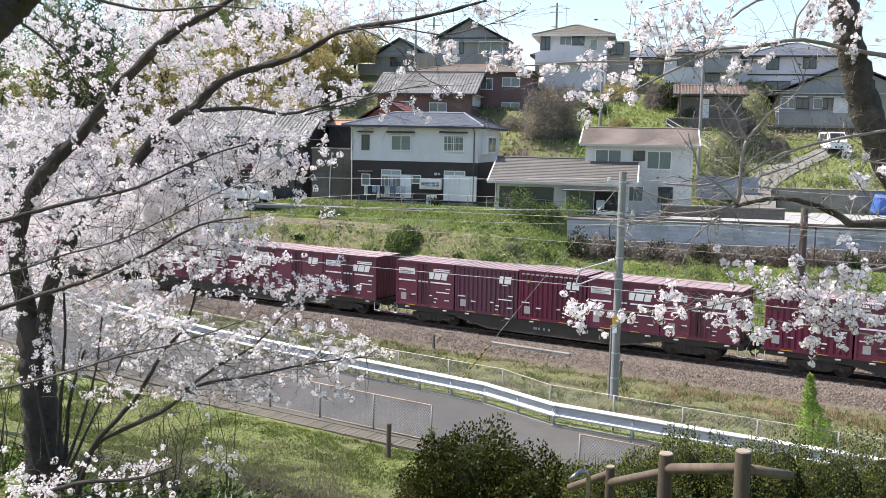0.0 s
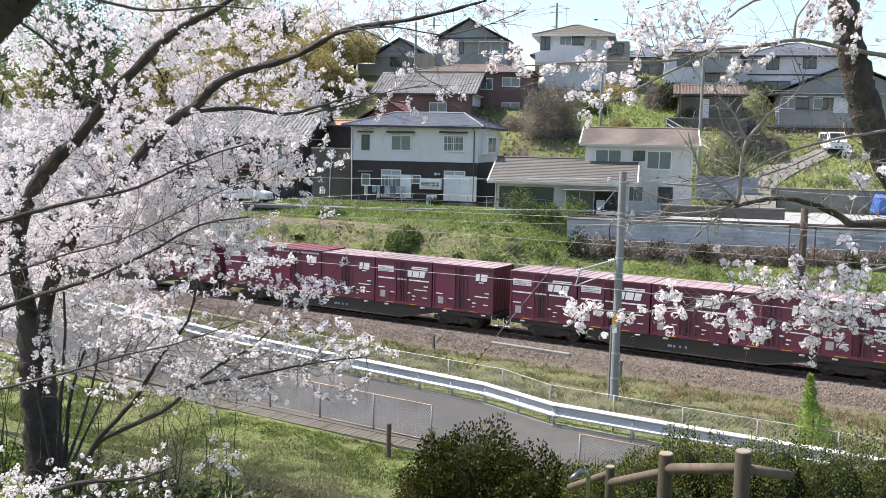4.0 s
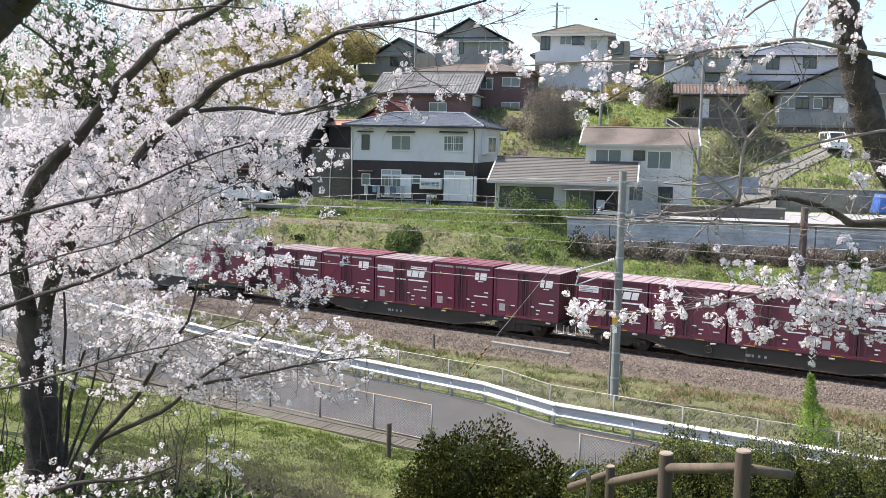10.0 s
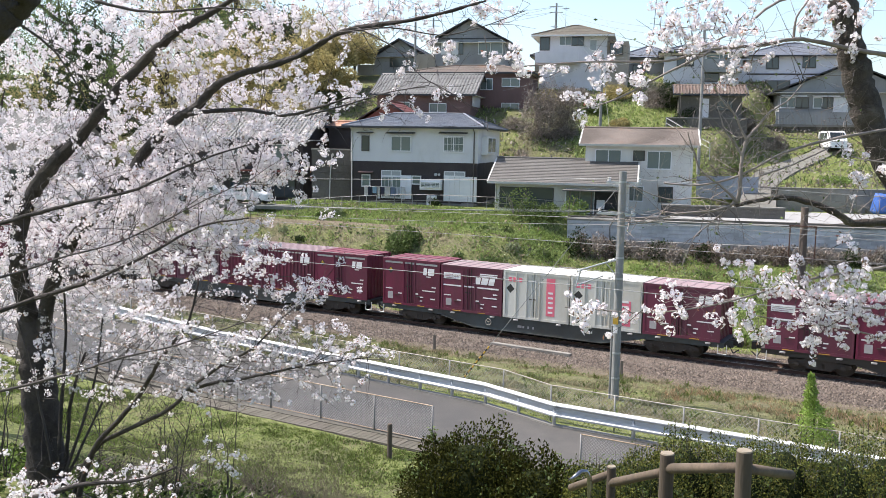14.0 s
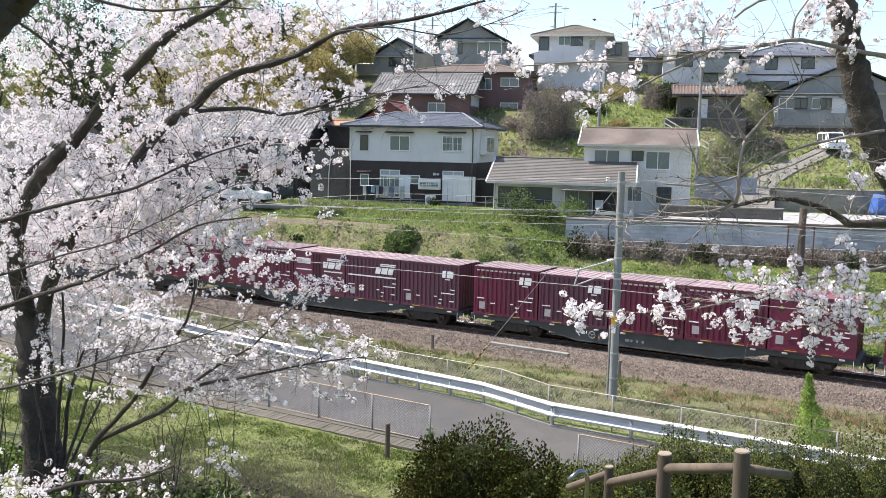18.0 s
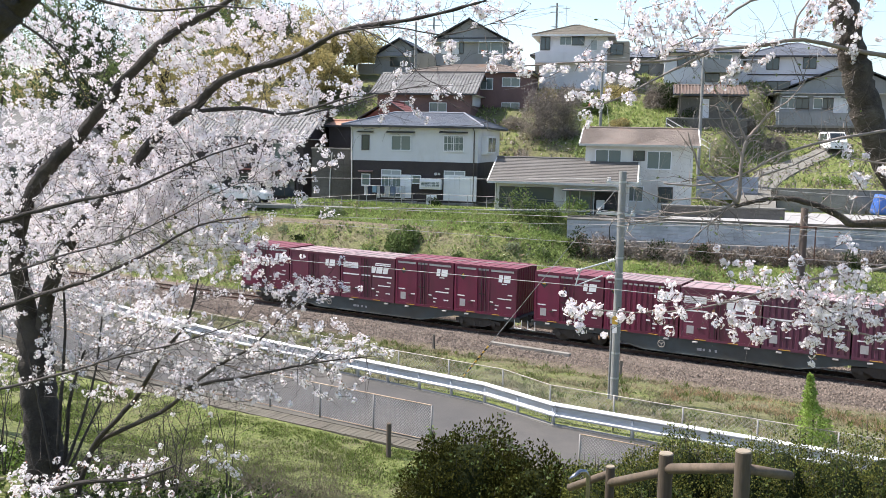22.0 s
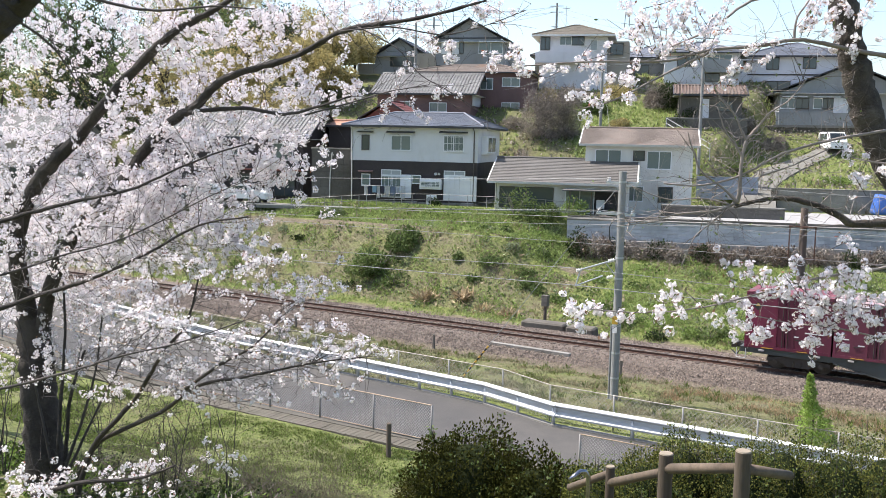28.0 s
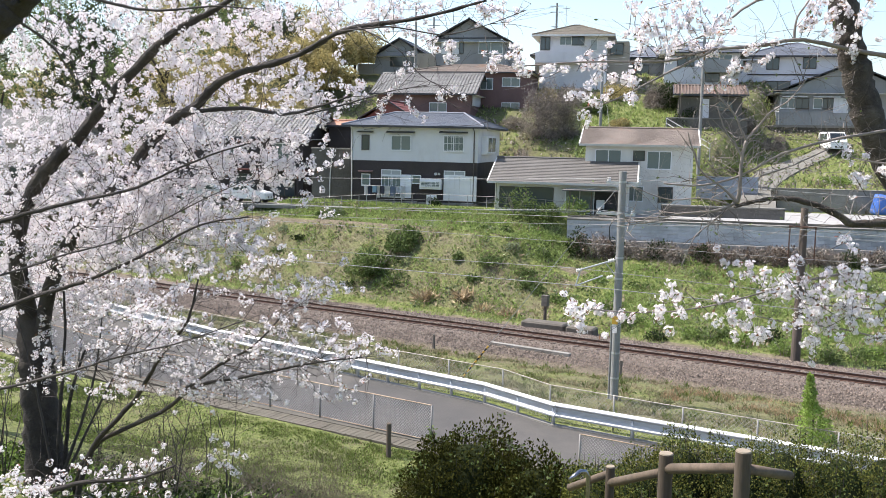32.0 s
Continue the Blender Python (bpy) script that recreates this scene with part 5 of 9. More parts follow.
# the dark house and sheds beyond the blossom
h11 = house("house", -63.0, 12.0, 5.1, 14.5, 8.0, 5.0, "siding_dark", "dark timber house with grey tiled roofs")
roof_on(h11, 14.5, 8.0, 5.05, 2.4, "ridge_x", M["tile_grey"], 0.7, 14, ribs=0.34)
window(h11, FRONT, 7.5, 9.2, 2.9, 4.2, "slide")
window(h11, FRONT, 11.8, 13.6, 3.2, 4.6, "slide")
window(h11, FRONT, 8.0, 10.2, 0.3, 2.0, "dark")
window(h11, FRONT, 12.0, 13.8, 0.2, 2.0, "dark")
part("lower_roof", boxes((5.5, 14.8, -1.3, 0.0, 2.35, 2.45)), M["tin_red"], h11)
for x in (6.0, 9.0, 12.0, 14.5):
    part("porch_post", boxes((x - 0.06, x + 0.06, -1.2, -1.08, -0.4, 2.35)), M["siding_dark"], h11)
h12 = house("shed", -49.6, 20.5, 9.2, 3.4, 4.0, 2.1, "siding_dark", "small dark shed with rusty orange tin roof")
roof_on(h12, 3.4, 4.0, 2.1, 0.45, "ridge_x", M["tin_rust"], 0.3, 4)
h13 = house("shed", -48.5, 24.0, 9.6, 4.6, 5.0, 2.4, "tin_red", "red tin-roofed shed above a retaining wall")
roof_on(h13, 4.6, 5.0, 2.4, 1.6, "ridge_y", M["tin_red"], 0.4, 6)
h14 = house("house", -78.0, 2.0, 5.2, 12.0, 8.0, 4.6, "siding_tan", "tan house with grey tiled roof")
roof_on(h14, 12.0, 8.0, 4.65, 2.2, "ridge_x", M["tile_grey"], 0.7, 12, ribs=0.34)
window(h14, FRONT, 4.0, 6.0, 1.0, 2.2, "dark")
window(h14, FRONT, 8.0, 10.0, 1.0, 2.2, "dark")
h15 = house("house", -6.5, 50.0, 13.0, 8.0, 7.0, 3.2, "siding_tan", "tan house behind a dark tree trunk")
roof_on(h15, 8.0, 7.0, 3.25, 1.6, "ridge_x", M["shingle_grey"], 0.5, 10)
h16 = house("house", 4.0, 44.0, 8.5, 8.0, 7.0, 5.2, "plaster_cream", "cream two-storey house by the lane")
roof_on(h16, 8.0, 7.0, 5.25, 1.5, "hip", M["slate_blue"], 0.5, 10)


# ---- retaining walls and upper road ----
def block_wall(name, x, y, z, length, height, rot, label, rows, cols, base, joint=None, thick=0.35, singles=True):
    ob = thing(name, pose(x, y, z, 0, 0, rot), label, "retaining wall", kind="structure")
    part("core", boxes((0, length, 0.05, thick, -0.6, height - 0.02)), joint or M["stone_dark"], ob)
    bw, bh = length / cols, height / rows
    me = mesh_of("block", soft_box(0.004, bw - 0.004, 0.0, 0.12, 0.006, bh - 0.006, 0.008), base)
    for r in range(rows):
        for c in range(cols):
            if r % 2 and c == cols - 1:
                continue
            part("block", me, None, ob, m=pose(c * bw + (bw / 2 if r % 2 else 0), 0.004 * ((r * 7 + c * 3) % 3), r * bh))
    part("coping", soft_box(-0.02, length + 0.02, -0.04, thick + 0.03, height, height + 0.12, 0.02), M["concrete"], ob)
    return ob


block_wall("road_wall", -24.9, 14.85, 3.7, 34.0, 1.25, 18, "grey concrete block retaining wall below the road", 5, 48, M["wall_block"], M["wall_block"])
tagged(part("wall_footing", soft_box(0.4, 34, -0.22, 0.06, -1.2, -0.02, 0.03), M["concrete_pale"], m=pose(-24.9, 14.85, 3.7, 0, 0, 18)), "pale concrete footing of the road wall", "wall footing", kind="structure")
tagged(part("road_kerb", soft_box(0.0, 34, 0.36, 0.5, 1.25, 1.53, 0.02), M["stone_dark"], m=pose(-24.9, 14.85, 3.7, 0, 0, 18)), "dark kerb along the top of the road wall", "kerb", kind="structure")
block_wall("garden_wall", -15.5, 35.2, 4.95, 18.0, 1.85, 18, "grey concrete retaining wall under a grassy terrace", 4, 18, M["stone_mid"])
block_wall("veranda_wall", -19.6, 50.2, 9.6, 12.0, 2.6, 18, "brown weathered retaining wall under a veranda", 4, 10, M["stone_dark"])
block_wall("shed_wall", -26.3, 40.8, 10.9, 7.2, 1.75, 18, "dark stone retaining wall under a shed", 3, 10, M["stone_dark"])
# added wall stands in for a dark band of house shadow and parked things
block_wall("roadside_wall", -20.4, 21.36, 5.05, 8.5, 0.75, 18, "low dark weathered wall added for the shadow band behind the upper road", 2, 9, M["stone_dark"])
block_wall("yard_wall", -47.5, 15.45, 5.1, 3.85, 4.2, 18, "tall weathered concrete retaining wall beside a house", 7, 5, M["stone_dark"])
pw = thing("drain_pipe", pose(-47.5, 15.45, 5.1, 0, 0, 18), "pale drain pipe down a weathered wall", "pipe")
part("pipe", tube(bmesh.new(), [(1.55, -0.06, 0.3), (1.6, -0.06, 2.2), (1.75, -0.06, 3.9), (1.75, 0.3, 4.05)], [0.05] * 4, 8), M["gutter_pipe"], pw)
rd = [(-26, 15.2), (-18.5, 17.6), (-17.0, 18.1), (0, 23.6), (25, 31.7), (60, 43)]
strip("upper_road", [(x, y) for x, y in rd], [(x - (1.5 if x < -18 else 4.0), y + (4.6 if x < -18 else 12.3)) for x, y in rd], M["road_pale"], "pale grey asphalt road above the retaining wall", "road", z=5.1)
strip("house_lane", [(-75, 6.5), (-60, 9.3), (-50, 12.2), (-47, 13.2), (-34.5, 16.9)], [(-77, 10.5), (-61, 12.0), (-50.5, 14.0), (-47.5, 14.6), (-35.0, 18.0)], M["concrete"], "pale concrete lane before the houses", "lane", z=4.92)
M["drive_gravel"] = mat("drive_gravel", (0.21, 0.2, 0.185), (0.15, 0.143, 0.13), 0.9, scale=0.8, fine=14, bump=0.3, dirt=(0.12, 0.12, 0.09), world_space=True)
drive_left = [(23.6, 75.2), (25.2, 78.9), (27.5, 82.6), (30.4, 84.7), (33.5, 86.7), (36.5, 89.5)]
drive_right = [(26.6, 75.0), (27.7, 78.3), (29.5, 80.6), (31.3, 82.5), (34.4, 85.2), (38.0, 88.0)]
strip("driveway", [tuple(at(l, d, 0).xy) for l, d in drive_right], [tuple(at(l, d, 0).xy) for l, d in drive_left], M["drive_gravel"], "grey gravel driveway climbing to a parked van", "driveway", lift=0.14)
bm = bmesh.new()
box(bm, 0, 33, 0, 0.12, 0, 0.01)
tagged(part("road_line", bm, M["guard"], m=pose(-24.0, 15.9, 5.11, 0, 0, 18)), "white painted road edge line", "road marking", kind="structure")


def vehicle(name, m, label, body_mat, length, width, height, van):
    ob = thing(name, m, label, "car")
    hw = width / 2
    if van:
        prof = [(0, 0.35), (0, 0.95), (0.25, 1.15), (0.75, height - 0.1), (1.0, height), (length - 0.15, height), (length, height - 0.2), (length, 0.35)]
    else:
        prof = [(0, 0.35), (0, 0.75), (0.1, 0.88), (0.95, 0.98), (1.6, height - 0.05), (2.0, height), (length - 0.7, height - 0.03), (length - 0.1, 0.95), (length, 0.8), (length, 0.35)]
    bm = bmesh.new()
    prism(bm, prof, -hw, hw)
    bmesh.ops.bevel(bm, geom=[e for e in bm.edges if abs(e.verts[0].co.y - e.verts[1].co.y) < 0.01], offset=0.06, segments=2, affect="EDGES")
    part("body", bm, body_mat, ob)
    z0 = 1.0
    for s in (-1, 1):
        y = s * (hw + 0.004)
        segs = ((1.0, length * 0.5), (length * 0.53, length - 0.35)) if van else ((1.55, length * 0.5), (length * 0.52, length - 0.75))
        for a, b in segs:
            part("side_window", boxes((a, b, min(y, y - s * 0.02), max(y, y - s * 0.02), z0, height - 0.15)), M["pane"], ob)
        part("mirror", soft_box(0.9, 1.05, min(y, y + s * 0.16), max(y, y + s * 0.16), 0.98, 1.14, 0.02), body_mat, ob)
    bm = bmesh.new()
    a, b = (prof[2], prof[3]) if van else (prof[3], prof[4])
    vs = [bm.verts.new((a[0] - 0.02 + 0.04, y, a[1] + 0.05)) for y in (-hw + 0.1, hw - 0.1)] + [bm.verts.new((b[0] - 0.02, y, b[1] - 0.03)) for y in (hw - 0.14, -hw + 0.14)]
    for v in vs:
        v.co.x -= 0.03
        v.co.z += 0.02
    bm.faces.new(vs)
    bmesh.ops.solidify(bm, geom=bm.faces[:], thickness=0.01)
    part("windscreen", bm, M["pane"], ob)
    part("rear_window", boxes((length - 0.01, length + 0.012, -hw + 0.15, hw - 0.15, 1.0, height - 0.25)) if van else boxes((length - 0.1, length - 0.05, -hw + 0.2, hw - 0.2, 0.98, 1.02)), M["pane"], ob)
    for s in (-1, 1):
        part("headlight", soft_box(-0.02, 0.08, min(s * (hw - 0.4), s * (hw - 0.06)), max(s * (hw - 0.4), s * (hw - 0.06)), 0.66, 0.84, 0.02), M["alu"], ob)
        part("tail_light", soft_box(length - 0.05, length + 0.02, min(s * (hw - 0.2), s * (hw - 0.04)), max(s * (hw - 0.2), s * (hw - 0.04)), 0.75, 1.05, 0.02), M["tin_red"], ob)
    part("bumper", soft_box(-0.06, 0.08, -hw + 0.05, hw - 0.05, 0.32, 0.58, 0.03), body_mat, ob)
    part("grille", boxes((-0.07, -0.05, -hw + 0.45, hw - 0.45, 0.42, 0.56)), M["black"], ob)
    part("number_plate", boxes((-0.085, -0.072, -0.17, 0.17, 0.44, 0.56)), M["mark"], ob)
    for x in (0.65, length - 0.65):
        for s in (-1, 1):
            bm = bmesh.new()
            rod(bm, (x, s * (hw - 0.17), 0.29), (x, s * (hw + 0.01), 0.29), 0.29, 16)
            wh = part("wheel", bm, M["black"], ob)
            bm = bmesh.new()
            rod(bm, (x, s * (hw + 0.008), 0.29), (x, s * (hw + 0.018), 0.29), 0.18, 12)
            part("rim", bm, M["galv"], wh)
    return ob


M["car_white"] = mat("white_car_paint", (0.8, 0.8, 0.82), (0.76, 0.76, 0.78), 0.2, fine=30, bump=0)
M["car_silver"] = mat("silver_car_paint", (0.62, 0.64, 0.68), (0.55, 0.57, 0.6), 0.25, 0.3, fine=30, bump=0)
vehicle("van", pose(*at(35.7, 85.6, ground_at(*at(35.6, 86.6, 0).xy) + 0.14), 0, 0, 115), "white parked van with dark windscreen on a driveway", M["car_white"], 3.6, 1.55, 1.85, True)
vehicle("car", pose(-49.6, 12.7, 4.92, 0, 0, 196), "white parked compact car on the lane", M["car_white"], 3.5, 1.55, 1.5, False)
vehicle("car", pose(-57.5, 11.0, 4.92, 0, 0, 12), "silver parked car before a dark house", M["car_silver"], 4.2, 1.65, 1.45, False)

# blue tarpaulin heap by the upper road
M["tarp"] = mat("blue_tarpaulin", (0.05, 0.14, 0.45), (0.035, 0.1, 0.34), 0.5, scale=2, fine=12, bump=0.4)
bm = bmesh.new()
bmesh.ops.create_cube(bm, size=1)
bmesh.ops.subdivide_edges(bm, edges=bm.edges[:], cuts=5, use_grid_fill=True)
for v in bm.verts:
    k = noise.noise(v.co * 3.1)
    v.co = Vector((v.co.x * 2.6 * (1 - 0.2 * (v.co.z + 0.5)), v.co.y * 1.6 * (1 - 0.25 * (v.co.z + 0.5)), (v.co.z + 0.5) * 1.5 + k * 0.12 * (v.co.z + 0.5))) + Vector((k * 0.08, k * 0.05, 0))
p = at(35.2, 74.0, 0)
tagged(part("tarpaulin", bm, M["tarp"], m=pose(p.x, p.y, 5.1, 0, 0, 18), shade=True), "bright blue tarpaulin over a heap by the road", "tarpaulin")
# blue-grey corrugated hoarding by the driveway
M["hoard"] = mat("blue_grey_tin", (0.32, 0.35, 0.42), (0.25, 0.28, 0.34), 0.6, fine=20, vary=0.08)
p = at(20.9, 77.9, 0)
screen = thing("tin_hoarding", pose(p.x, p.y, ground_at(p.x, p.y) - 0.1, 0, 0, 26), "blue-grey corrugated tin screen beside the drive", "fence")
for i in range(18):
    part("panel", boxes((i * 0.28, i * 0.28 + 0.2, 0, 0.03, 0, 1.9), (i * 0.28 + 0.2, i * 0.28 + 0.28, 0.028, 0.05, 0, 1.9)), M["hoard"], screen)
# metal handrail on the slope by the shed
rail_ob = thing("handrail", pose(-25.4, 38.0, 0), "grey metal stair handrail descending the bank", "handrail")
for i in range(5):
    x = i * 1.1
    z = 12.6 - i * 0.55
    part("post", rod(bmesh.new(), (x, -i * 0.4, z - 1.4), (x, -i * 0.4, z), 0.03, 6), M["galv"], rail_ob)
for dz in (0.0, -0.45):
    part("rail", rod(bmesh.new(), (0, 0, 12.6 + dz), (4.4, -1.6, 10.4 + dz), 0.03, 6), M["galv"], rail_ob)
# ---- plants ----
RNG = np.random.default_rng(11)
M["leaf_dark"] = mat("dark_leaf", (0.022, 0.036, 0.011), (0.04, 0.06, 0.018), 0.5, scale=1.5, fine=8, bump=0, island=0.45, lit=0.25, spec=0.15)
M["leaf_mid"] = mat("green_leaf", (0.088, 0.128, 0.04), (0.135, 0.178, 0.062), 0.55, scale=1.5, fine=8, bump=0, island=0.45, lit=0.3, spec=0.15)
M["leaf_lawn"] = mat("lawn_leaf", (0.05, 0.074, 0.02), (0.085, 0.108, 0.03), 0.7, scale=1.5, fine=8, bump=0, island=0.4, lit=0.3, spec=0.15)
M["leaf_clover"] = mat("clover_leaf", (0.11, 0.175, 0.036), (0.165, 0.235, 0.06), 0.7, scale=1.5, fine=8, bump=0, island=0.4, lit=0.35, spec=0.15)
M["leaf_bush"] = mat("bush_leaf", (0.024, 0.03, 0.008), (0.056, 0.056, 0.014), 0.85, scale=1.5, fine=8, bump=0, island=0.6, lit=0.25, spec=0.02)
M["leaf_hedge"] = mat("hedge_leaf", (0.115, 0.13, 0.03), (0.17, 0.165, 0.05), 0.85, scale=1.5, fine=8, bump=0, island=0.5, lit=0.3, spec=0.03)
M["leaf_brown"] = mat("brown_creeper", (0.2, 0.155, 0.125), (0.125, 0.095, 0.075), 0.8, scale=1.5, fine=8, bump=0, island=0.45, lit=0.15, spec=0.1)
M["leaf_bright"] = mat("spring_leaf", (0.172, 0.25, 0.066), (0.24, 0.315, 0.1), 0.55, scale=1.5, fine=8, bump=0, island=0.35, lit=0.4, spec=0.15)
M["leaf_lime"] = mat("lime_leaf", (0.2, 0.3, 0.06), (0.3, 0.4, 0.1), 0.55, scale=1.5, fine=8, bump=0, island=0.35, lit=0.4, spec=0.2)
M["leaf_olive"] = mat("olive_leaf", (0.36, 0.31, 0.13), (0.44, 0.37, 0.18), 0.6, scale=1.5, fine=8, bump=0, island=0.4, lit=0.3, spec=0.15)
M["leaf_dry"] = mat("dry_twigs", (0.37, 0.325, 0.285), (0.22, 0.188, 0.162), 0.8, scale=1.5, fine=8, bump=0, island=0.4, lit=0.15, spec=0.15)
M["leaf_pale"] = mat("pale_grey_leaf", (0.27, 0.305, 0.19), (0.2, 0.235, 0.13), 0.6, scale=1.5, fine=8, bump=0, island=0.35, lit=0.3, spec=0.15)
M["grass"] = mat("grass_blade", (0.24, 0.305, 0.1), (0.325, 0.385, 0.15), 0.6, scale=0.5, fine=3, bump=0, island=0.4, lit=0.35, world_space=True, spec=0.15)
M["grass_lawn"] = mat("lawn_blade", (0.09, 0.128, 0.032), (0.15, 0.178, 0.05), 0.6, scale=0.5, fine=3, bump=0, island=0.45, lit=0.35, world_space=True, spec=0.15)
M["grass_dry"] = mat("dry_grass_blade", (0.34, 0.29, 0.19), (0.25, 0.205, 0.13), 0.7, scale=0.5, fine=3, bump=0, island=0.35, lit=0.3, world_space=True, spec=0.15)
M["grass_verge"] = mat("dull_verge_grass", (0.13, 0.14, 0.07), (0.21, 0.2, 0.115), 0.7, scale=0.5, fine=3, bump=0, island=0.45, lit=0.3, world_space=True, spec=0.1)
M["grass_straw"] = mat("straw_blade", (0.5, 0.41, 0.27), (0.4, 0.31, 0.2), 0.7, scale=0.5, fine=3, bump=0, island=0.35, lit=0.4, spec=0.1)
M["grass_rust"] = mat("rusty_grass", (0.37, 0.265, 0.165), (0.27, 0.19, 0.115), 0.7, scale=0.5, fine=3, bump=0, island=0.3, lit=0.3, spec=0.15)
M["bark"] = mat("cherry_bark", (0.05, 0.04, 0.036), (0.02, 0.016, 0.015), 0.9, scale=4, fine=30, bump=1.0, dirt=(0.09, 0.075, 0.065), dirt_amount=0.2)
M["bark_lichen"] = mat("lichened_cherry_bark", (0.075, 0.06, 0.05), (0.024, 0.019, 0.016), 0.9, scale=9, fine=40, bump=1.0, dirt=(0.17, 0.16, 0.125), dirt_amount=0.22)
M["twig"] = mat("grey_twig", (0.3, 0.255, 0.23), (0.16, 0.135, 0.122), 0.8, scale=3, fine=22, bump=0.2)
M["twig_dark"] = mat("dark_twig", (0.06, 0.048, 0.045), (0.035, 0.03, 0.028), 0.8, scale=3, fine=22, bump=0.2)
M["twig_bramble"] = mat("brown_bramble_stem", (0.12, 0.095, 0.075), (0.07, 0.055, 0.045), 0.8, scale=3, fine=22, bump=0.2)
M["petal"] = mat("blossom_petal", (0.83, 0.772, 0.796), (0.862, 0.816, 0.836), 0.7, scale=2, fine=10, bump=0, island=0.1, lit=0.38, spec=0.15)
M["calyx"] = mat("blossom_calyx", (0.3, 0.12, 0.1), (0.22, 0.14, 0.07), 0.7, scale=2, fine=10, bump=0, island=0.2, lit=0.2, spec=0.15)


def unit(v):
    return v / np.maximum(np.linalg.norm(v, axis=-1, keepdims=True), 1e-9)


def leaf_cloud(points, size, material, name="leaves", up=0.3, slim=0.55, outward=None, jitter=0.35):
    """Many small folded leaves, one at each point."""
    n = len(points)
    d = RNG.normal(size=(n, 3))
    if outward is not None:
        d = d * 0.9 + unit(outward)
    d[:, 2] += up
    d = unit(d)
    s = unit(np.cross(d, RNG.normal(size=(n, 3))))
    nrm = np.cross(d, s)
    L = size * RNG.uniform(1 - jitter, 1 + jitter, (n, 1))
    a = points
    b = points + d * L * 0.5 + s * L * slim * 0.5 + nrm * L * 0.12
    c = points + d * L
    e = points + d * L * 0.5 - s * L * slim * 0.5 + nrm * L * 0.12
    verts = np.stack([a, b, c, e], 1).reshape(-1, 3)
    i = np.arange(n) * 4
    faces = np.stack([np.stack([i, i + 1, i + 2], 1), np.stack([i, i + 2, i + 3], 1)], 1).reshape(-1, 3)
    me = bpy.data.meshes.new(name)
    me.vertices.add(len(verts))
    me.vertices.foreach_set("co", verts.astype(np.float32).ravel())
    me.loops.add(faces.size)
    me.loops.foreach_set("vertex_index", faces.astype(np.int32).ravel())
    me.polygons.add(len(faces))
    me.polygons.foreach_set("loop_start", (np.arange(len(faces)) * 3).astype(np.int32))
    me.update(calc_edges=True)
    me.materials.append(material)
    return me


def clumps(n, radius, lobes=9, flat=0.8, shell=0.55, seed=0):
    """Points in an uneven mass of lobes about the origin, with the way out of each."""
    rng = np.random.default_rng(seed)
    cen = rng.normal(size=(lobes, 3))
    cen = unit(cen) * rng.uniform(0.25, 0.75, (lobes, 1))
    cen[:, 2] = np.abs(cen[:, 2]) * 0.9
    rad = rng.uniform(0.3, 0.55, lobes)
    k = rng.integers(0, lobes, n)
    d = unit(rng.normal(size=(n, 3)))
    r = rng.uniform(shell, 1.0, (n, 1)) ** 0.6
    p = cen[k] + d * rad[k][:, None] * r
    p[:, 2] *= flat
    p[:, 2] = np.maximum(p[:, 2], rng.uniform(-0.02, 0.1, n))
    return p * radius, d


def shrub(name, x, y, z, rx, rz, n, size, material, label, seed, category="shrub", stems=5, m2=None, lobes=9):
    ob = thing(name, pose(x, y, z), label, category)
    p, d = clumps(int(n * 1.3) if material == M["leaf_dry"] else n, 1.0, lobes=lobes, seed=seed)
    p = p * np.array([rx, rx, rz])
    twiggy = material == M["leaf_dry"]
    part("foliage", leaf_cloud(p, size * (1.7 if twiggy else 1.0), material, outward=d, slim=0.09 if twiggy else 0.55), None, ob)
    if m2 is not None:
        p2, d2 = clumps(n // 3, 1.0, lobes=lobes, seed=seed)
        part("young_foliage", leaf_cloud(p2 * np.array([rx, rx, rz]) * 1.04, size, m2, outward=d2), None, ob)
    rng = random.Random(seed)
    for i in range(stems):
        a = rng.uniform(0, 6.28)
        q = (math.cos(a) * rx * 0.55, math.sin(a) * rx * 0.55, rz * rng.uniform(0.5, 0.8))
        part("stem", tube(bmesh.new(), [(math.cos(a) * 0.06, math.sin(a) * 0.06, -0.15), (q[0] * 0.5, q[1] * 0.5, q[2] * 0.6), q], [0.012 * rx + 0.012, 0.008 * rx + 0.008, 0.006], 5), M["twig"], ob)
    for o in ob.children:
        if "foliage" in o.name:
            o["kind"] = "stuff"
    return ob


def on_ground(l, d):
    p = at(l, d, 0)
    return p.x, p.y, ground_at(p.x, p.y)


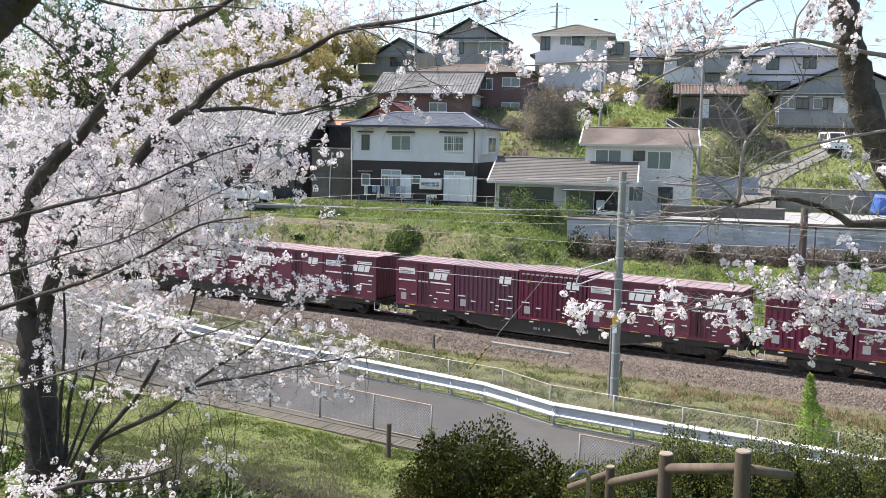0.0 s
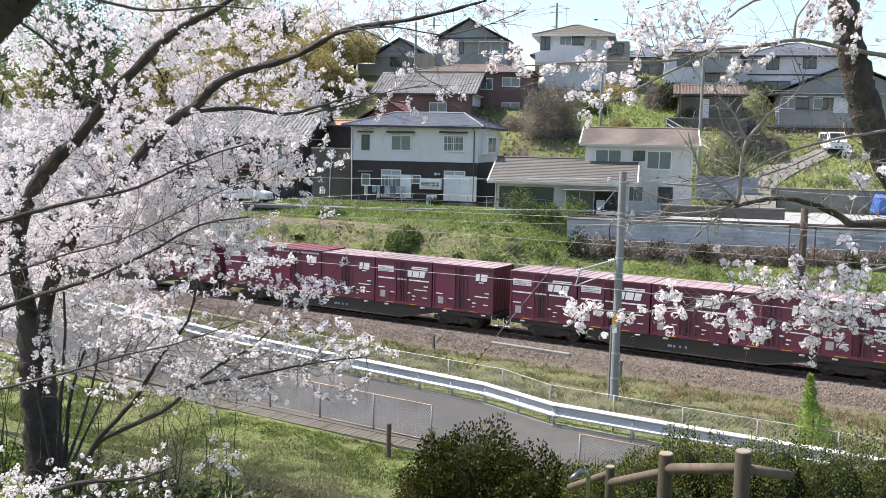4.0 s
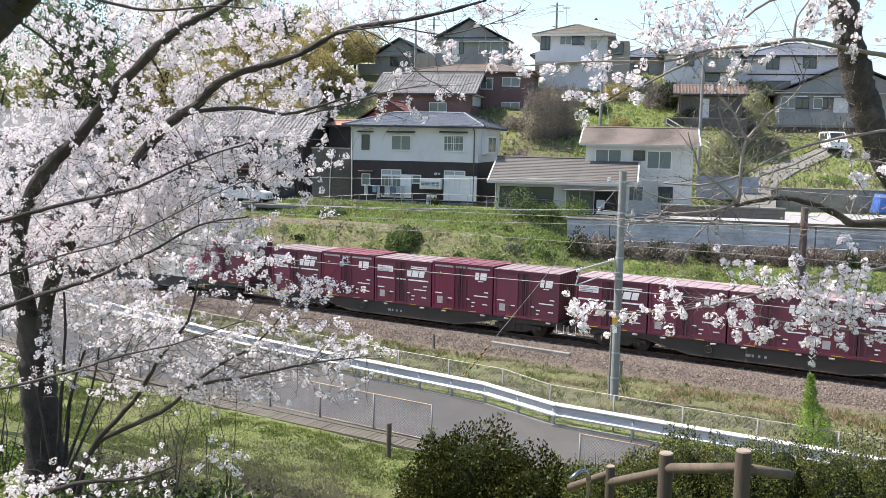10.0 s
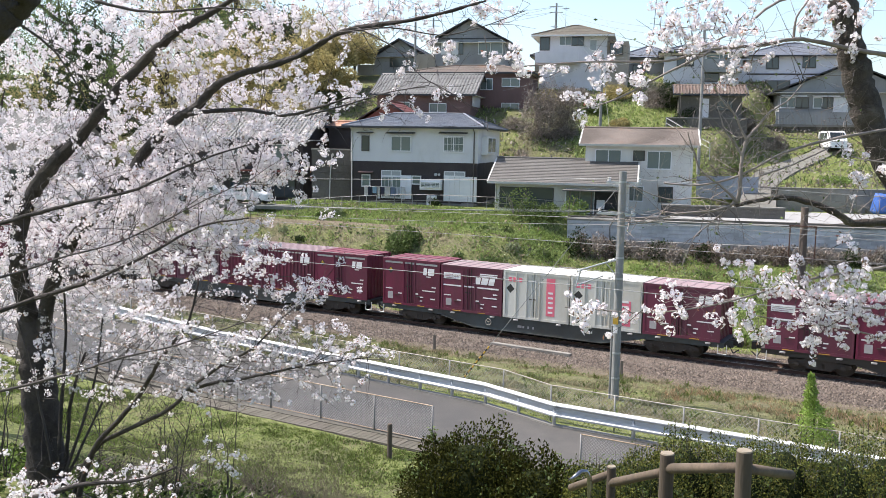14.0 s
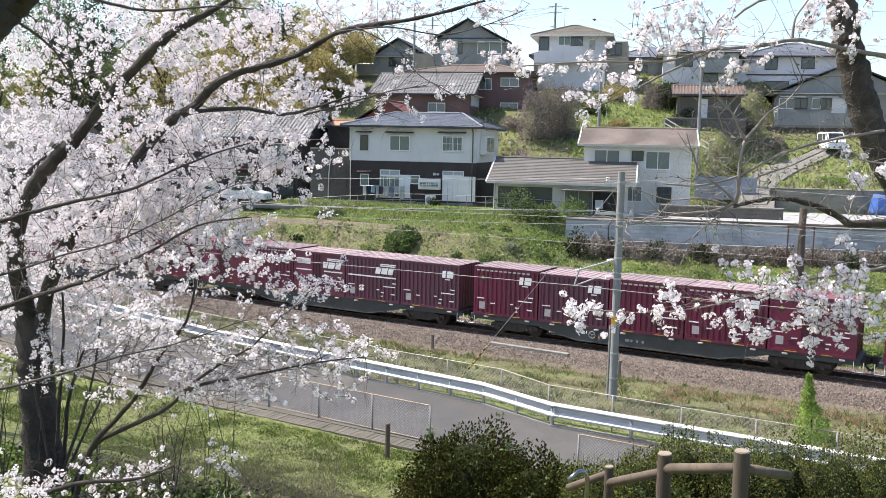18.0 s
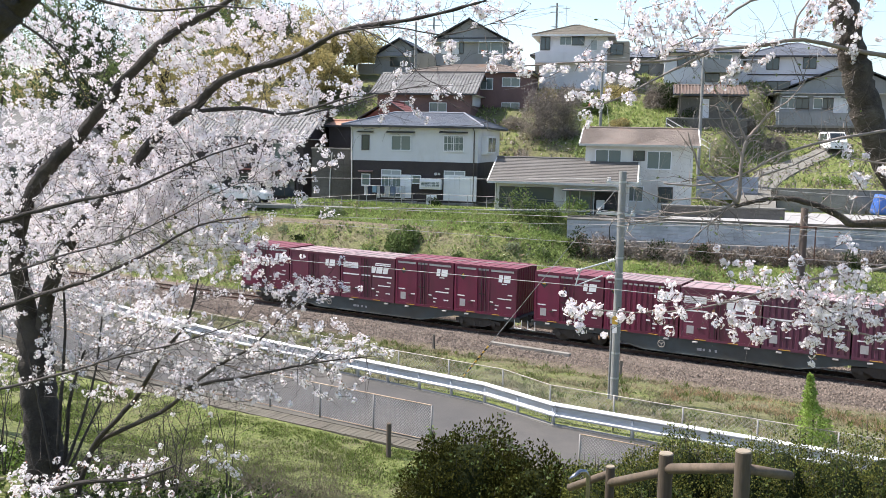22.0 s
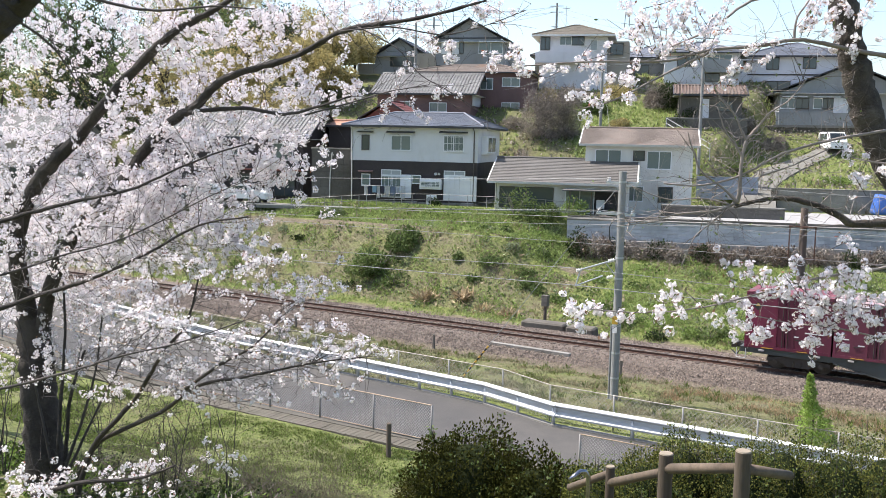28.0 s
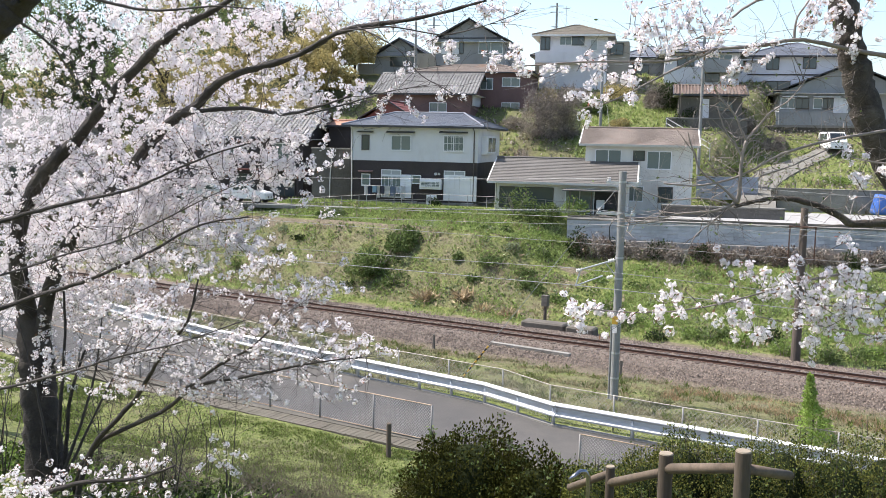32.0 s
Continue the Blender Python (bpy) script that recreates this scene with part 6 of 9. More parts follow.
def tufts(name, n, x0, x1, y0, y1, h, material, label, keep=None, blades=5, width=0.02, seed=1, patch=0.0, freq=0.28):
    """Grass in many small tufts, as one mass."""
    rng = np.random.default_rng(seed)
    x, y = rng.uniform(x0, x1, n), rng.uniform(y0, y1, n)
    if keep is not None:
        k = keep(x, y)
        x, y = x[k], y[k]
    if patch:
        v = np.array([noise.noise((a * freq, b * freq, seed * 1.0)) + 0.4 * noise.noise((a * freq * 3.3, b * freq * 3.3, seed * 2.0)) for a, b in zip(x, y)])
        k = v > patch - 0.5
        x, y = x[k], y[k]
    z = ground_z(x, y) - 0.02
    base = np.repeat(np.stack([x, y, z], 1), blades, 0)
    m = len(base)
    base[:, :2] += rng.normal(size=(m, 2)) * 0.05
    lean = rng.normal(size=(m, 2)) * 0.45
    hh = h * rng.uniform(0.5, 1.35, (m, 1))
    tip = base + np.concatenate([lean * hh, hh * rng.uniform(0.7, 1.0, (m, 1))], 1)
    mid = (base + tip) / 2 + np.array([0, 0, 1]) * hh * 0.12
    side = unit(np.concatenate([rng.normal(size=(m, 2)), np.zeros((m, 1))], 1)) * width
    verts = np.stack([base - side, base + side, mid + side * 0.8, tip, mid - side * 0.8], 1).reshape(-1, 3)
    i = np.arange(m) * 5
    tri = np.stack([np.stack([i, i + 1, i + 2], 1), np.stack([i, i + 2, i + 4], 1), np.stack([i + 4, i + 2, i + 3], 1)], 1).reshape(-1, 3)
    me = bpy.data.meshes.new(name)
    me.vertices.add(len(verts))
    me.vertices.foreach_set("co", verts.astype(np.float32).ravel())
    me.loops.add(tri.size)
    me.loops.foreach_set("vertex_index", tri.astype(np.int32).ravel())
    me.polygons.add(len(tri))
    me.polygons.foreach_set("loop_start", (np.arange(len(tri)) * 3).astype(np.int32))
    me.update(calc_edges=True)
    me.materials.append(material)
    return tagged(new(name, me), label, "grass", kind="stuff")


# grass: the far bank, the strip beside the track, the lawn
bank = lambda x, y: (np.abs(y - 10.7 - (x + 40) * 0.06) > 0.28) & (y < np.where(x < -26, 14.5, wall_y(x) - 0.3)) & (y > 4.6)
tufts("bank_grass", 32000, -60, 14, 4.3, 20, 0.2, M["grass"], "long green grass on the railway bank", bank, 4, 0.016, 2, 0.4)
tufts("bank_dry_grass", 16000, -60, 14, 4.3, 18, 0.22, M["grass_dry"], "dry straw grass on the railway bank", bank, 4, 0.014, 3, 0.5)
tufts("shelf_grass", 9000, -58, -24, 11.0, 15.0, 0.2, M["grass"], "bright short grass along the top of the bank", None, 5, 0.03, 14)
tufts("track_dry_grass", 12000, -50, 8, -13.4, -4.0, 0.16, M["grass_dry"], "thin dry grass between fence and ballast", None, 5, 0.01, 4, 0.5, 0.8)
tufts("track_weed_clumps", 900, -50, 8, -13.4, -4.2, 0.3, M["grass_lawn"], "dark green weed clumps between fence and ballast", None, 12, 0.018, 17, 0.55, 0.9)
tufts("track_grass", 26000, -50, 8, -13.6, -4.2, 0.15, M["grass_verge"], "sparse dull green weeds between fence and ballast", None, 4, 0.012, 5, 0.5, 0.7)
tufts("rust_grass", 600, -11, 1, -8.6, -5.6, 0.26, M["grass_rust"], "rust-coloured dry grass clumps by the track", None, 7, 0.012, 6, 0.5, 0.6)
slope = lambda x, y: (y < wall_y(x) - 2.2) & (y > 6.8)
tufts("slope_grass", 26000, -20, 12, 6.5, 24, 0.16, M["grass"], "short bright grass on the slope below the road", slope, 5, 0.022, 15)
tufts("far_ditch_grass", 2600, -60, 16, 3.4, 5.4, 0.2, M["grass"], "green grass along the foot of the bank", None, 5, 0.02, 7, 0.4)
lawn = lambda x, y: y < np.interp(x, [-75, -39, -28, 25], [-12.5, -18.3, -20.1, -20.4]) - 1.35
tufts("lawn_grass", 52000, -38, -7, -31, -14, 0.1, M["grass_lawn"], "short green lawn under the cherry trees", lawn, 5, 0.012, 8, 0.3)
tufts("lawn_dry_grass", 9000, -38, -7, -31, -14, 0.09, M["grass_dry"], "dry grass among the lawn", lawn, 4, 0.01, 9, 0.5)
tufts("verge_weeds", 500, -40, 2, -15.8, -14.2, 0.2, M["grass"], "weeds along the lane's edge", lambda x, y: y > np.interp(x, [-39.3, -30.2, -21.6, -15.5, -12.3, 25], [-11.6, -13.4, -14.35, -14.9, -15.95, -15.6]), 5, 0.014, 10, 0.3)
hill_g = lambda x, y: (behind(x, y) > 9.3)


def meadow(x, y):
    """The grassy part of the hillside behind the low house."""
    l, d = x * RIGHT.x + (y - EYE.y) * RIGHT.y, x * AHEAD.x + (y - EYE.y) * AHEAD.y
    return (l > 11.5) & (l < 22.5) & (d > 76) & (d < 94)


bare_hill = lambda x, y: hill_g(x, y) & ~meadow(x, y)
tufts("meadow_grass", 9000, -40, -10, 20, 50, 0.3, M["grass"], "bright green grass on the hillside meadow", meadow, 4, 0.035, 16)
tufts("hill_grass", 6000, -60, 10, 20, 62, 0.35, M["grass"], "rough green grass on the hillside", hill_g, 4, 0.05, 12, 0.4)
tufts("hill_dry_grass", 4000, -60, 10, 20, 62, 0.35, M["grass_dry"], "dry brown grass on the hillside", bare_hill, 4, 0.045, 13, 0.5)


def weeds(name, n, x0, x1, y0, y1, size, material, label, keep, seed, patch, up=0.6):
    """Broad-leaved weeds over the ground, as one mass."""
    rng = np.random.default_rng(seed)
    x, y = rng.uniform(x0, x1, n), rng.uniform(y0, y1, n)
    v = np.array([noise.noise((a * 0.55, b * 0.55, seed * 1.0)) + 0.6 * noise.noise((a * 1.9, b * 1.9, seed * 2.0)) for a, b in zip(x, y)])
    k = (v > patch) & (keep(x, y) if keep is not None else True)
    x, y, v = x[k], y[k], v[k]
    z = ground_z(x, y) + rng.uniform(0, 1, len(x)) * size * (0.6 + 1.5 * np.maximum(v, 0))
    tagged(new(name, leaf_cloud(np.stack([x, y, z], 1), size, material, up=up)), label, "weeds", kind="stuff")


weeds("lawn_weeds", 60000, -36, -7, -31, -15, 0.05, M["leaf_clover"], "bright clover and weeds in the lawn", lawn, 41, -0.05)
weeds("lawn_dark_weeds", 60000, -36, -7, -31, -15, 0.055, M["leaf_lawn"], "darker weeds in the lawn", lawn, 42, 0.0)
weeds("bank_weeds", 22000, -60, 16, 4.6, 18, 0.2, M["leaf_mid"], "broad-leaved green weeds on the bank", bank, 43, 0.2)
weeds("bank_bright_weeds", 48000, -60, 16, 4.6, 18, 0.18, M["leaf_bright"], "bright young weeds on the bank", bank, 44, 0.15)
weeds("bank_pale_weeds", 26000, -60, 16, 4.6, 18, 0.18, M["leaf_pale"], "pale weeds on the bank", bank, 45, 0.25)
weeds("bank_dry_stalks", 14000, -60, 16, 4.6, 18, 0.22, M["grass_dry"], "dry stalks on the bank", bank, 46, 0.2, 1.2)
weeds("slope_weeds", 30000, -20, 12, 6.5, 24, 0.12, M["leaf_bright"], "bright low weeds on the slope below the road", slope, 52, -0.3)
weeds("shelf_weeds", 9000, -58, -24, 11.2, 15.2, 0.14, M["leaf_bright"], "bright weeds along the top of the bank", None, 47, -0.2)
weeds("track_weeds", 12000, -50, 10, -13.5, -4.4, 0.08, M["leaf_mid"], "small weeds beside the track", None, 48, 0.05)
weeds("track_pale_weeds", 16000, -50, 10, -13.5, -4.4, 0.07, M["leaf_pale"], "pale weeds beside the track", None, 49, 0.1)
weeds("hill_weeds", 14000, -60, 12, 20, 60, 0.26, M["leaf_mid"], "green weeds on the hillside", hill_g, 50, 0.1)
weeds("hill_brown_weeds", 40000, -60, 12, 20, 60, 0.26, M["leaf_dry"], "dry brown undergrowth on the hillside", bare_hill, 51, 0.1)

# shrubs of the far bank
def bank_shrub(x, y, rx, rz, n, size, m, label, seed, m2=None):
    return shrub("shrub", x, y, ground_at(x, y) - 0.1, rx, rz, n, size, M[m], label, seed, m2=m2)


bank_shrub(-34.6, 9.0, 1.5, 2.6, 3000, 0.2, "leaf_mid", "dense dark evergreen shrub on the bank", 21)
bank_shrub(-35.2, 7.0, 2.1, 2.4, 3200, 0.2, "leaf_mid", "dense dark evergreen shrub low on the bank", 22)
bank_shrub(-33.6, 6.4, 1.0, 1.2, 600, 0.18, "leaf_mid", "green shrub at the foot of the bank", 23)
rs_ = random.Random(8)
for i in range(16):
    x = rs_.uniform(-31, -19)
    y = rs_.uniform(7.5, 12.3)
    bank_shrub(x, y, rs_.uniform(0.5, 1.1), rs_.uniform(0.4, 0.9), 380, 0.17, rs_.choice(["leaf_mid", "leaf_pale", "leaf_bright", "leaf_mid"]), "straggling green shrub on the bank", 30 + i)
for i in range(10):
    x = rs_.uniform(-58, -36)
    y = rs_.uniform(6, 10)
    bank_shrub(x, y, rs_.uniform(0.4, 0.9), rs_.uniform(0.3, 0.6), 260, 0.17, rs_.choice(["leaf_mid", "leaf_pale", "leaf_dark"]), "small scrub on the bank", 50 + i)
for i in range(22):
    x = -17 + i * 1.05 + rs_.uniform(-0.4, 0.4)
    y = rs_.uniform(4.2, 6.4)
    bank_shrub(x, y, rs_.uniform(0.7, 1.2), rs_.uniform(0.7, 1.3), 620, 0.15, rs_.choice(["leaf_mid", "leaf_dark", "leaf_bright", "leaf_bright", "leaf_mid"]), "tangled green shrub beside the track", 70 + i, M["leaf_bright"] if i % 3 == 0 else None)
for i in range(46):
    x = -24 + i * 0.62 + rs_.uniform(-0.3, 0.3)
    y = wall_y(x) - rs_.uniform(0.5, 1.3)
    bank_shrub(x, y, rs_.uniform(0.7, 1.1), rs_.uniform(1.3, 1.9) + (0.7 if i < 4 else 0.0), 760, 0.16, rs_.choice(["leaf_brown", "leaf_dry", "leaf_brown", "leaf_dry", "leaf_dark"]), "brown tangled creeper below the road wall", 110 + i)
for i in range(10):
    x = -18 + i * 2.1 + rs_.uniform(-0.8, 0.8)
    y = rs_.uniform(9, wall_y(x) - 3.5)
    bank_shrub(x, y, rs_.uniform(0.6, 1.2), rs_.uniform(0.3, 0.6), 380, 0.16, rs_.choice(["leaf_bright", "leaf_mid"]), "bright low greenery on the slope", 140 + i)
for x, y, h in ((-30.5, 5.6, 1.1), (-28.0, 6.0, 1.2), (-24.5, 5.2, 0.9), (-26.2, 5.4, 0.7)):
    p = RNG.normal(size=(200, 3)) * np.array([0.3, 0.3, 0.06])
    g_ob = thing("dry_grass_clump", pose(x, y, ground_at(x, y)), "tall clump of dry straw grass", "grass clump")
    part("blade", leaf_cloud(p, h * 0.5, M["grass_straw"], up=0.9, slim=0.045, jitter=0.6), None, g_ob)["kind"] = "stuff"
# garden shrubs before the houses
for l, d, rx, rz, m, lab, s in ((5.0, 65.6, 1.9, 2.5, "leaf_mid", "rounded green garden shrub by a house", 160), (8.8, 65.0, 1.3, 2.2, "leaf_bright", "yellow-green garden shrub before a porch", 161), (7.3, 65.0, 1.0, 1.4, "leaf_mid", "green garden shrub before a house", 162),
                                (-8.6, 71.5, 1.0, 1.9, "leaf_pale", "grey-green garden shrub beside a wall", 163), (-9.3, 70.8, 0.6, 0.9, "leaf_mid", "small green shrub by the lane", 164), (-0.8, 71.0, 0.6, 0.9, "leaf_dark", "small clipped shrub by the house", 165), (12.0, 66.0, 0.7, 1.0, "leaf_mid", "small green shrub by the lane", 166)):
    p = at(l, d, 0)
    shrub("garden_shrub", p.x, p.y, ground_at(p.x, p.y) - 0.05, rx, rz, 1500, 0.14, M[m], lab, s)
p = at(-8.6, 70.0, 0)
fl = shrub("flowering_shrub", p.x, p.y, ground_at(p.x, p.y), 0.8, 1.2, 300, 0.13, M["leaf_mid"], "small shrub with large white flowers", 170)
pp, dd = clumps(60, 1.0, seed=171)
part("flowers", leaf_cloud(pp * np.array([0.9, 0.9, 1.3]), 0.22, M["petal"], outward=dd, slim=0.9), None, fl)

# hillside scrub
for l, d, rx, rz, m, lab, s in ((8.7, 86.2, 2.1, 8.2, "leaf_dry", "large bare grey-brown bush on the hillside", 180), (10.9, 86.3, 1.7, 7.0, "leaf_dry", "bare grey-brown bush on the hillside", 181), (8.2, 80, 1.4, 2.2, "leaf_olive", "olive scrub on the hillside", 182), (7.6, 79, 0.9, 1.6, "leaf_bright", "yellow-green scrub behind the houses", 183),
                                (20.4, 92.5, 1.6, 3.0, "leaf_dry", "brown thicket under the houses", 184), (21.6, 92.5, 1.7, 3.6, "leaf_dark", "dark thicket under the houses", 185), (22.6, 88, 1.6, 2.6, "leaf_dark", "dark scrub under the houses", 186), (14.2, 92, 1.6, 1.8, "leaf_mid", "green scrub on the hillside", 187), (16.2, 88, 1.2, 1.2, "leaf_olive", "olive scrub on the hillside", 188),
                                (13.0, 95, 1.8, 2.4, "leaf_dry", "bare shrub below a white house", 189), (17.0, 96, 2.0, 2.2, "leaf_olive", "brownish shrub below a white house", 190), (10.2, 96, 1.2, 2.0, "leaf_olive", "orange-brown shrub by a balcony", 191), (20.5, 75, 0.7, 0.6, "leaf_olive", "olive scrub by the drive", 192), (23.0, 79, 0.9, 0.6, "leaf_mid", "green scrub by the drive", 193), (25.2, 82, 0.9, 0.6, "leaf_mid", "green scrub by the drive", 194), (33.0, 79.5, 1.6, 0.6, "leaf_bright", "low bright greenery on the terrace", 195),
                                (27.5, 88, 1.5, 1.8, "leaf_dry", "brown scrub under a veranda", 196), (31.0, 89, 1.2, 1.5, "leaf_dry", "brown scrub under a veranda", 197)):
    x, y, z = on_ground(l, d)
    shrub("hill_shrub", x, y, z - 0.2, rx, rz, 7500, 0.15, M[m], lab, s, lobes=22, stems=14)


rs_ = random.Random(77)
for i in range(110):
    x, y = rs_.uniform(-58, 4), rs_.uniform(22, 60)
    if meadow(x, y) or (x > -20 and behind(x, y) < 24) or behind(x, y) < 10.5 or behind(x, y) > 34 or any((Matrix.Rotation(-ROT, 3, "Z") @ Vector((x - hx, y - hy, 0))).x > -1.5 and (Matrix.Rotation(-ROT, 3, "Z") @ Vector((x - hx, y - hy, 0))).x < hw + 1.5 and -2.5 < (Matrix.Rotation(-ROT, 3, "Z") @ Vector((x - hx, y - hy, 0))).y < 9 for hx, hy, hw in ((-52, 31.35, 9.2), (-51.5, 36.8, 12), (-63.6, 47.7, 6), (-56.7, 49.4, 8.5), (-40.9, 47, 9), (-30.6, 53.4, 7.6), (-22.4, 58.8, 10.5), (-18.5, 52, 10), (-25.4, 41.6, 6), (-18, 36, 9), (-16, 44, 9), (-48.5, 24, 4.6))):
        continue
    shrub("hill_shrub", x, y, ground_at(x, y) - 0.15, rs_.uniform(0.9, 1.9), rs_.uniform(0.9, 2.2), 1300, 0.17, M[rs_.choice(["leaf_dry", "leaf_dry", "leaf_dry", "leaf_olive", "leaf_dark", "leaf_mid"])], "scrubby brown and green bush on the hillside", 500 + i)


def tree(x, y, z, h, r, m, label, seed, n=8000, size=0.26):
    ob = thing("tree", pose(x, y, z), label, "tree")
    rng = random.Random(seed)
    part("trunk", tube(bmesh.new(), [(0, 0, -0.4), (rng.uniform(-.2, .2), rng.uniform(-.2, .2), h * 0.35), (rng.uniform(-.4, .4), rng.uniform(-.4, .4), h * 0.75)], [0.02 * h, 0.014 * h, 0.006 * h], 7), M["bark"], ob)
    for i in range(5):
        a = rng.uniform(0, 6.28)
        part("limb", tube(bmesh.new(), [(0, 0, h * (0.3 + 0.07 * i)), (math.cos(a) * r * 0.35, math.sin(a) * r * 0.35, h * (0.45 + 0.07 * i)), (math.cos(a) * r * 0.75, math.sin(a) * r * 0.75, h * (0.55 + 0.08 * i))], [0.014 * h, 0.009 * h, 0.003 * h], 5), M["bark"], ob)
    p, d = clumps(n, 1.0, lobes=14, seed=seed, flat=1.0)
    p = p * np.array([r, r, h * 0.62]) + np.array([0, 0, h * 0.33])
    part("crown", leaf_cloud(p, size, M[m], outward=d), None, ob)


k = 0
for l, d, h, r, m in ((-14, 104, 9, 4, "leaf_olive"), (-19, 108, 10, 5, "leaf_dark"), (-25, 104, 9, 5, "leaf_mid"), (-31, 110, 11, 5, "leaf_olive"), (-37, 100, 10, 5, "leaf_dark"), (-43, 106, 11, 6, "leaf_mid"), (-50, 100, 10, 5, "leaf_dark"), (-17, 118, 10, 5, "leaf_olive"), (-27, 122, 12, 6, "leaf_olive"),
                      (-10.5, 110, 6, 3, "leaf_olive"), (-12, 98, 6, 3.2, "leaf_olive"), (-22, 95, 8, 4, "leaf_olive"), (-30, 94, 8, 4, "leaf_mid"), (-39, 92, 9, 5, "leaf_olive"), (-47, 90, 9, 5, "leaf_dark"), (-16, 90, 6, 3, "leaf_olive"), (-54, 95, 10, 6, "leaf_mid"), (-34, 120, 12, 6, "leaf_dark"), (-11.5, 120, 7, 4, "leaf_olive"),
                      (-33, 88, 11.5, 5, "leaf_dark"), (-26.5, 90, 10, 4.5, "leaf_olive"), (-41, 86, 12, 5, "leaf_mid"), (-48, 83, 12, 6, "leaf_dark"), (-20.5, 97, 10.5, 4.5, "leaf_olive"), (-15.5, 100, 9, 4, "leaf_olive"), (-12.2, 104, 8.5, 3.6, "leaf_olive")):
    x, y, z = on_ground(l, d)
    tree(x, y, z, h * (1.35 if l < -24 else 1.0), r * (1.2 if l < -24 else 1.0), m, {"leaf_olive": "hillside tree in olive-yellow spring leaf", "leaf_dark": "dark evergreen tree on the hillside", "leaf_mid": "green leafy tree on the hillside"}[m], 300 + k)
    k += 1
# ---- cherry trees: limbs and sprays as (side, ahead, height) ----
LEFT_LIMBS = []
LEFT_LIMBS.append(("trunk", 0.225, 0.16, [(-4.34, 10.00, 5.84), (-4.35, 10.00, 6.65), (-4.40, 10.00, 7.47), (-4.45, 10.00, 8.03)]))
LEFT_LIMBS.append(("limb", 0.11, 0.018, [(-4.44, 10.00, 7.91), (-4.40, 9.60, 8.82), (-4.04, 9.30, 9.51), (-3.50, 9.00, 9.97), (-2.97, 8.60, 10.43), (-2.39, 8.20, 10.85), (-1.85, 7.90, 11.09), (-1.45, 7.60, 11.31)]))
LEFT_LIMBS.append(("limb", 0.085, 0.008, [(-4.37, 10.00, 7.79), (-3.89, 9.50, 8.78), (-3.15, 9.00, 9.49), (-2.59, 8.60, 10.05), (-2.20, 8.30, 10.26), (-1.88, 8.10, 10.50), (-1.25, 7.80, 10.67), (-0.81, 7.50, 10.85), (-0.22, 7.20, 10.92), (0.28, 7.00, 11.03)]))
LEFT_LIMBS.append(("limb", 0.022, 0.007, [(-2.25, 8.30, 10.21), (-1.74, 8.10, 10.25), (-1.36, 7.90, 10.20), (-1.05, 7.70, 10.26), (-0.76, 7.50, 10.34)]))
LEFT_LIMBS.append(("limb", 0.024, 0.005, [(-4.10, 8.00, 9.15), (-3.80, 8.00, 9.24), (-3.42, 7.90, 9.35), (-3.00, 7.80, 9.46), (-2.55, 7.60, 9.56), (-2.18, 7.40, 9.71), (-1.77, 7.20, 9.87), (-1.44, 7.00, 9.96)]))
LEFT_LIMBS.append(("limb", 0.012, 0.003, [(-4.11, 8.00, 8.71), (-3.67, 7.90, 8.82), (-3.11, 7.70, 9.01), (-2.66, 7.50, 9.14), (-2.28, 7.30, 9.30), (-1.78, 7.10, 9.55), (-1.40, 6.90, 9.71)]))
LEFT_LIMBS.append(("limb", 0.025, 0.006, [(-4.28, 8.50, 8.32), (-3.60, 8.40, 8.56), (-3.11, 8.20, 8.73), (-2.55, 8.00, 8.99), (-2.05, 7.80, 9.26), (-1.59, 7.60, 9.36)]))
LEFT_LIMBS.append(("limb", 0.014, 0.004, [(-4.56, 9.00, 7.43), (-3.85, 8.80, 7.65), (-3.34, 8.60, 7.83), (-2.90, 8.40, 8.00), (-2.37, 8.20, 8.16), (-1.72, 8.00, 8.42)]))
LEFT_LIMBS.append(("limb", 0.034, 0.004, [(-4.10, 10.00, 5.88), (-3.79, 9.70, 6.51), (-3.44, 9.40, 6.89), (-2.79, 9.10, 7.26), (-2.36, 8.90, 7.59), (-1.87, 8.70, 7.74), (-1.19, 8.40, 7.96), (-0.66, 8.20, 8.08)]))
LEFT_LIMBS.append(("limb", 0.018, 0.005, [(-2.47, 8.90, 7.56), (-2.11, 8.80, 7.84), (-1.75, 8.60, 8.07), (-1.45, 8.40, 8.40)]))
LEFT_LIMBS.append(("limb", 0.032, 0.007, [(-3.81, 9.50, 6.15), (-3.58, 9.40, 6.77), (-3.09, 9.20, 7.34), (-2.86, 9.00, 7.66), (-2.65, 8.80, 7.95), (-2.37, 8.60, 8.29), (-2.24, 8.50, 8.70)]))
LEFT_LIMBS.append(("limb", 0.105, 0.09, [(-2.33, 4.20, 10.18), (-2.17, 4.20, 10.35), (-2.01, 4.20, 10.49), (-1.87, 4.20, 10.64), (-1.72, 4.20, 10.84)]))
LEFT_LIMBS.append(("limb", 0.01, 0.004, [(-2.97, 6.50, 10.79), (-2.75, 6.60, 10.61), (-2.65, 6.70, 10.43), (-2.54, 6.80, 10.18)]))
LEFT_LIMBS.append(("limb", 0.012, 0.004, [(-2.21, 6.00, 10.84), (-1.98, 6.00, 10.79), (-1.75, 6.00, 10.78), (-1.48, 6.00, 10.81), (-1.21, 6.00, 10.80)]))
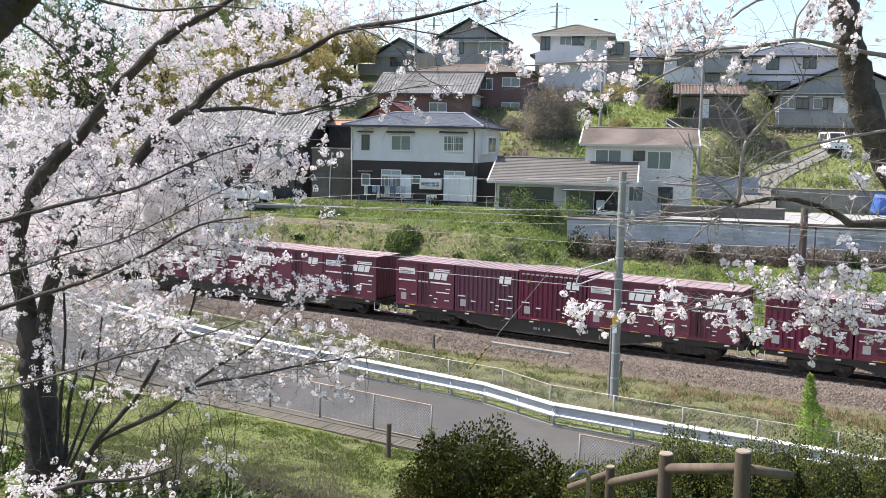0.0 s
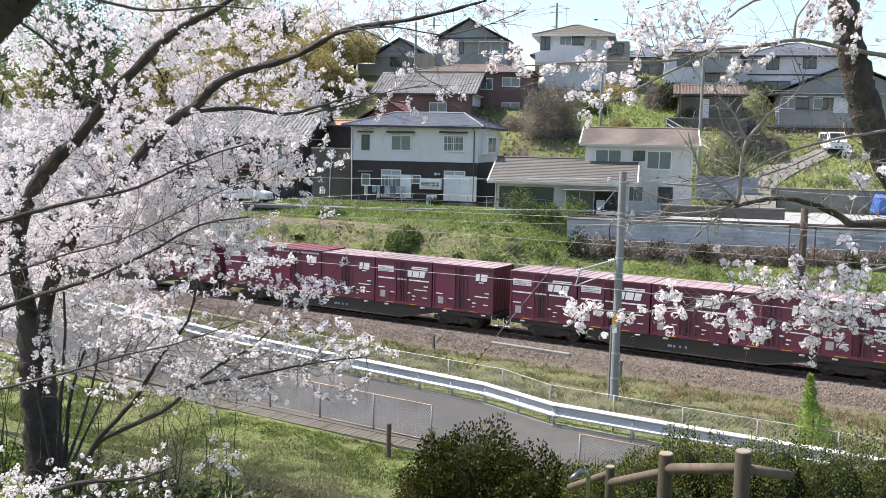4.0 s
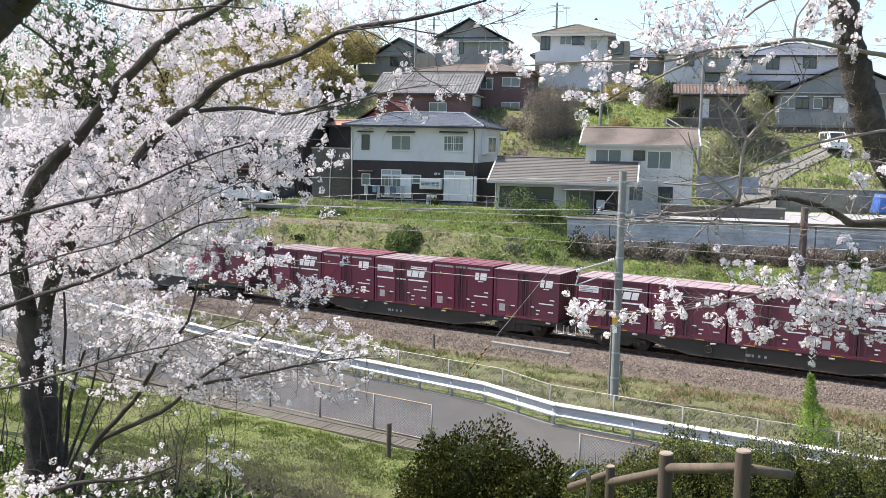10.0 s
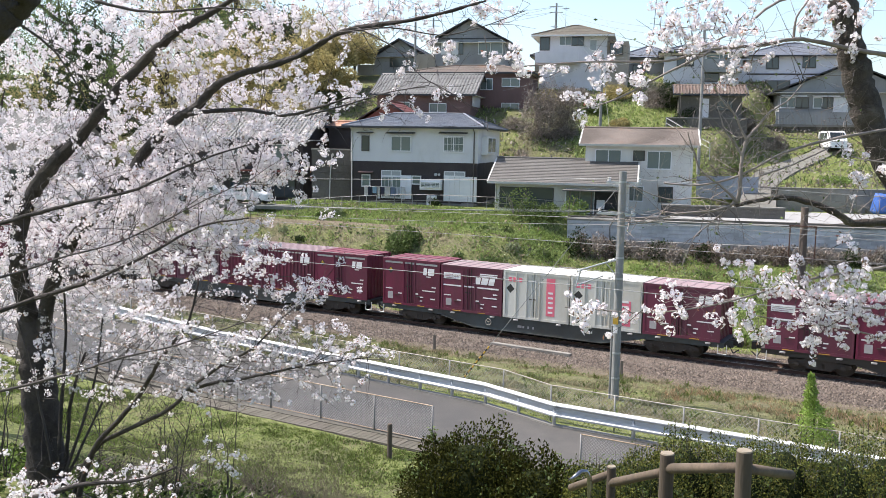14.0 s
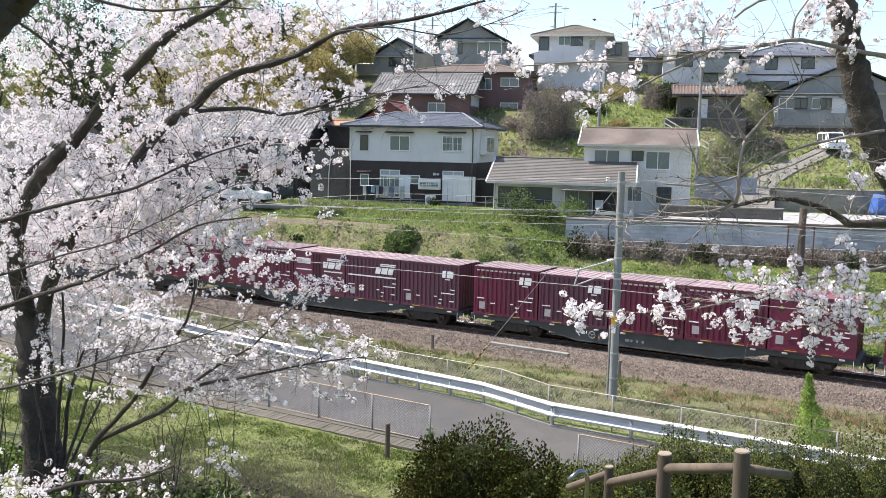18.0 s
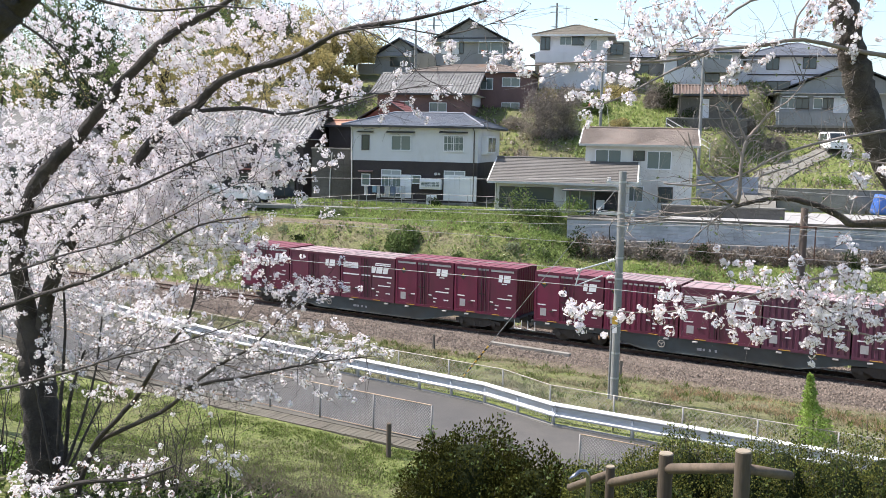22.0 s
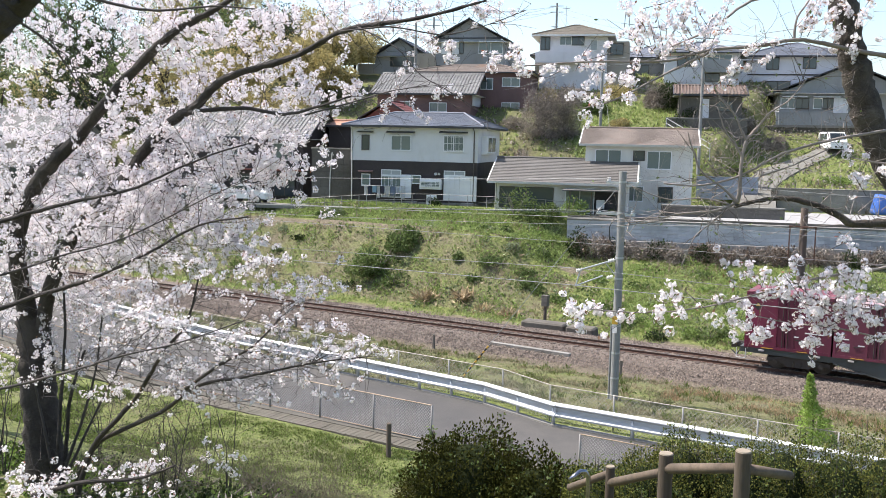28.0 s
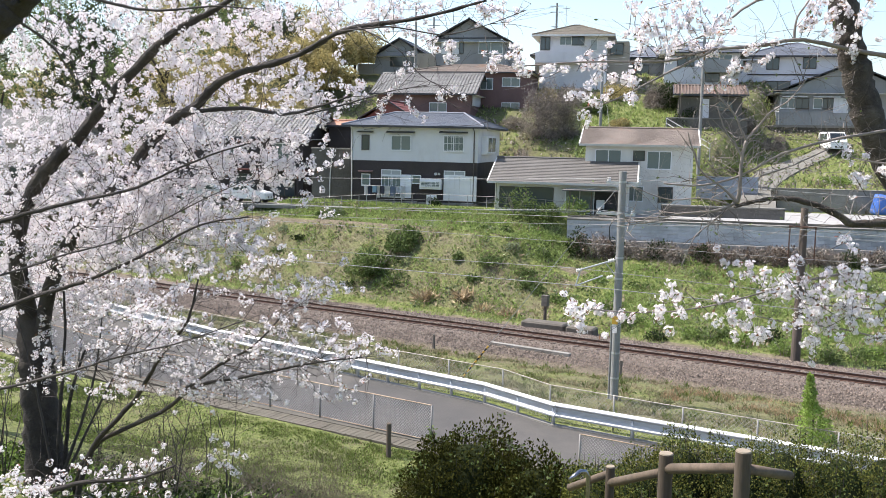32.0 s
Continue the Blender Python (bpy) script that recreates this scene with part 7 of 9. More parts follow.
LEFT_LIMBS.append(("limb", 0.006, 0.002, [(-0.70, 7.40, 10.87), (-0.39, 7.20, 10.70), (-0.19, 7.10, 10.49), (0.04, 7.00, 10.36), (0.34, 6.90, 10.16)]))
LEFT_LIMBS.append(("limb", 0.008, 0.003, [(-1.13, 7.60, 10.19), (-0.65, 7.30, 10.31), (-0.43, 7.20, 10.37), (-0.13, 7.10, 10.42)]))
LEFT_LIMBS.append(("limb", 0.007, 0.003, [(-0.84, 7.40, 10.83), (-0.43, 7.20, 10.85), (-0.05, 7.10, 10.79), (0.24, 7.00, 10.84), (0.56, 6.90, 10.95)]))
LEFT_LIMBS.append(("limb", 0.03, 0.012, [(-4.08, 9.80, 6.09), (-4.02, 9.80, 6.66), (-3.92, 9.70, 7.25), (-3.72, 9.60, 7.76)]))
LEFT_LIMBS.append(("limb", 0.022, 0.007, [(-2.91, 6.50, 7.40), (-2.50, 6.40, 7.55), (-2.11, 6.30, 7.62), (-1.80, 6.20, 7.76)]))
LEFT_LIMBS.append(("limb", 0.026, 0.01, [(-4.09, 9.7, 6.4), (-4.02, 9.7, 7.24), (-3.96, 9.7, 7.92), (-3.97, 9.7, 8.46)]))
LEFT_LIMBS.append(("limb", 0.02, 0.007, [(-4.02, 9.7, 6.39), (-3.77, 9.7, 7.09), (-3.63, 9.7, 7.62), (-3.57, 9.7, 8.11)]))
LEFT_LIMBS.append(("limb", 0.018, 0.006, [(-3.98, 9.7, 6.39), (-3.69, 9.7, 7.0), (-3.44, 9.7, 7.5), (-3.24, 9.7, 7.93)]))
LEFT_LIMBS.append(("limb", 0.018, 0.007, [(-4.14, 9.7, 6.43), (-4.25, 9.7, 7.11), (-4.35, 9.7, 7.6), (-4.47, 9.7, 8.09)]))
RIGHT_LIMBS = []
RIGHT_LIMBS.append(("trunk", 0.1, 0.075, [(2.90, 5.60, 9.49), (2.62, 5.60, 9.98), (2.46, 5.60, 10.30), (2.37, 5.60, 10.61), (2.30, 5.60, 10.87), (2.25, 5.60, 11.06)]))
RIGHT_LIMBS.append(("limb", 0.015, 0.004, [(2.55, 5.50, 10.54), (2.34, 5.50, 10.57), (2.01, 5.40, 10.61), (1.72, 5.30, 10.56), (1.44, 5.30, 10.53), (1.20, 5.20, 10.46), (0.78, 5.10, 10.44), (0.40, 5.00, 10.40)]))
RIGHT_LIMBS.append(("limb", 0.009, 0.004, [(1.96, 5.40, 10.60), (1.97, 5.40, 10.73), (2.07, 5.40, 10.88)]))
RIGHT_LIMBS.append(("limb", 0.009, 0.003, [(1.47, 5.30, 10.53), (1.16, 5.20, 10.37), (0.91, 5.10, 10.24), (0.73, 5.10, 10.19)]))
RIGHT_LIMBS.append(("limb", 0.01, 0.004, [(2.06, 5.60, 10.90), (1.80, 5.60, 10.85), (1.58, 5.50, 10.70), (1.44, 5.50, 10.62), (1.28, 5.40, 10.55)]))
RIGHT_LIMBS.append(("limb", 0.032, 0.01, [(2.89, 5.60, 9.59), (2.60, 5.50, 9.58), (2.41, 5.50, 9.57), (2.20, 5.40, 9.66), (2.00, 5.40, 9.71), (1.87, 5.40, 9.71), (1.65, 5.30, 9.67)]))
RIGHT_LIMBS.append(("limb", 0.0125, 0.009, [(1.66, 5.3, 9.69), (1.67, 5.3, 9.81), (1.67, 5.3, 9.92), (1.69, 5.3, 10.04)]))
RIGHT_LIMBS.append(("limb", 0.0085, 0.0035, [(1.69, 5.3, 10.04), (1.65, 5.3, 10.12), (1.62, 5.3, 10.18), (1.54, 5.3, 10.26), (1.49, 5.3, 10.34)]))
RIGHT_LIMBS.append(("limb", 0.0085, 0.003, [(1.69, 5.3, 10.04), (1.76, 5.3, 10.13), (1.82, 5.3, 10.2), (1.92, 5.3, 10.27), (2.01, 5.3, 10.39)]))
RIGHT_LIMBS.append(("limb", 0.007, 0.003, [(1.67, 5.3, 9.95), (1.62, 5.3, 10.03), (1.57, 5.3, 10.09), (1.52, 5.3, 10.22)]))
RIGHT_LIMBS.append(("limb", 0.0085, 0.003, [(1.66, 5.3, 9.69), (1.56, 5.3, 9.78), (1.45, 5.3, 9.86), (1.4, 5.3, 9.96), (1.36, 5.3, 10.08)]))
RIGHT_LIMBS.append(("limb", 0.0045, 0.0085, [(1.24, 5.3, 9.79), (1.42, 5.3, 9.78), (1.61, 5.3, 9.82), (1.76, 5.3, 9.89), (1.9, 5.3, 9.97), (2.16, 5.3, 10.05), (2.47, 5.3, 10.11)]))
RIGHT_LIMBS.append(("limb", 0.006, 0.0035, [(1.78, 5.3, 9.84), (1.89, 5.3, 9.88), (1.99, 5.3, 9.92), (2.17, 5.3, 10.01)]))
RIGHT_LIMBS.append(("limb", 0.008, 0.0025, [(1.66, 5.3, 9.69), (1.53, 5.3, 9.64), (1.33, 5.3, 9.62), (1.17, 5.3, 9.57), (0.98, 5.3, 9.54)]))
RIGHT_LIMBS.append(("limb", 0.006, 0.0025, [(1.61, 5.3, 9.68), (1.45, 5.3, 9.71), (1.26, 5.3, 9.7), (1.06, 5.3, 9.77)]))
RIGHT_LIMBS.append(("limb", 0.006, 0.0025, [(1.64, 5.3, 9.69), (1.53, 5.3, 9.58), (1.43, 5.3, 9.49), (1.36, 5.3, 9.32)]))
RIGHT_LIMBS.append(("limb", 0.0095, 0.0028, [(2.70, 5.20, 9.40), (2.48, 5.20, 9.35), (2.20, 5.20, 9.30), (1.92, 5.10, 9.26), (1.67, 5.10, 9.18), (1.37, 5.00, 9.13), (1.07, 5.00, 9.10), (0.65, 4.90, 9.14)]))
RIGHT_LIMBS.append(("limb", 0.0068, 0.0028, [(2.74, 5.20, 8.89), (2.51, 5.20, 8.94), (2.18, 5.10, 9.02), (1.93, 5.10, 9.04), (1.68, 5.00, 9.10)]))
RIGHT_LIMBS.append(("limb", 0.0082, 0.0028, [(2.72, 5.20, 9.23), (2.47, 5.20, 9.12), (2.21, 5.10, 9.14), (1.99, 5.10, 9.15)]))
RIGHT_LIMBS.append(("limb", 0.0082, 0.0028, [(2.66, 5.20, 9.90), (2.41, 5.20, 9.93), (2.22, 5.20, 9.96)]))
LEFT_SPRAYS = []
LEFT_SPRAYS += [
    (-2.78, 8.60, 9.44, 0.57, 0.31, 0.80, 56),
    (-2.37, 8.60, 9.08, 0.47, 0.26, 0.50, 33),
    (-2.89, 8.60, 8.96, 0.47, 0.26, 0.60, 41),
    (-3.68, 8.85, 10.77, 0.64, 0.48, 1.00, 58),
    (-2.73, 8.85, 10.94, 0.69, 0.43, 1.00, 63),
    (-1.85, 8.65, 10.94, 0.63, 0.37, 0.80, 44),
    (-1.17, 8.55, 11.04, 0.57, 0.23, 0.50, 21),
    (-0.46, 8.35, 11.08, 0.55, 0.18, 0.30, 16),
    (0.28, 8.25, 11.14, 0.35, 0.11, 0.20, 7),
    (-3.74, 8.95, 10.15, 0.70, 0.49, 1.20, 54),
    (-2.89, 9.15, 10.39, 0.72, 0.50, 1.00, 57),
    (-1.95, 8.85, 10.44, 0.69, 0.32, 0.80, 41),
]
LEFT_SPRAYS += [
    (-1.30, 8.75, 10.40, 0.48, 0.26, 0.50, 18),
    (-0.93, 8.65, 10.43, 0.26, 0.13, 0.30, 6),
    (-3.80, 8.80, 9.51, 0.64, 0.48, 1.20, 70),
    (-3.00, 8.80, 9.69, 0.64, 0.42, 1.00, 85),
    (-2.22, 8.65, 9.86, 0.63, 0.31, 0.80, 63),
    (-1.59, 8.35, 9.98, 0.40, 0.30, 0.50, 33),
    (-1.35, 8.10, 9.74, 0.29, 0.15, 0.30, 17),
    (-3.96, 9.00, 8.84, 0.60, 0.43, 1.00, 80),
    (-3.17, 8.80, 9.10, 0.58, 0.37, 1.00, 78),
    (-2.47, 8.60, 9.29, 0.47, 0.31, 0.60, 48),
    (-1.96, 8.40, 9.26, 0.35, 0.25, 0.40, 22),
    (-1.84, 8.20, 9.08, 0.25, 0.15, 0.30, 11),
]
LEFT_SPRAYS += [
    (-4.06, 9.20, 8.25, 0.61, 0.33, 0.80, 67),
    (-3.26, 9.00, 8.47, 0.60, 0.33, 0.80, 56),
    (-2.59, 9.00, 8.59, 0.49, 0.33, 0.60, 30),
    (-1.81, 8.90, 8.79, 0.43, 0.27, 0.40, 17),
    (-1.35, 9.10, 8.49, 0.49, 0.22, 0.40, 20),
    (-3.74, 8.80, 7.89, 0.53, 0.27, 0.60, 26),
    (-2.78, 8.70, 8.04, 0.73, 0.26, 0.60, 36),
    (-1.80, 8.60, 8.14, 0.73, 0.23, 0.50, 31),
    (-0.99, 8.50, 8.15, 0.46, 0.21, 0.40, 18),
    (-2.66, 9.00, 7.58, 0.87, 0.22, 0.50, 26),
    (-1.62, 8.80, 7.66, 0.69, 0.21, 0.40, 16),
    (-0.49, 8.35, 10.32, 0.28, 0.07, 0.10, 3),
]
LEFT_SPRAYS += [
    (-0.15, 8.25, 10.59, 0.30, 0.15, 0.10, 2),
    (0.20, 8.15, 10.40, 0.20, 0.10, 0.10, 2),
    (-0.95, 8.60, 7.67, 0.31, 0.21, 0.30, 8),
    (-3.00, 6.70, 7.40, 0.40, 0.10, 0.40, 14),
    (-2.37, 6.60, 7.45, 0.44, 0.09, 0.40, 14),
    (-2.00, 6.60, 7.60, 0.16, 0.07, 0.20, 4),
    (-1.97, 7.80, 7.46, 0.28, 0.14, 0.30, 3),
    (-1.68, 7.80, 7.22, 0.28, 0.14, 0.30, 3),
]
RIGHT_SPRAYS = []
RIGHT_SPRAYS += [
    (1.13, 5.20, 10.62, 0.19, 0.14, 0.30, 12),
    (1.40, 5.30, 10.66, 0.22, 0.14, 0.30, 12),
    (0.82, 5.10, 10.41, 0.18, 0.08, 0.20, 5),
    (0.97, 5.10, 10.39, 0.15, 0.09, 0.20, 4),
    (0.58, 5.05, 10.40, 0.12, 0.07, 0.15, 2),
    (0.75, 5.10, 10.23, 0.14, 0.03, 0.12, 4),
    (1.66, 5.30, 10.55, 0.16, 0.07, 0.20, 3),
    (2.13, 5.40, 10.75, 0.20, 0.10, 0.30, 8),
    (2.39, 5.40, 10.66, 0.16, 0.12, 0.30, 4),
    (1.50, 5.30, 10.35, 0.16, 0.07, 0.20, 2),
    (0.68, 4.90, 9.13, 0.15, 0.06, 0.12, 4),
    (0.93, 4.95, 9.11, 0.15, 0.08, 0.12, 4),
]
RIGHT_SPRAYS += [
    (1.25, 5.00, 9.13, 0.18, 0.06, 0.15, 4),
    (1.55, 5.00, 9.13, 0.15, 0.09, 0.15, 5),
    (1.70, 5.05, 9.01, 0.12, 0.04, 0.12, 3),
    (1.89, 5.10, 9.26, 0.18, 0.07, 0.20, 7),
    (2.14, 5.10, 9.17, 0.22, 0.10, 0.25, 11),
    (2.39, 5.15, 9.10, 0.19, 0.11, 0.25, 11),
    (2.23, 5.10, 9.28, 0.18, 0.06, 0.20, 4),
    (2.09, 5.10, 8.96, 0.18, 0.06, 0.15, 4),
    (1.63, 5.10, 9.36, 0.12, 0.06, 0.10, 2),
    (2.42, 5.20, 9.87, 0.16, 0.05, 0.15, 3),
    (2.3, 5.20, 9.82, 0.1, 0.04, 0.15, 1),
    (2.26, 5.15, 9.49, 0.16, 0.07, 0.15, 2),
]
RIGHT_SPRAYS += [
    (-0.00, 5.00, 10.49, 0.04, 0.02, 0.05, 1),
    (0.23, 5.00, 10.46, 0.04, 0.03, 0.05, 1),
    (0.37, 5.00, 10.45, 0.05, 0.04, 0.05, 1),
]


def limb_points(rows, steps=5):
    """A smooth line through the rows of (side, ahead, height)."""
    p = [at(*r) for r in rows]
    out = []
    for i in range(len(p) - 1):
        a, b, c, d = p[max(i - 1, 0)], p[i], p[i + 1], p[min(i + 2, len(p) - 1)]
        for s in range(steps):
            t = s / steps
            out.append(0.5 * ((2 * b) + (c - a) * t + (2 * a - 5 * b + 4 * c - d) * t * t + (3 * b - a - 3 * c + d) * t ** 3))
    return out + [p[-1]]


PETALS = []
for j in range(5):
    a0 = 2 * math.pi * j / 5
    PETALS.append([(0, 0, 0), (0.78 * math.cos(a0 - 0.55), 0.78 * math.sin(a0 - 0.55), 0.22), (math.cos(a0), math.sin(a0), 0.3), (0.78 * math.cos(a0 + 0.55), 0.78 * math.sin(a0 + 0.55), 0.22)])
PETALS = np.array(PETALS).reshape(-1, 3)


def numpy_mesh(name, verts, faces, material):
    me = bpy.data.meshes.new(name)
    me.vertices.add(len(verts))
    me.vertices.foreach_set("co", np.asarray(verts, np.float32).ravel())
    k_ = faces.shape[1]
    me.loops.add(faces.size)
    me.loops.foreach_set("vertex_index", faces.astype(np.int32).ravel())
    me.polygons.add(len(faces))
    me.polygons.foreach_set("loop_start", (np.arange(len(faces)) * k_).astype(np.int32))
    me.update(calc_edges=True)
    me.materials.append(material)
    return me


def flower_mesh(centres, facing, radius):
    """Five-petalled flowers, each turned its own way."""
    n = len(centres)
    w = unit(facing)
    u = unit(np.cross(w, RNG.normal(size=(n, 3))))
    v = np.cross(w, u)
    r = radius * RNG.uniform(0.8, 1.15, n)
    P = PETALS[None] * r[:, None, None]
    verts = centres[:, None] + u[:, None] * P[..., :1] + v[:, None] * P[..., 1:2] + w[:, None] * P[..., 2:]
    i = np.arange(n * 5)[:, None] * 4 + np.array([[0, 1, 2, 3]])
    return numpy_mesh("blossom", verts.reshape(-1, 3), i, M["petal"])


def twig_mesh(a, b, c, r):
    """Three-sided twigs from a by b to c."""
    n = len(a)
    rings = []
    side = unit(np.cross(c - a, RNG.normal(size=(n, 3))))
    other = unit(np.cross(c - a, side))
    for p, k_ in ((a, 1.0), (b, 0.75), (c, 0.4)):
        for t in range(3):
            rings.append(p + (side * math.cos(2.094 * t) + other * math.sin(2.094 * t)) * (r * k_)[:, None])
    verts = np.stack(rings, 1).reshape(-1, 3)
    i = (np.arange(n) * 9)[:, None]
    q = []
    for s in range(2):
        for t in range(3):
            q.append(i + np.array([[s * 3 + t, s * 3 + (t + 1) % 3, s * 3 + 3 + (t + 1) % 3, s * 3 + 3 + t]]))
    return numpy_mesh("twig", verts, np.concatenate(q), M["twig_dark"])


def spray(parent, l, d, z, rl, rz, rd, n, lines, radius=0.02, per=18, many=1.0, close=1.0, lean=0.0):
    """A spray of twigs set with clusters of blossom, in a mass about a place in the crown. Its parts lie in its own space."""
    n2 = max(2, int(n * many))
    c0 = np.array(at(l, d, z))
    e1, e2 = np.array(RIGHT), np.array(AHEAD)
    g = RNG.normal(size=(n2, 3)) * 0.5
    a = e1 * (g[:, :1] * rl) + e2 * (g[:, 1:2] * rd) + np.array([0, 0, 1.0]) * (g[:, 2:] * rz)
    # twigs lean away from the nearest limb
    w = a + c0
    near = lines[np.argmin(((w[:, None] - lines[None]) ** 2).sum(-1), 1)] - c0
    away = unit(a - near + RNG.normal(size=(n2, 3)) * 0.15)
    way = unit(away * (0.8 - 0.5 * lean) + e1 * lean + RNG.normal(size=(n2, 3)) * (0.5 - 0.15 * lean) + np.array([0, 0, 0.15]))
    ln = RNG.uniform(0.22, 0.6, (n2, 1)) * min(1.0, 0.35 + rl * 1.2)
    start = a - way * ln * 0.5
    b = a + RNG.normal(size=(n2, 3)) * 0.05 * ln
    c = a + way * ln * 0.5
    ob = part("spray", twig_mesh(start, b, c, np.full(n2, 0.0024)), None, parent, m=Matrix.Translation(c0))
    # round clusters strung along each twig
    k_ = 6
    t = np.linspace(0.05, 1.0, k_)[None, :, None] + RNG.uniform(-0.08, 0.06, (n2, k_, 1))
    cl = (start[:, None] * (1 - t) ** 2 + 2 * b[:, None] * t * (1 - t) + c[:, None] * t ** 2).reshape(-1, 3)
    cl = cl[RNG.random(len(cl)) < 0.62]
    m_ = len(cl)
    cl = cl + RNG.normal(size=(m_, 3)) * 0.012
    full = RNG.uniform(0.55, 1.15, (m_, 1, 1))
    out_ = unit(RNG.normal(size=(m_, per, 3)))
    pos = (cl[:, None] + out_ * RNG.uniform(0.012, 0.034, (m_, per, 1)) * full * close).reshape(-1, 3)
    f = out_ + RNG.normal(size=(m_, per, 3)) * 0.3
    keep_f = (RNG.random((m_, per)) < full[:, :, 0]).ravel()
    part("blossom", flower_mesh(pos[keep_f], f.reshape(-1, 3)[keep_f], radius), None, ob, "white cherry blossom in clusters")
    s_ = np.repeat(cl, 2, 0)
    part("calyx", leaf_cloud(s_ + RNG.normal(size=s_.shape) * 0.01, 0.024, M["calyx"], "calyx", up=0.0, slim=0.4), None, ob)
    for o in (ob, *ob.children):
        o["kind"] = "stuff"
    return ob


def cherry(name, limbs, sprays, label, radius, per, many, close):
    name_dark, bark = not label.startswith("cherry tree with leaning"), M["bark_lichen"] if label.startswith("cherry tree with leaning") else M["bark"]
    ob = thing(name, pose(0, 0, 0), label, "cherry tree")
    lines, made_limbs = [], []
    rng = random.Random(len(limbs))
    for kind, r0, r1, rows in limbs:
        stout = r0 > 0.06
        pts = limb_points(rows, 9 if stout else 5)
        n = len(pts)
        wob = [p + Vector((rng.uniform(-1, 1), rng.uniform(-1, 1), rng.uniform(-1, 1))) * (0.1 if stout else 0.25) * (r0 + (r1 - r0) * i / n) for i, p in enumerate(pts)]
        rad = [(r0 + (r1 - r0) * (i / (n - 1)) ** (0.65 if stout else 0.8)) * (rng.uniform(0.97, 1.03) if stout else rng.uniform(0.92, 1.1)) for i in range(n)]
        made_limb = part(kind, tube(bmesh.new(), wob, rad, 40 if stout else 9 if r0 > 0.04 else 7), bark if r0 > 0.02 else M["twig_dark"] if name_dark else M["twig"], ob, shade=True)
        if r0 > 0.05:
            for v in made_limb.data.vertices:
                k = abs(noise.noise(Vector((v.co.x * 22, v.co.y * 22, v.co.z * 4)))) * 0.9 + noise.noise(v.co * 45) * 0.35 + noise.noise(v.co * 5) * 0.5
                v.co += v.normal * (k - 0.25) * min(0.026, r0 * 0.18)
        lines += [np.array(p) for p in pts]
        made_limbs.append(made_limb)
    lines = np.array(lines)
    made = [spray(ob, *s, lines, radius * 0.95, per * 3 // 4, many * 0.8, close * 0.85, 0.8) if s[2] < 9.05 and 6.3 < s[1] < 7.9 else spray(ob, *s, lines, radius, per, many, close) for s in sprays]
    return ob, lines, made, made_limbs


def set_back(row, by):
    """A spray moved further off along its own line of sight from the bank, at the same bearing."""
    l, d, z, rl, rz, rd, n = row
    k = (d + by) / d
    return (l * k, d + by, EYE.z + (z - EYE.z) * k, rl * k, rz * k, rd, n)


def low_branch(rows):
    """The low branches reach out over the bank, towards the path."""
    out = []
    for l, d, z in rows:
        by = -1.5 * min(1.0, max(0.0, (10 - d) / 1.3))
        k = (d + by) / d
        out.append((l * k, d + by, EYE.z + (z - EYE.z) * k))
    return out


LEFT_LIMBS = [(kind, r0, r1, low_branch(rows)) if i in (7, 8, 9, 10) else (kind, r0, r1, rows) for i, (kind, r0, r1, rows) in enumerate(LEFT_LIMBS)]
LEFT_SPRAYS = [set_back(r, 1.3 if r[0] < -3.0 and 7.95 < r[2] < 9.2 and r[1] > 8 else 0.9 if r[0] < -3.4 and r[1] > 8 else -1.5 if r[2] < 8.8 and r[1] > 8 else -0.4 if r[2] < 8.8 and r[1] > 7 else 0.6 if r[2] > 8.7 and r[0] < -1.9 and i % 2 else 0.0) for i, r in enumerate(LEFT_SPRAYS)]
left_tree, left_lines, left_sprays, left_limbs = cherry("cherry_tree", LEFT_LIMBS, LEFT_SPRAYS, "old cherry tree in full white blossom with dark bark", 0.0128, 21, 1.15, 1.35)
right_tree, right_lines, right_sprays, right_limbs = cherry("cherry_tree", RIGHT_LIMBS, RIGHT_SPRAYS, "cherry tree with leaning dark trunk and sparse white blossom", 0.0112, 18, 1.15, 0.95)


def bare_twigs(tree_ob, lines, centre, reach, n, ln, r, up, seed, material, lean=0.0):
    """Fine leafless twigs that branch off the limbs near a place."""
    rng = np.random.default_rng(seed)
    c0 = np.array(at(*centre))
    near = lines[((lines - c0) ** 2).sum(-1) < reach ** 2]
    a = near[rng.integers(0, len(near), n)]
    e1, e2 = np.array(RIGHT), np.array(AHEAD)
    g = rng.normal(size=(n, 3))
    way = unit(e1 * (g[:, :1] * (1 - 0.5 * lean) + lean) + e2 * g[:, 1:2] * 0.5 + np.array([0, 0, 1.0]) * (g[:, 2:] * 0.8 + up))
    L = rng.uniform(0.4, 1.0, (n, 1)) * ln
    b = a + way * L * 0.5 + rng.normal(size=(n, 3)) * 0.09 * ln
    c = b + unit(way + rng.normal(size=(n, 3)) * 0.6) * L * 0.5
    me = twig_mesh(a, b, c, np.full(n, r))
    me.materials.clear()
    me.materials.append(material)
    part("twig", me, None, tree_ob)["kind"] = "stuff"
    a2 = b + (c - b) * rng.uniform(0, 1, (n, 1))
    c2 = a2 + unit(way + rng.normal(size=(n, 3)) * 0.7) * L * 0.4
    me = twig_mesh(a2, (a2 + c2) / 2 + rng.normal(size=(n, 3)) * 0.015, c2, np.full(n, r * 0.6))
    me.materials.clear()
    me.materials.append(material)
    part("twig", me, None, tree_ob)["kind"] = "stuff"
    return c2


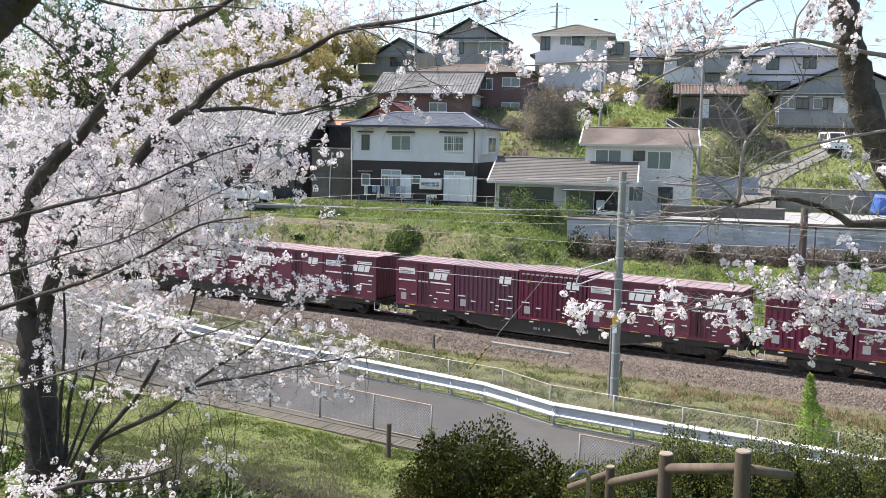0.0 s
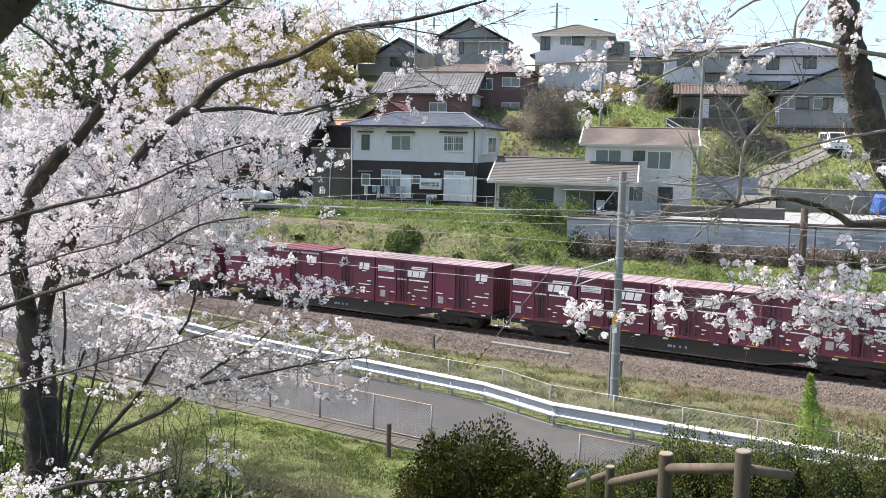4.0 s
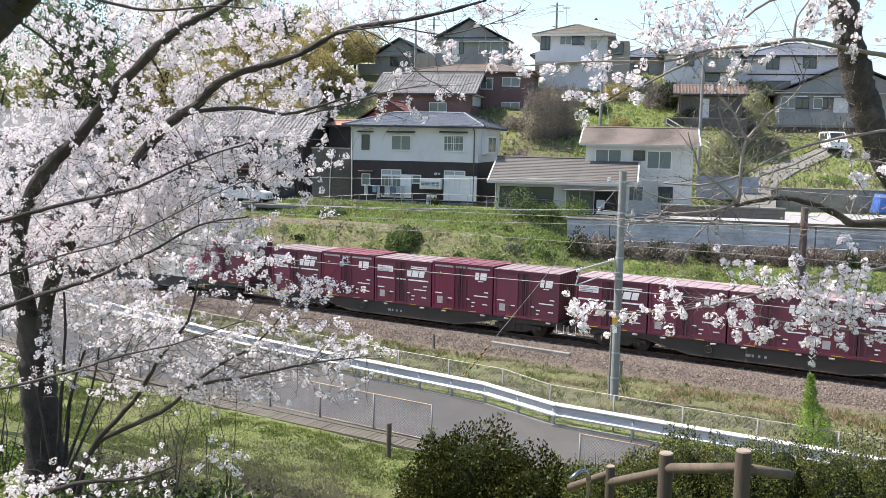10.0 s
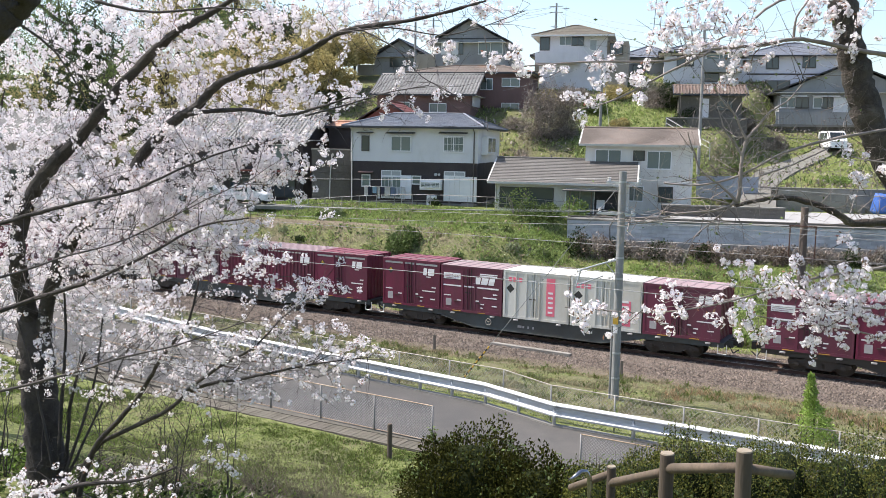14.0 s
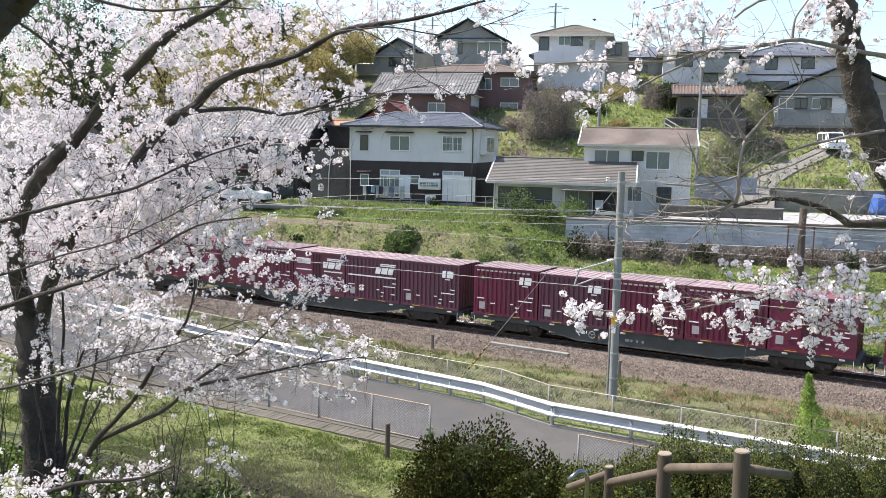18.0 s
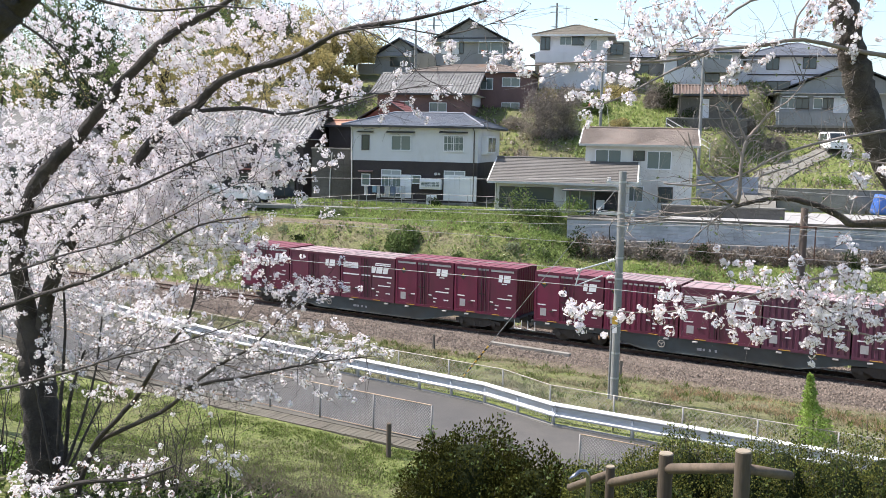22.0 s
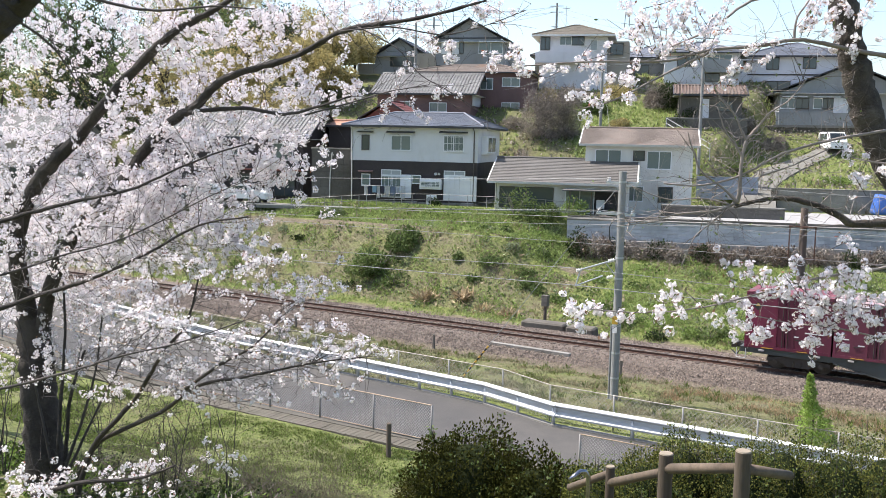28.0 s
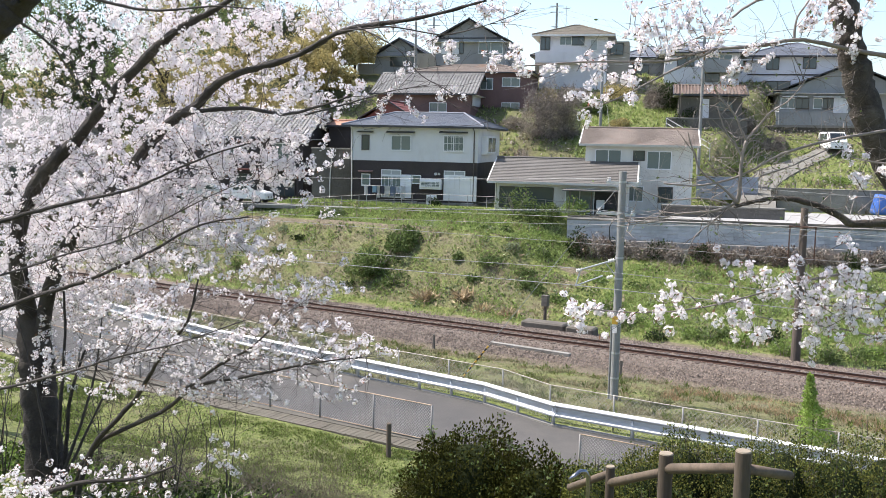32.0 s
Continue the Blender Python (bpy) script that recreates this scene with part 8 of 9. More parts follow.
def forked_twigs(tree_ob, rows, n, step, r, up, seed, material):
    """Knobby twigs that leave a limb and fork as they go, in short straight pieces."""
    rng = np.random.default_rng(seed)
    base = np.array([np.array(p) for p in limb_points(rows, 8)])
    e1, e2, e3 = np.array(RIGHT), np.array(AHEAD), np.array([0, 0, 1.0])
    heads = []
    for _ in range(n):
        g = rng.normal(size=3)
        heads.append((base[rng.integers(0, len(base))], unit((e1 * g[0] + e2 * g[1] * 0.5 + e3 * (g[2] * 0.7 + up))[None])[0], r * rng.uniform(0.6, 1.0), 0))
    A, B, C, R = [], [], [], []
    while heads:
        p, way, rad, depth = heads.pop()
        ln = step * rng.uniform(0.6, 1.3)
        q = p + way * ln
        way2 = unit((way + rng.normal(size=3) * 0.22)[None])[0]
        t = q + way2 * ln
        A.append(p), B.append(q), C.append(t), R.append(rad)
        if depth < 3:
            heads.append((t, unit((way2 + rng.normal(size=3) * 0.3 + e3 * up * 0.15)[None])[0], rad * 0.55, depth + 1))
            if rng.random() < 0.65:
                heads.append((q, unit((way2 + rng.normal(size=3) * 0.75)[None])[0], rad * 0.5, depth + 1))
    me = twig_mesh(np.array(A), np.array(B), np.array(C), np.array(R))
    me.materials.clear()
    me.materials.append(material)
    part("twig", me, None, tree_ob)["kind"] = "stuff"
    return np.array(C)


for j, (rows, n, step, r, up) in enumerate((
        ([(1.67, 5.3, 9.8), (1.69, 5.3, 10.04), (1.62, 5.3, 10.18)], 12, 0.05, 0.0045, 0.7), ([(1.69, 5.3, 10.04), (1.82, 5.3, 10.2), (2.01, 5.3, 10.39)], 10, 0.05, 0.004, 0.6),
        ([(1.62, 5.3, 9.73), (1.45, 5.3, 9.86), (1.38, 5.3, 10.02)], 12, 0.055, 0.004, 0.2), ([(1.3, 5.3, 9.79), (1.76, 5.3, 9.89), (2.4, 5.3, 10.1)], 16, 0.055, 0.004, 0.3),
        ([(1.6, 5.3, 9.67), (1.33, 5.3, 9.62), (1.05, 5.3, 9.56)], 20, 0.06, 0.004, 0.0), ([(1.6, 5.3, 9.66), (1.48, 5.3, 9.54), (1.38, 5.3, 9.38)], 12, 0.055, 0.0038, -0.5),
        ([(1.7, 5.3, 9.7), (2.2, 5.4, 9.64), (2.85, 5.6, 9.59)], 18, 0.06, 0.0045, 0.3),
        ([(2.0, 5.4, 10.61), (1.5, 5.3, 10.54), (1.0, 5.1, 10.44)], 14, 0.07, 0.004, 0.2), ([(2.4, 5.2, 9.33), (1.7, 5.1, 9.18), (1.1, 5.0, 9.1)], 12, 0.06, 0.0035, 0.1))):
    tips = forked_twigs(right_tree, rows, n, step, r, up, 60 + j, M["twig_bramble"] if j % 2 else M["twig"])
    part("young_leaf", leaf_cloud(tips[::12], 0.022, M["leaf_mid"], "leaf"), None, right_tree)["kind"] = "stuff"
for ctr, reach, n, ln, r, up, sd in (((2.7, 5.3, 9.8), 0.6, 40, 0.4, 0.0024, 0.2, 1), ((2.3, 5.3, 10.1), 0.7, 30, 0.36, 0.002, 0.1, 2), ((1.9, 5.2, 9.5), 0.6, 30, 0.36, 0.002, 0.0, 3), ((3.2, 5.4, 9.9), 0.7, 30, 0.36, 0.002, 0.3, 4), ((2.0, 5.2, 10.5), 0.8, 60, 0.35, 0.002, 0.1, 14)):
    tips = bare_twigs(right_tree, right_lines, ctr, reach, n, ln, r, up, sd, M["twig"])
    part("young_leaf", leaf_cloud(tips[::6], 0.024, M["leaf_mid"], "leaf"), None, right_tree)["kind"] = "stuff"
for ctr, reach, n, ln, r, up, sd in (((-1.9, 7.1, 8.0), 1.4, 110, 0.55, 0.003, 0.2, 5), ((-3.2, 8.2, 7.8), 1.6, 100, 0.6, 0.0033, 0.3, 6), ((-3.6, 9.0, 6.8), 1.2, 60, 0.6, 0.0035, 0.5, 7), ((-1.0, 6.9, 8.1), 1.0, 70, 0.45, 0.0028, 0.1, 8),
                                     ((-1.8, 7.6, 10.4), 1.6, 80, 0.5, 0.003, 0.2, 9), ((-4.0, 8, 9.5), 1.8, 90, 0.6, 0.0035, 0.3, 10), ((-3.0, 8, 10.2), 1.6, 90, 0.6, 0.0035, 0.3, 11), ((0.0, 7.2, 10.9), 1.0, 60, 0.4, 0.0025, 0.1, 12)):
    bare_twigs(left_tree, left_lines, ctr, reach, n, ln, r, up, sd, M["twig_dark"], 0.9 if ctr[2] < 8.5 else 0.3)

# a further cherry tree along the bank, added mostly out of view to shade the lawn
BANK_LIMBS = [("trunk", 0.2, 0.15, [(-9.4, 16.5, 3.6), (-9.2, 16.5, 5.2), (-9.0, 16.4, 6.8)]),
              ("limb", 0.1, 0.02, [(-9.0, 16.4, 6.7), (-8.2, 16.2, 8.2), (-7.0, 16.0, 9.4), (-6.0, 15.8, 10.2)]), ("limb", 0.1, 0.02, [(-9.0, 16.4, 6.7), (-9.4, 16.9, 8.6), (-9.3, 17.4, 10.6)]),
              ("limb", 0.08, 0.02, [(-9.0, 16.4, 6.8), (-8.3, 17.4, 8.6), (-7.4, 18.4, 10.0)]), ("limb", 0.08, 0.02, [(-9.0, 16.4, 6.7), (-8.4, 15.4, 8.4), (-7.6, 14.4, 9.6)])]
rb_ = random.Random(91)
BANK_SPRAYS = []
for _ in range(34):
    a, k = rb_.uniform(0, 2 * math.pi), math.sqrt(rb_.uniform(0.05, 1))
    BANK_SPRAYS.append((-8.5 + 2.1 * k * math.cos(a), 16.3 + 2.6 * k * math.sin(a), rb_.uniform(8.2, 11.4) - 1.2 * k, 0.8, 0.5, 0.8, 22))
shade_tree, bank_lines, bank_sprays, bank_limbs = cherry("cherry_tree", BANK_LIMBS, BANK_SPRAYS, "added cherry tree in white blossom, mostly out of view, shading the lawn", 0.02, 9, 1.2, 1.6)

# fine leafless brambles on the bank below the old tree
for j in range(60):
    l, d = rb_.uniform(-4.4, -1.1), rb_.uniform(10.8, 13.8)
    p = at(l, d, 0)
    z = ground_at(p.x, p.y)
    ob = thing("bramble", pose(0, 0, 0), "thin leafless brown bramble on the bank", "bramble")
    forked_twigs(ob, [(l - 0.12, d, z), (l, d, z + 0.08), (l + 0.12, d, z)], 15, 0.15, 0.0042, 0.75, 200 + j, M["twig_bramble"])

# thin saplings and undergrowth at the foot of the old tree
rs_ = random.Random(31)
for i in range(9):
    l, d = rs_.uniform(-5.2, -2.6), rs_.uniform(9.5, 13.5)
    p = at(l, d, 0)
    z = ground_at(p.x, p.y)
    ob = thing("sapling", pose(p.x, p.y, z), "thin leafless sapling on the bank", "sapling")
    for k in range(3):
        dx, dy, h = rs_.uniform(-0.35, 0.35), rs_.uniform(-0.3, 0.3), rs_.uniform(0.7, 1.7)
        part("stem", tube(bmesh.new(), [(0, 0, -0.1), (dx * 0.2 + 0.09, dy * 0.3, h * 0.5), (dx, dy, h)], [0.009, 0.006, 0.003], 5), M["twig_dark"], ob)
    b0 = np.array([[rs_.uniform(-.3, .3), rs_.uniform(-.3, .3), rs_.uniform(0.3, 1.3)] for _ in range(14)])
    part("twig", twig_mesh(b0, b0 + RNG.normal(size=(14, 3)) * 0.1 + [0, 0, 0.1], b0 + RNG.normal(size=(14, 3)) * 0.25 + [0, 0, 0.25], np.full(14, 0.004)), None, ob)["kind"] = "stuff"
for i in range(110):
    l, d = rs_.uniform(-6.0, -2.0), rs_.uniform(8.3, 13.0)
    p = at(l, d, 0)
    shrub("undergrowth", p.x, p.y, ground_at(p.x, p.y) - 0.05, rs_.uniform(0.4, 0.8), rs_.uniform(0.15, 0.35), 260, 0.06, M[rs_.choice(["leaf_lawn", "leaf_dark", "leaf_clover", "leaf_dark"])], "low green undergrowth on the bank", 400 + i, category="undergrowth", stems=2)

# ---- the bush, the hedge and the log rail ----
# near-black fill: the shade inside bush and hedge is put into this colour
M["core_shade"] = mat("painted_inner_shade", (0.012, 0.016, 0.007), (0.02, 0.026, 0.01), 0.9, fine=12, spec=0.05)


def dense_bush(name, l, d, rx, ry, top, n, size, label, seed, dry=0.0):
    p = at(l, d, 0)
    zb = ground_at(p.x, p.y) - 0.1
    h = top - zb
    ob = thing(name, pose(p.x, p.y, zb, 0, 0, YAW), label, "bush" if name == "bush" else "hedge")
    rng = np.random.default_rng(seed)
    u = unit(rng.normal(size=(n, 3)))
    u[:, 2] = np.abs(u[:, 2])
    bumps = np.array([noise.noise(Vector(v) * 2.3 + Vector((seed, 0, 0))) for v in u])
    r = (0.88 + 0.2 * bumps)[:, None] * rng.uniform(0.78, 1.05, (n, 1))
    q = np.sign(u) * np.abs(u) ** np.array([0.8, 0.8, 0.62])
    pts = q * r * np.array([rx, ry, h])
    mixed = rng.random(n) ** (1.0 if name == "bush" else 0.5)
    # solid dark blob, not leaves; its colour paints the inner shade
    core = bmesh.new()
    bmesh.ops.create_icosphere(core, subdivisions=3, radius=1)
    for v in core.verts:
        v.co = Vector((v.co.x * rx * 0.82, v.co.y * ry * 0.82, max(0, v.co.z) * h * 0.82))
    part("core", core, M["core_shade"], ob)
    part("foliage", leaf_cloud(pts[mixed < 0.6], size, M["leaf_bush"] if name == "bush" else M["leaf_dark"], outward=u[mixed < 0.6]), None, ob)
    part("fresh_foliage", leaf_cloud(pts[(mixed >= 0.6) & (mixed < 0.93 - dry)] * 1.02, size, M["leaf_bush"] if name == "bush" else M["leaf_hedge"], outward=u[(mixed >= 0.6) & (mixed < 0.93 - dry)]), None, ob)
    if dry:
        k = mixed >= 0.93 - dry
        part("dry_foliage", leaf_cloud(pts[k] * 1.03, size * 0.9, M["leaf_hedge"], outward=u[k]), None, ob)
    a = pts[:n // 90] * 0.97
    part("shoot", twig_mesh(a, a * 1.04 + [0, 0, 0.05], a * 1.07 + [0, 0, 0.14], np.full(len(a), 0.005)), None, ob)["kind"] = "stuff"
    part("shoot_leaf", leaf_cloud(np.repeat(a * 1.06 + [0, 0, 0.1], 5, 0) + rng.normal(size=(len(a) * 5, 3)) * 0.035, size, M["leaf_mid"]), None, ob)
    for o in ob.children:
        if o.name.split(".")[0] != "core":
            o["kind"] = "stuff"
    return ob


dense_bush("bush", 0.5, 14.0, 1.2, 1.0, 5.74, 17000, 0.055, "rounded dark evergreen bush on the bank", 1)
dense_bush("bush", 1.45, 13.4, 0.75, 0.75, 5.5, 9000, 0.055, "lower green bush beside a rounded bush", 2)
for i, (l, top, dry) in enumerate(((2.2, 5.85, 0.0), (2.7, 6.15, 0.1), (3.25, 6.36, 0.15), (3.9, 6.4, 0.3), (4.55, 6.46, 0.35), (5.2, 6.48, 0.3), (5.9, 6.46, 0.25), (6.6, 6.5, 0.25))):
    dense_bush("hedge_shrub", l, 12.0 - (i % 2) * 0.3, 0.62, 0.8, top, 11500, 0.036, "clipped evergreen hedge shrub with dry tips" if dry else "clipped evergreen hedge shrub", 10 + i, dry)
for i, l in enumerate((2.6, 3.3, 4.0, 4.7)):
    dense_bush("hedge_shrub", l, 10.2, 0.5, 0.6, 5.95, 6500, 0.036, "low evergreen shrub behind the log rail", 30 + i, 0.2)

# slim sapling by the railway fence
x, y, z = on_ground(11.25, 27.6)
ob = thing("young_evergreen", pose(x, y, z), "slim bright green young evergreen by the fence", "tree")
part("trunk", tube(bmesh.new(), [(0, 0, -0.2), (0.05, 0, 1.4), (-0.1, 0, 2.8)], [0.035, 0.025, 0.008], 6), M["bark"], ob)
n = 4200
tier = RNG.integers(0, 26, n)
t = np.clip((tier + 1) / 27 + RNG.normal(size=n) * 0.025, 0.03, 1)
an = tier * 2.4 + RNG.normal(size=n) * 0.55
rad = np.interp(t, [0, 0.25, 0.5, 0.65, 1], [0.35, 0.58, 0.55, 0.26, 0.06]) * RNG.uniform(0.1, 1, n) ** 0.6
pts = np.stack([np.cos(an) * rad - 0.1 * t + np.interp(t, [0, 0.35, 0.7], [0.1, 0.24, 0.0]), np.sin(an) * rad, t * 2.85], 1)
part("crown", leaf_cloud(pts, 0.085, M["leaf_lime"], up=0.8), None, ob)
# ---- log rail, posts and small fittings on the near bank ----
def log_post(l, d, top, r, h=1.1):
    p = at(l, d, 0)
    ob = part("post", rod(bmesh.new(), (p.x, p.y, top - h), (p.x, p.y, top - 0.012), r, 20, r * 0.97), M["log_post"], log_rail, shade=False)
    part("post_top", rod(bmesh.new(), (p.x, p.y, top - 0.012), (p.x, p.y, top), r * 0.97, 14, r * 0.88), M["log_end"], ob, "pale sawn post top")


log_rail = thing("log_rail", pose(0, 0, 0), "rustic round-log handrail on stout log posts", "railing")
LOGS = [(1.50, 10.3, 6.20), (1.86, 9.8, 6.56), (2.23, 8.9, 7.02), (2.65, 7.9, 7.39), (3.22, 8.3, 7.17)]
for (l, d, top), r in zip(LOGS[1:4], (0.05, 0.072, 0.07)):
    log_post(l, d, top, r, 1.4)
for (a, b, off, r) in ((0, 1, -0.08, 0.043), (1, 2, -0.19, 0.047), (2, 3, -0.16, 0.05), (3, 4, -0.16, 0.047)):
    p, q = at(*LOGS[a]), at(*LOGS[b])
    p.z += off
    q.z += off + (0.0 if b != 4 else 0.02)
    part("rail", rod(bmesh.new(), p, q, r, 18, r * 0.92), M["log"], log_rail, shade=True)
p, q = at(1.9, 9.3, 6.25), at(2.7, 7.9, 6.72)
part("rail", rod(bmesh.new(), p, q, 0.06, 12), M["log"], log_rail)
mr = thing("metal_handrail", pose(0, 0, 0), "bent stainless tube handrail end", "handrail")
part("tube", tube(bmesh.new(), [at(1.36, 9.4, 6.53), at(1.42, 9.42, 6.58), at(1.48, 9.46, 6.61), at(1.54, 9.5, 6.6), at(1.575, 9.5, 6.54), at(1.58, 9.5, 6.2), at(1.58, 9.5, 5.5)], [0.026] * 7, 10), M["steel_tube"], mr, shade=True)
wp = thing("wooden_post", pose(-14.69, -22.5, 0.7), "weathered round wooden post in the lawn", "post")
part("shaft", rod(bmesh.new(), (0, 0, -0.3), (0, 0, 1.08), 0.075, 12), M["pole_wood"], wp)
part("cap", rod(bmesh.new(), (0, 0, 1.08), (0, 0, 1.11), 0.075, 12, 0.06), M["log"], wp)

# ---- railway mast, poles and wires ----
mast = thing("railway_mast", pose(-12.25, -10.1, 0), "tall grey concrete railway mast with bracket arm", "mast")
part("shaft", rod(bmesh.new(), (0, 0, -0.5), (0, 0, 9.05), 0.17, 16, 0.14), M["pole"], mast, shade=False)
for z in (0.9, 1.9, 3.0, 3.05, 4.85, 5.66, 6.9, 7.4, 8.6):
    part("band", rod(bmesh.new(), (0, 0, z), (0, 0, z + 0.07), 0.182 - z * 0.0035, 16), M["galv"], mast)
part("conduit", rod(bmesh.new(), (-0.19, -0.06, 0), (-0.18, -0.06, 3.0), 0.05, 8), M["post_grey"], mast)
part("warning_plate", boxes((-0.11, 0.11, -0.225, -0.2, 3.1, 3.42)), M["yellow"], mast, "small yellow warning plate")
part("number_plate", boxes((-0.09, 0.09, -0.225, -0.2, 2.75, 3.0)), M["mark"], mast)
arm = Vector((-0.86, -0.50, 0))
for a, b, r in (((0.0, 5.66), (1.5, 5.2), 0.035), ((1.5, 5.2), (1.68, 4.56), 0.03), ((1.68, 4.56), (0.62, 4.98), 0.028), ((0.55, 5.5), (0.0, 4.85), 0.022)):
    part("bracket_tube", rod(bmesh.new(), arm * a[0] + Vector((0, 0, a[1])), arm * b[0] + Vector((0, 0, b[1])), r, 8), M["galv"], mast)
for a, z in ((0.22, 5.6), (1.45, 5.2), (0.25, 4.95)):
    bm = bmesh.new()
    for k_ in range(4):
        c = arm * (a + k_ * 0.06) + Vector((0, 0, z - k_ * 0.015))
        rod(bm, c, c + arm * 0.03, 0.07, 10)
    part("insulator", bm, M["mark"], mast, "white ribbed insulator")
part("cross_arm", boxes((-1.0, 0.55, -0.05, 0.05, 7.34, 7.44)), M["galv"], mast)
part("cross_arm", boxes((-0.7, 0.7, 0.1, 0.2, 8.55, 8.64)), M["galv"], mast)
for x, z in ((-0.9, 7.44), (0.45, 7.44), (-0.6, 8.64), (0.6, 8.64), (0.45, 7.1)):
    bm = bmesh.new()
    for k_ in range(3):
        rod(bm, (x, 0.0 if z < 8 else 0.15, z + k_ * 0.06), (x, 0.0 if z < 8 else 0.15, z + k_ * 0.06 + 0.03), 0.07, 10)
    part("insulator", bm, M["mark"], mast, "white pin insulator")
part("cable_loop", tube(bmesh.new(), [(-0.25, -0.1, 7.2), (-0.4, -0.15, 6.9), (-0.38, -0.15, 6.4), (-0.2, -0.1, 6.2)], [0.025] * 4, 6), M["black"], mast)
guy = thing("guy_wire", pose(0, 0, 0), "steel guy wire with yellow-and-black guard sleeve", "guy wire")
g0, g1 = Vector((-18.6, -11.3, 0.05)), Vector((-12.3, -10.1, 8.6))
part("wire", rod(bmesh.new(), g0, g1, 0.013, 6), M["cable"], guy)
for k_ in range(14):
    a, b = g0.lerp(g1, 0.02 + k_ * 0.0125), g0.lerp(g1, 0.02 + (k_ + 1) * 0.0125)
    part("sleeve", rod(bmesh.new(), a, b, 0.035, 8), M["yellow"] if k_ % 2 else M["black"], guy)

pole2 = thing("utility_pole", pose(-7.75, 3.6, -0.7), "brown wooden utility pole with small steel gallery", "pole")
part("shaft", rod(bmesh.new(), (0, 0, 0), (0, 0, 7.9), 0.24, 14, 0.17), M["pole_wood"], pole2)
for z in (5.4, 6.95):
    part("gallery_bar", boxes((-0.65, 0.65, -0.26, -0.2, z, z + 0.07)), M["rail"], pole2)
for x in (-0.6, 0.6):
    part("gallery_post", boxes((x - 0.03, x + 0.03, -0.26, -0.2, 5.4, 7.0)), M["rail"], pole2)


def wire(p, q, sag, r=0.011, n=14, label="thin pale overhead railway wire"):
    p, q = Vector(p), Vector(q)
    pts = [p.lerp(q, i / n) - Vector((0, 0, 4 * sag * (i / n) * (1 - i / n))) for i in range(n + 1)]
    tagged(part("overhead_wire", tube(bmesh.new(), pts, [r] * (n + 1), 5), M["cable"]), label, "wire")


wire((-120, 0, 4.7), (40, 0, 5.25), 0.0)
wire((-120, 0, 5.6), (-15.8, 0, 6.4), 0.35)
wire((-15.8, 0, 6.4), (40, 0, 6.6), 0.5)
wire((-75, -10.5, 4.0), (-13.7, -10.95, 4.58), 0.05, 0.016)
wire((-13.7, -10.95, 4.58), (40, -10.5, 4.7), 0.15, 0.016)
wire((-75, -10.3, 5.0), (-13.6, -10.9, 5.25), 0.35)
wire((-13.6, -10.9, 5.25), (40, -10.5, 5.3), 0.4)
wire((-80, -9.5, 7.6), (-13.15, -10.1, 7.5), 0.9)
wire((-80, -9.5, 7.8), (-11.8, -10.1, 7.5), 0.9)
wire((-13.15, -10.1, 7.5), (40, -10, 7.6), 0.6)
wire((-80, -9.5, 8.9), (-12.85, -9.95, 8.75), 0.8)
wire((-11.65, -9.95, 8.75), (40, -9.5, 8.9), 0.6)
wire((-7.8, 3.6, 6.2), (50, 6, 6.5), 0.5)
wire((-90, 4.0, 6.0), (-7.8, 3.6, 6.3), 1.2)


def street_pole(x, y, h, label, arms=True):
    z = ground_at(x, y)
    ob = thing("utility_pole", pose(x, y, z - 0.2, 0, 0, 18), label, "pole")
    part("shaft", rod(bmesh.new(), (0, 0, 0), (0, 0, h), 0.15, 10, 0.11), M["pole"], ob)
    if arms:
        for z2 in (h - 0.4, h - 1.1):
            part("cross_arm", boxes((-0.8, 0.8, -0.05, 0.05, z2, z2 + 0.08)), M["galv"], ob)
    return Vector((x, y, z + h - 0.6))


pa = street_pole(-55.8, 44.2, 9.0, "slender concrete utility pole on the hilltop", False)
pb = street_pole(-31.8, 38.5, 6.8, "concrete utility pole on the hillside", False)
pc = street_pole(-21.6, 35.2, 12.5, "tall concrete utility pole above the lane")
pd_ = street_pole(-63.0, 60.0, 9.0, "concrete utility pole on the hilltop")
pe = street_pole(-46.0, 60.0, 9.0, "concrete utility pole on the hilltop")
pf = street_pole(5.0, 44.0, 12.0, "concrete utility pole above the lane")
for a, b in ((pc, pb), (pc, pf), (pb, pe), (pe, pd_), (pa, pe), (pc, pe)):
    for dz in (0.0, -0.6):
        wire(a + Vector((0, 0, dz)), b + Vector((0, 0, dz)), 0.6, 0.015, label="thin overhead power wire")
wire(pb, Vector((-41.5, 37.5, 15.2)), 0.3, 0.012, label="service wire to a house")
wire(pb, Vector((-24.5, 22.0, 10.0)), 0.5, 0.012, label="service wire to a house")

pyl = thing("pylon", pose(-525, 690, -10), "far lattice power pylon on the skyline", "pylon")
for sx in (-1, 1):
    for sy in (-1, 1):
        part("leg", rod(bmesh.new(), (sx * 4, sy * 4, 0), (sx * 0.7, sy * 0.7, 104), 0.5, 5), M["galv"], pyl)
for z in (80, 88, 96):
    part("arm", rod(bmesh.new(), (-9, 0, z), (9, 0, z), 0.4, 5), M["galv"], pyl)
for k_ in range(9):
    z = 40 + k_ * 7
    w = 4 - 3.3 * z / 104
    part("brace", rod(bmesh.new(), (-w, -w, z), (w, -w, z + 7), 0.25, 4), M["galv"], pyl)
    part("brace", rod(bmesh.new(), (w, -w, z), (-w, -w, z + 7), 0.25, 4), M["galv"], pyl)


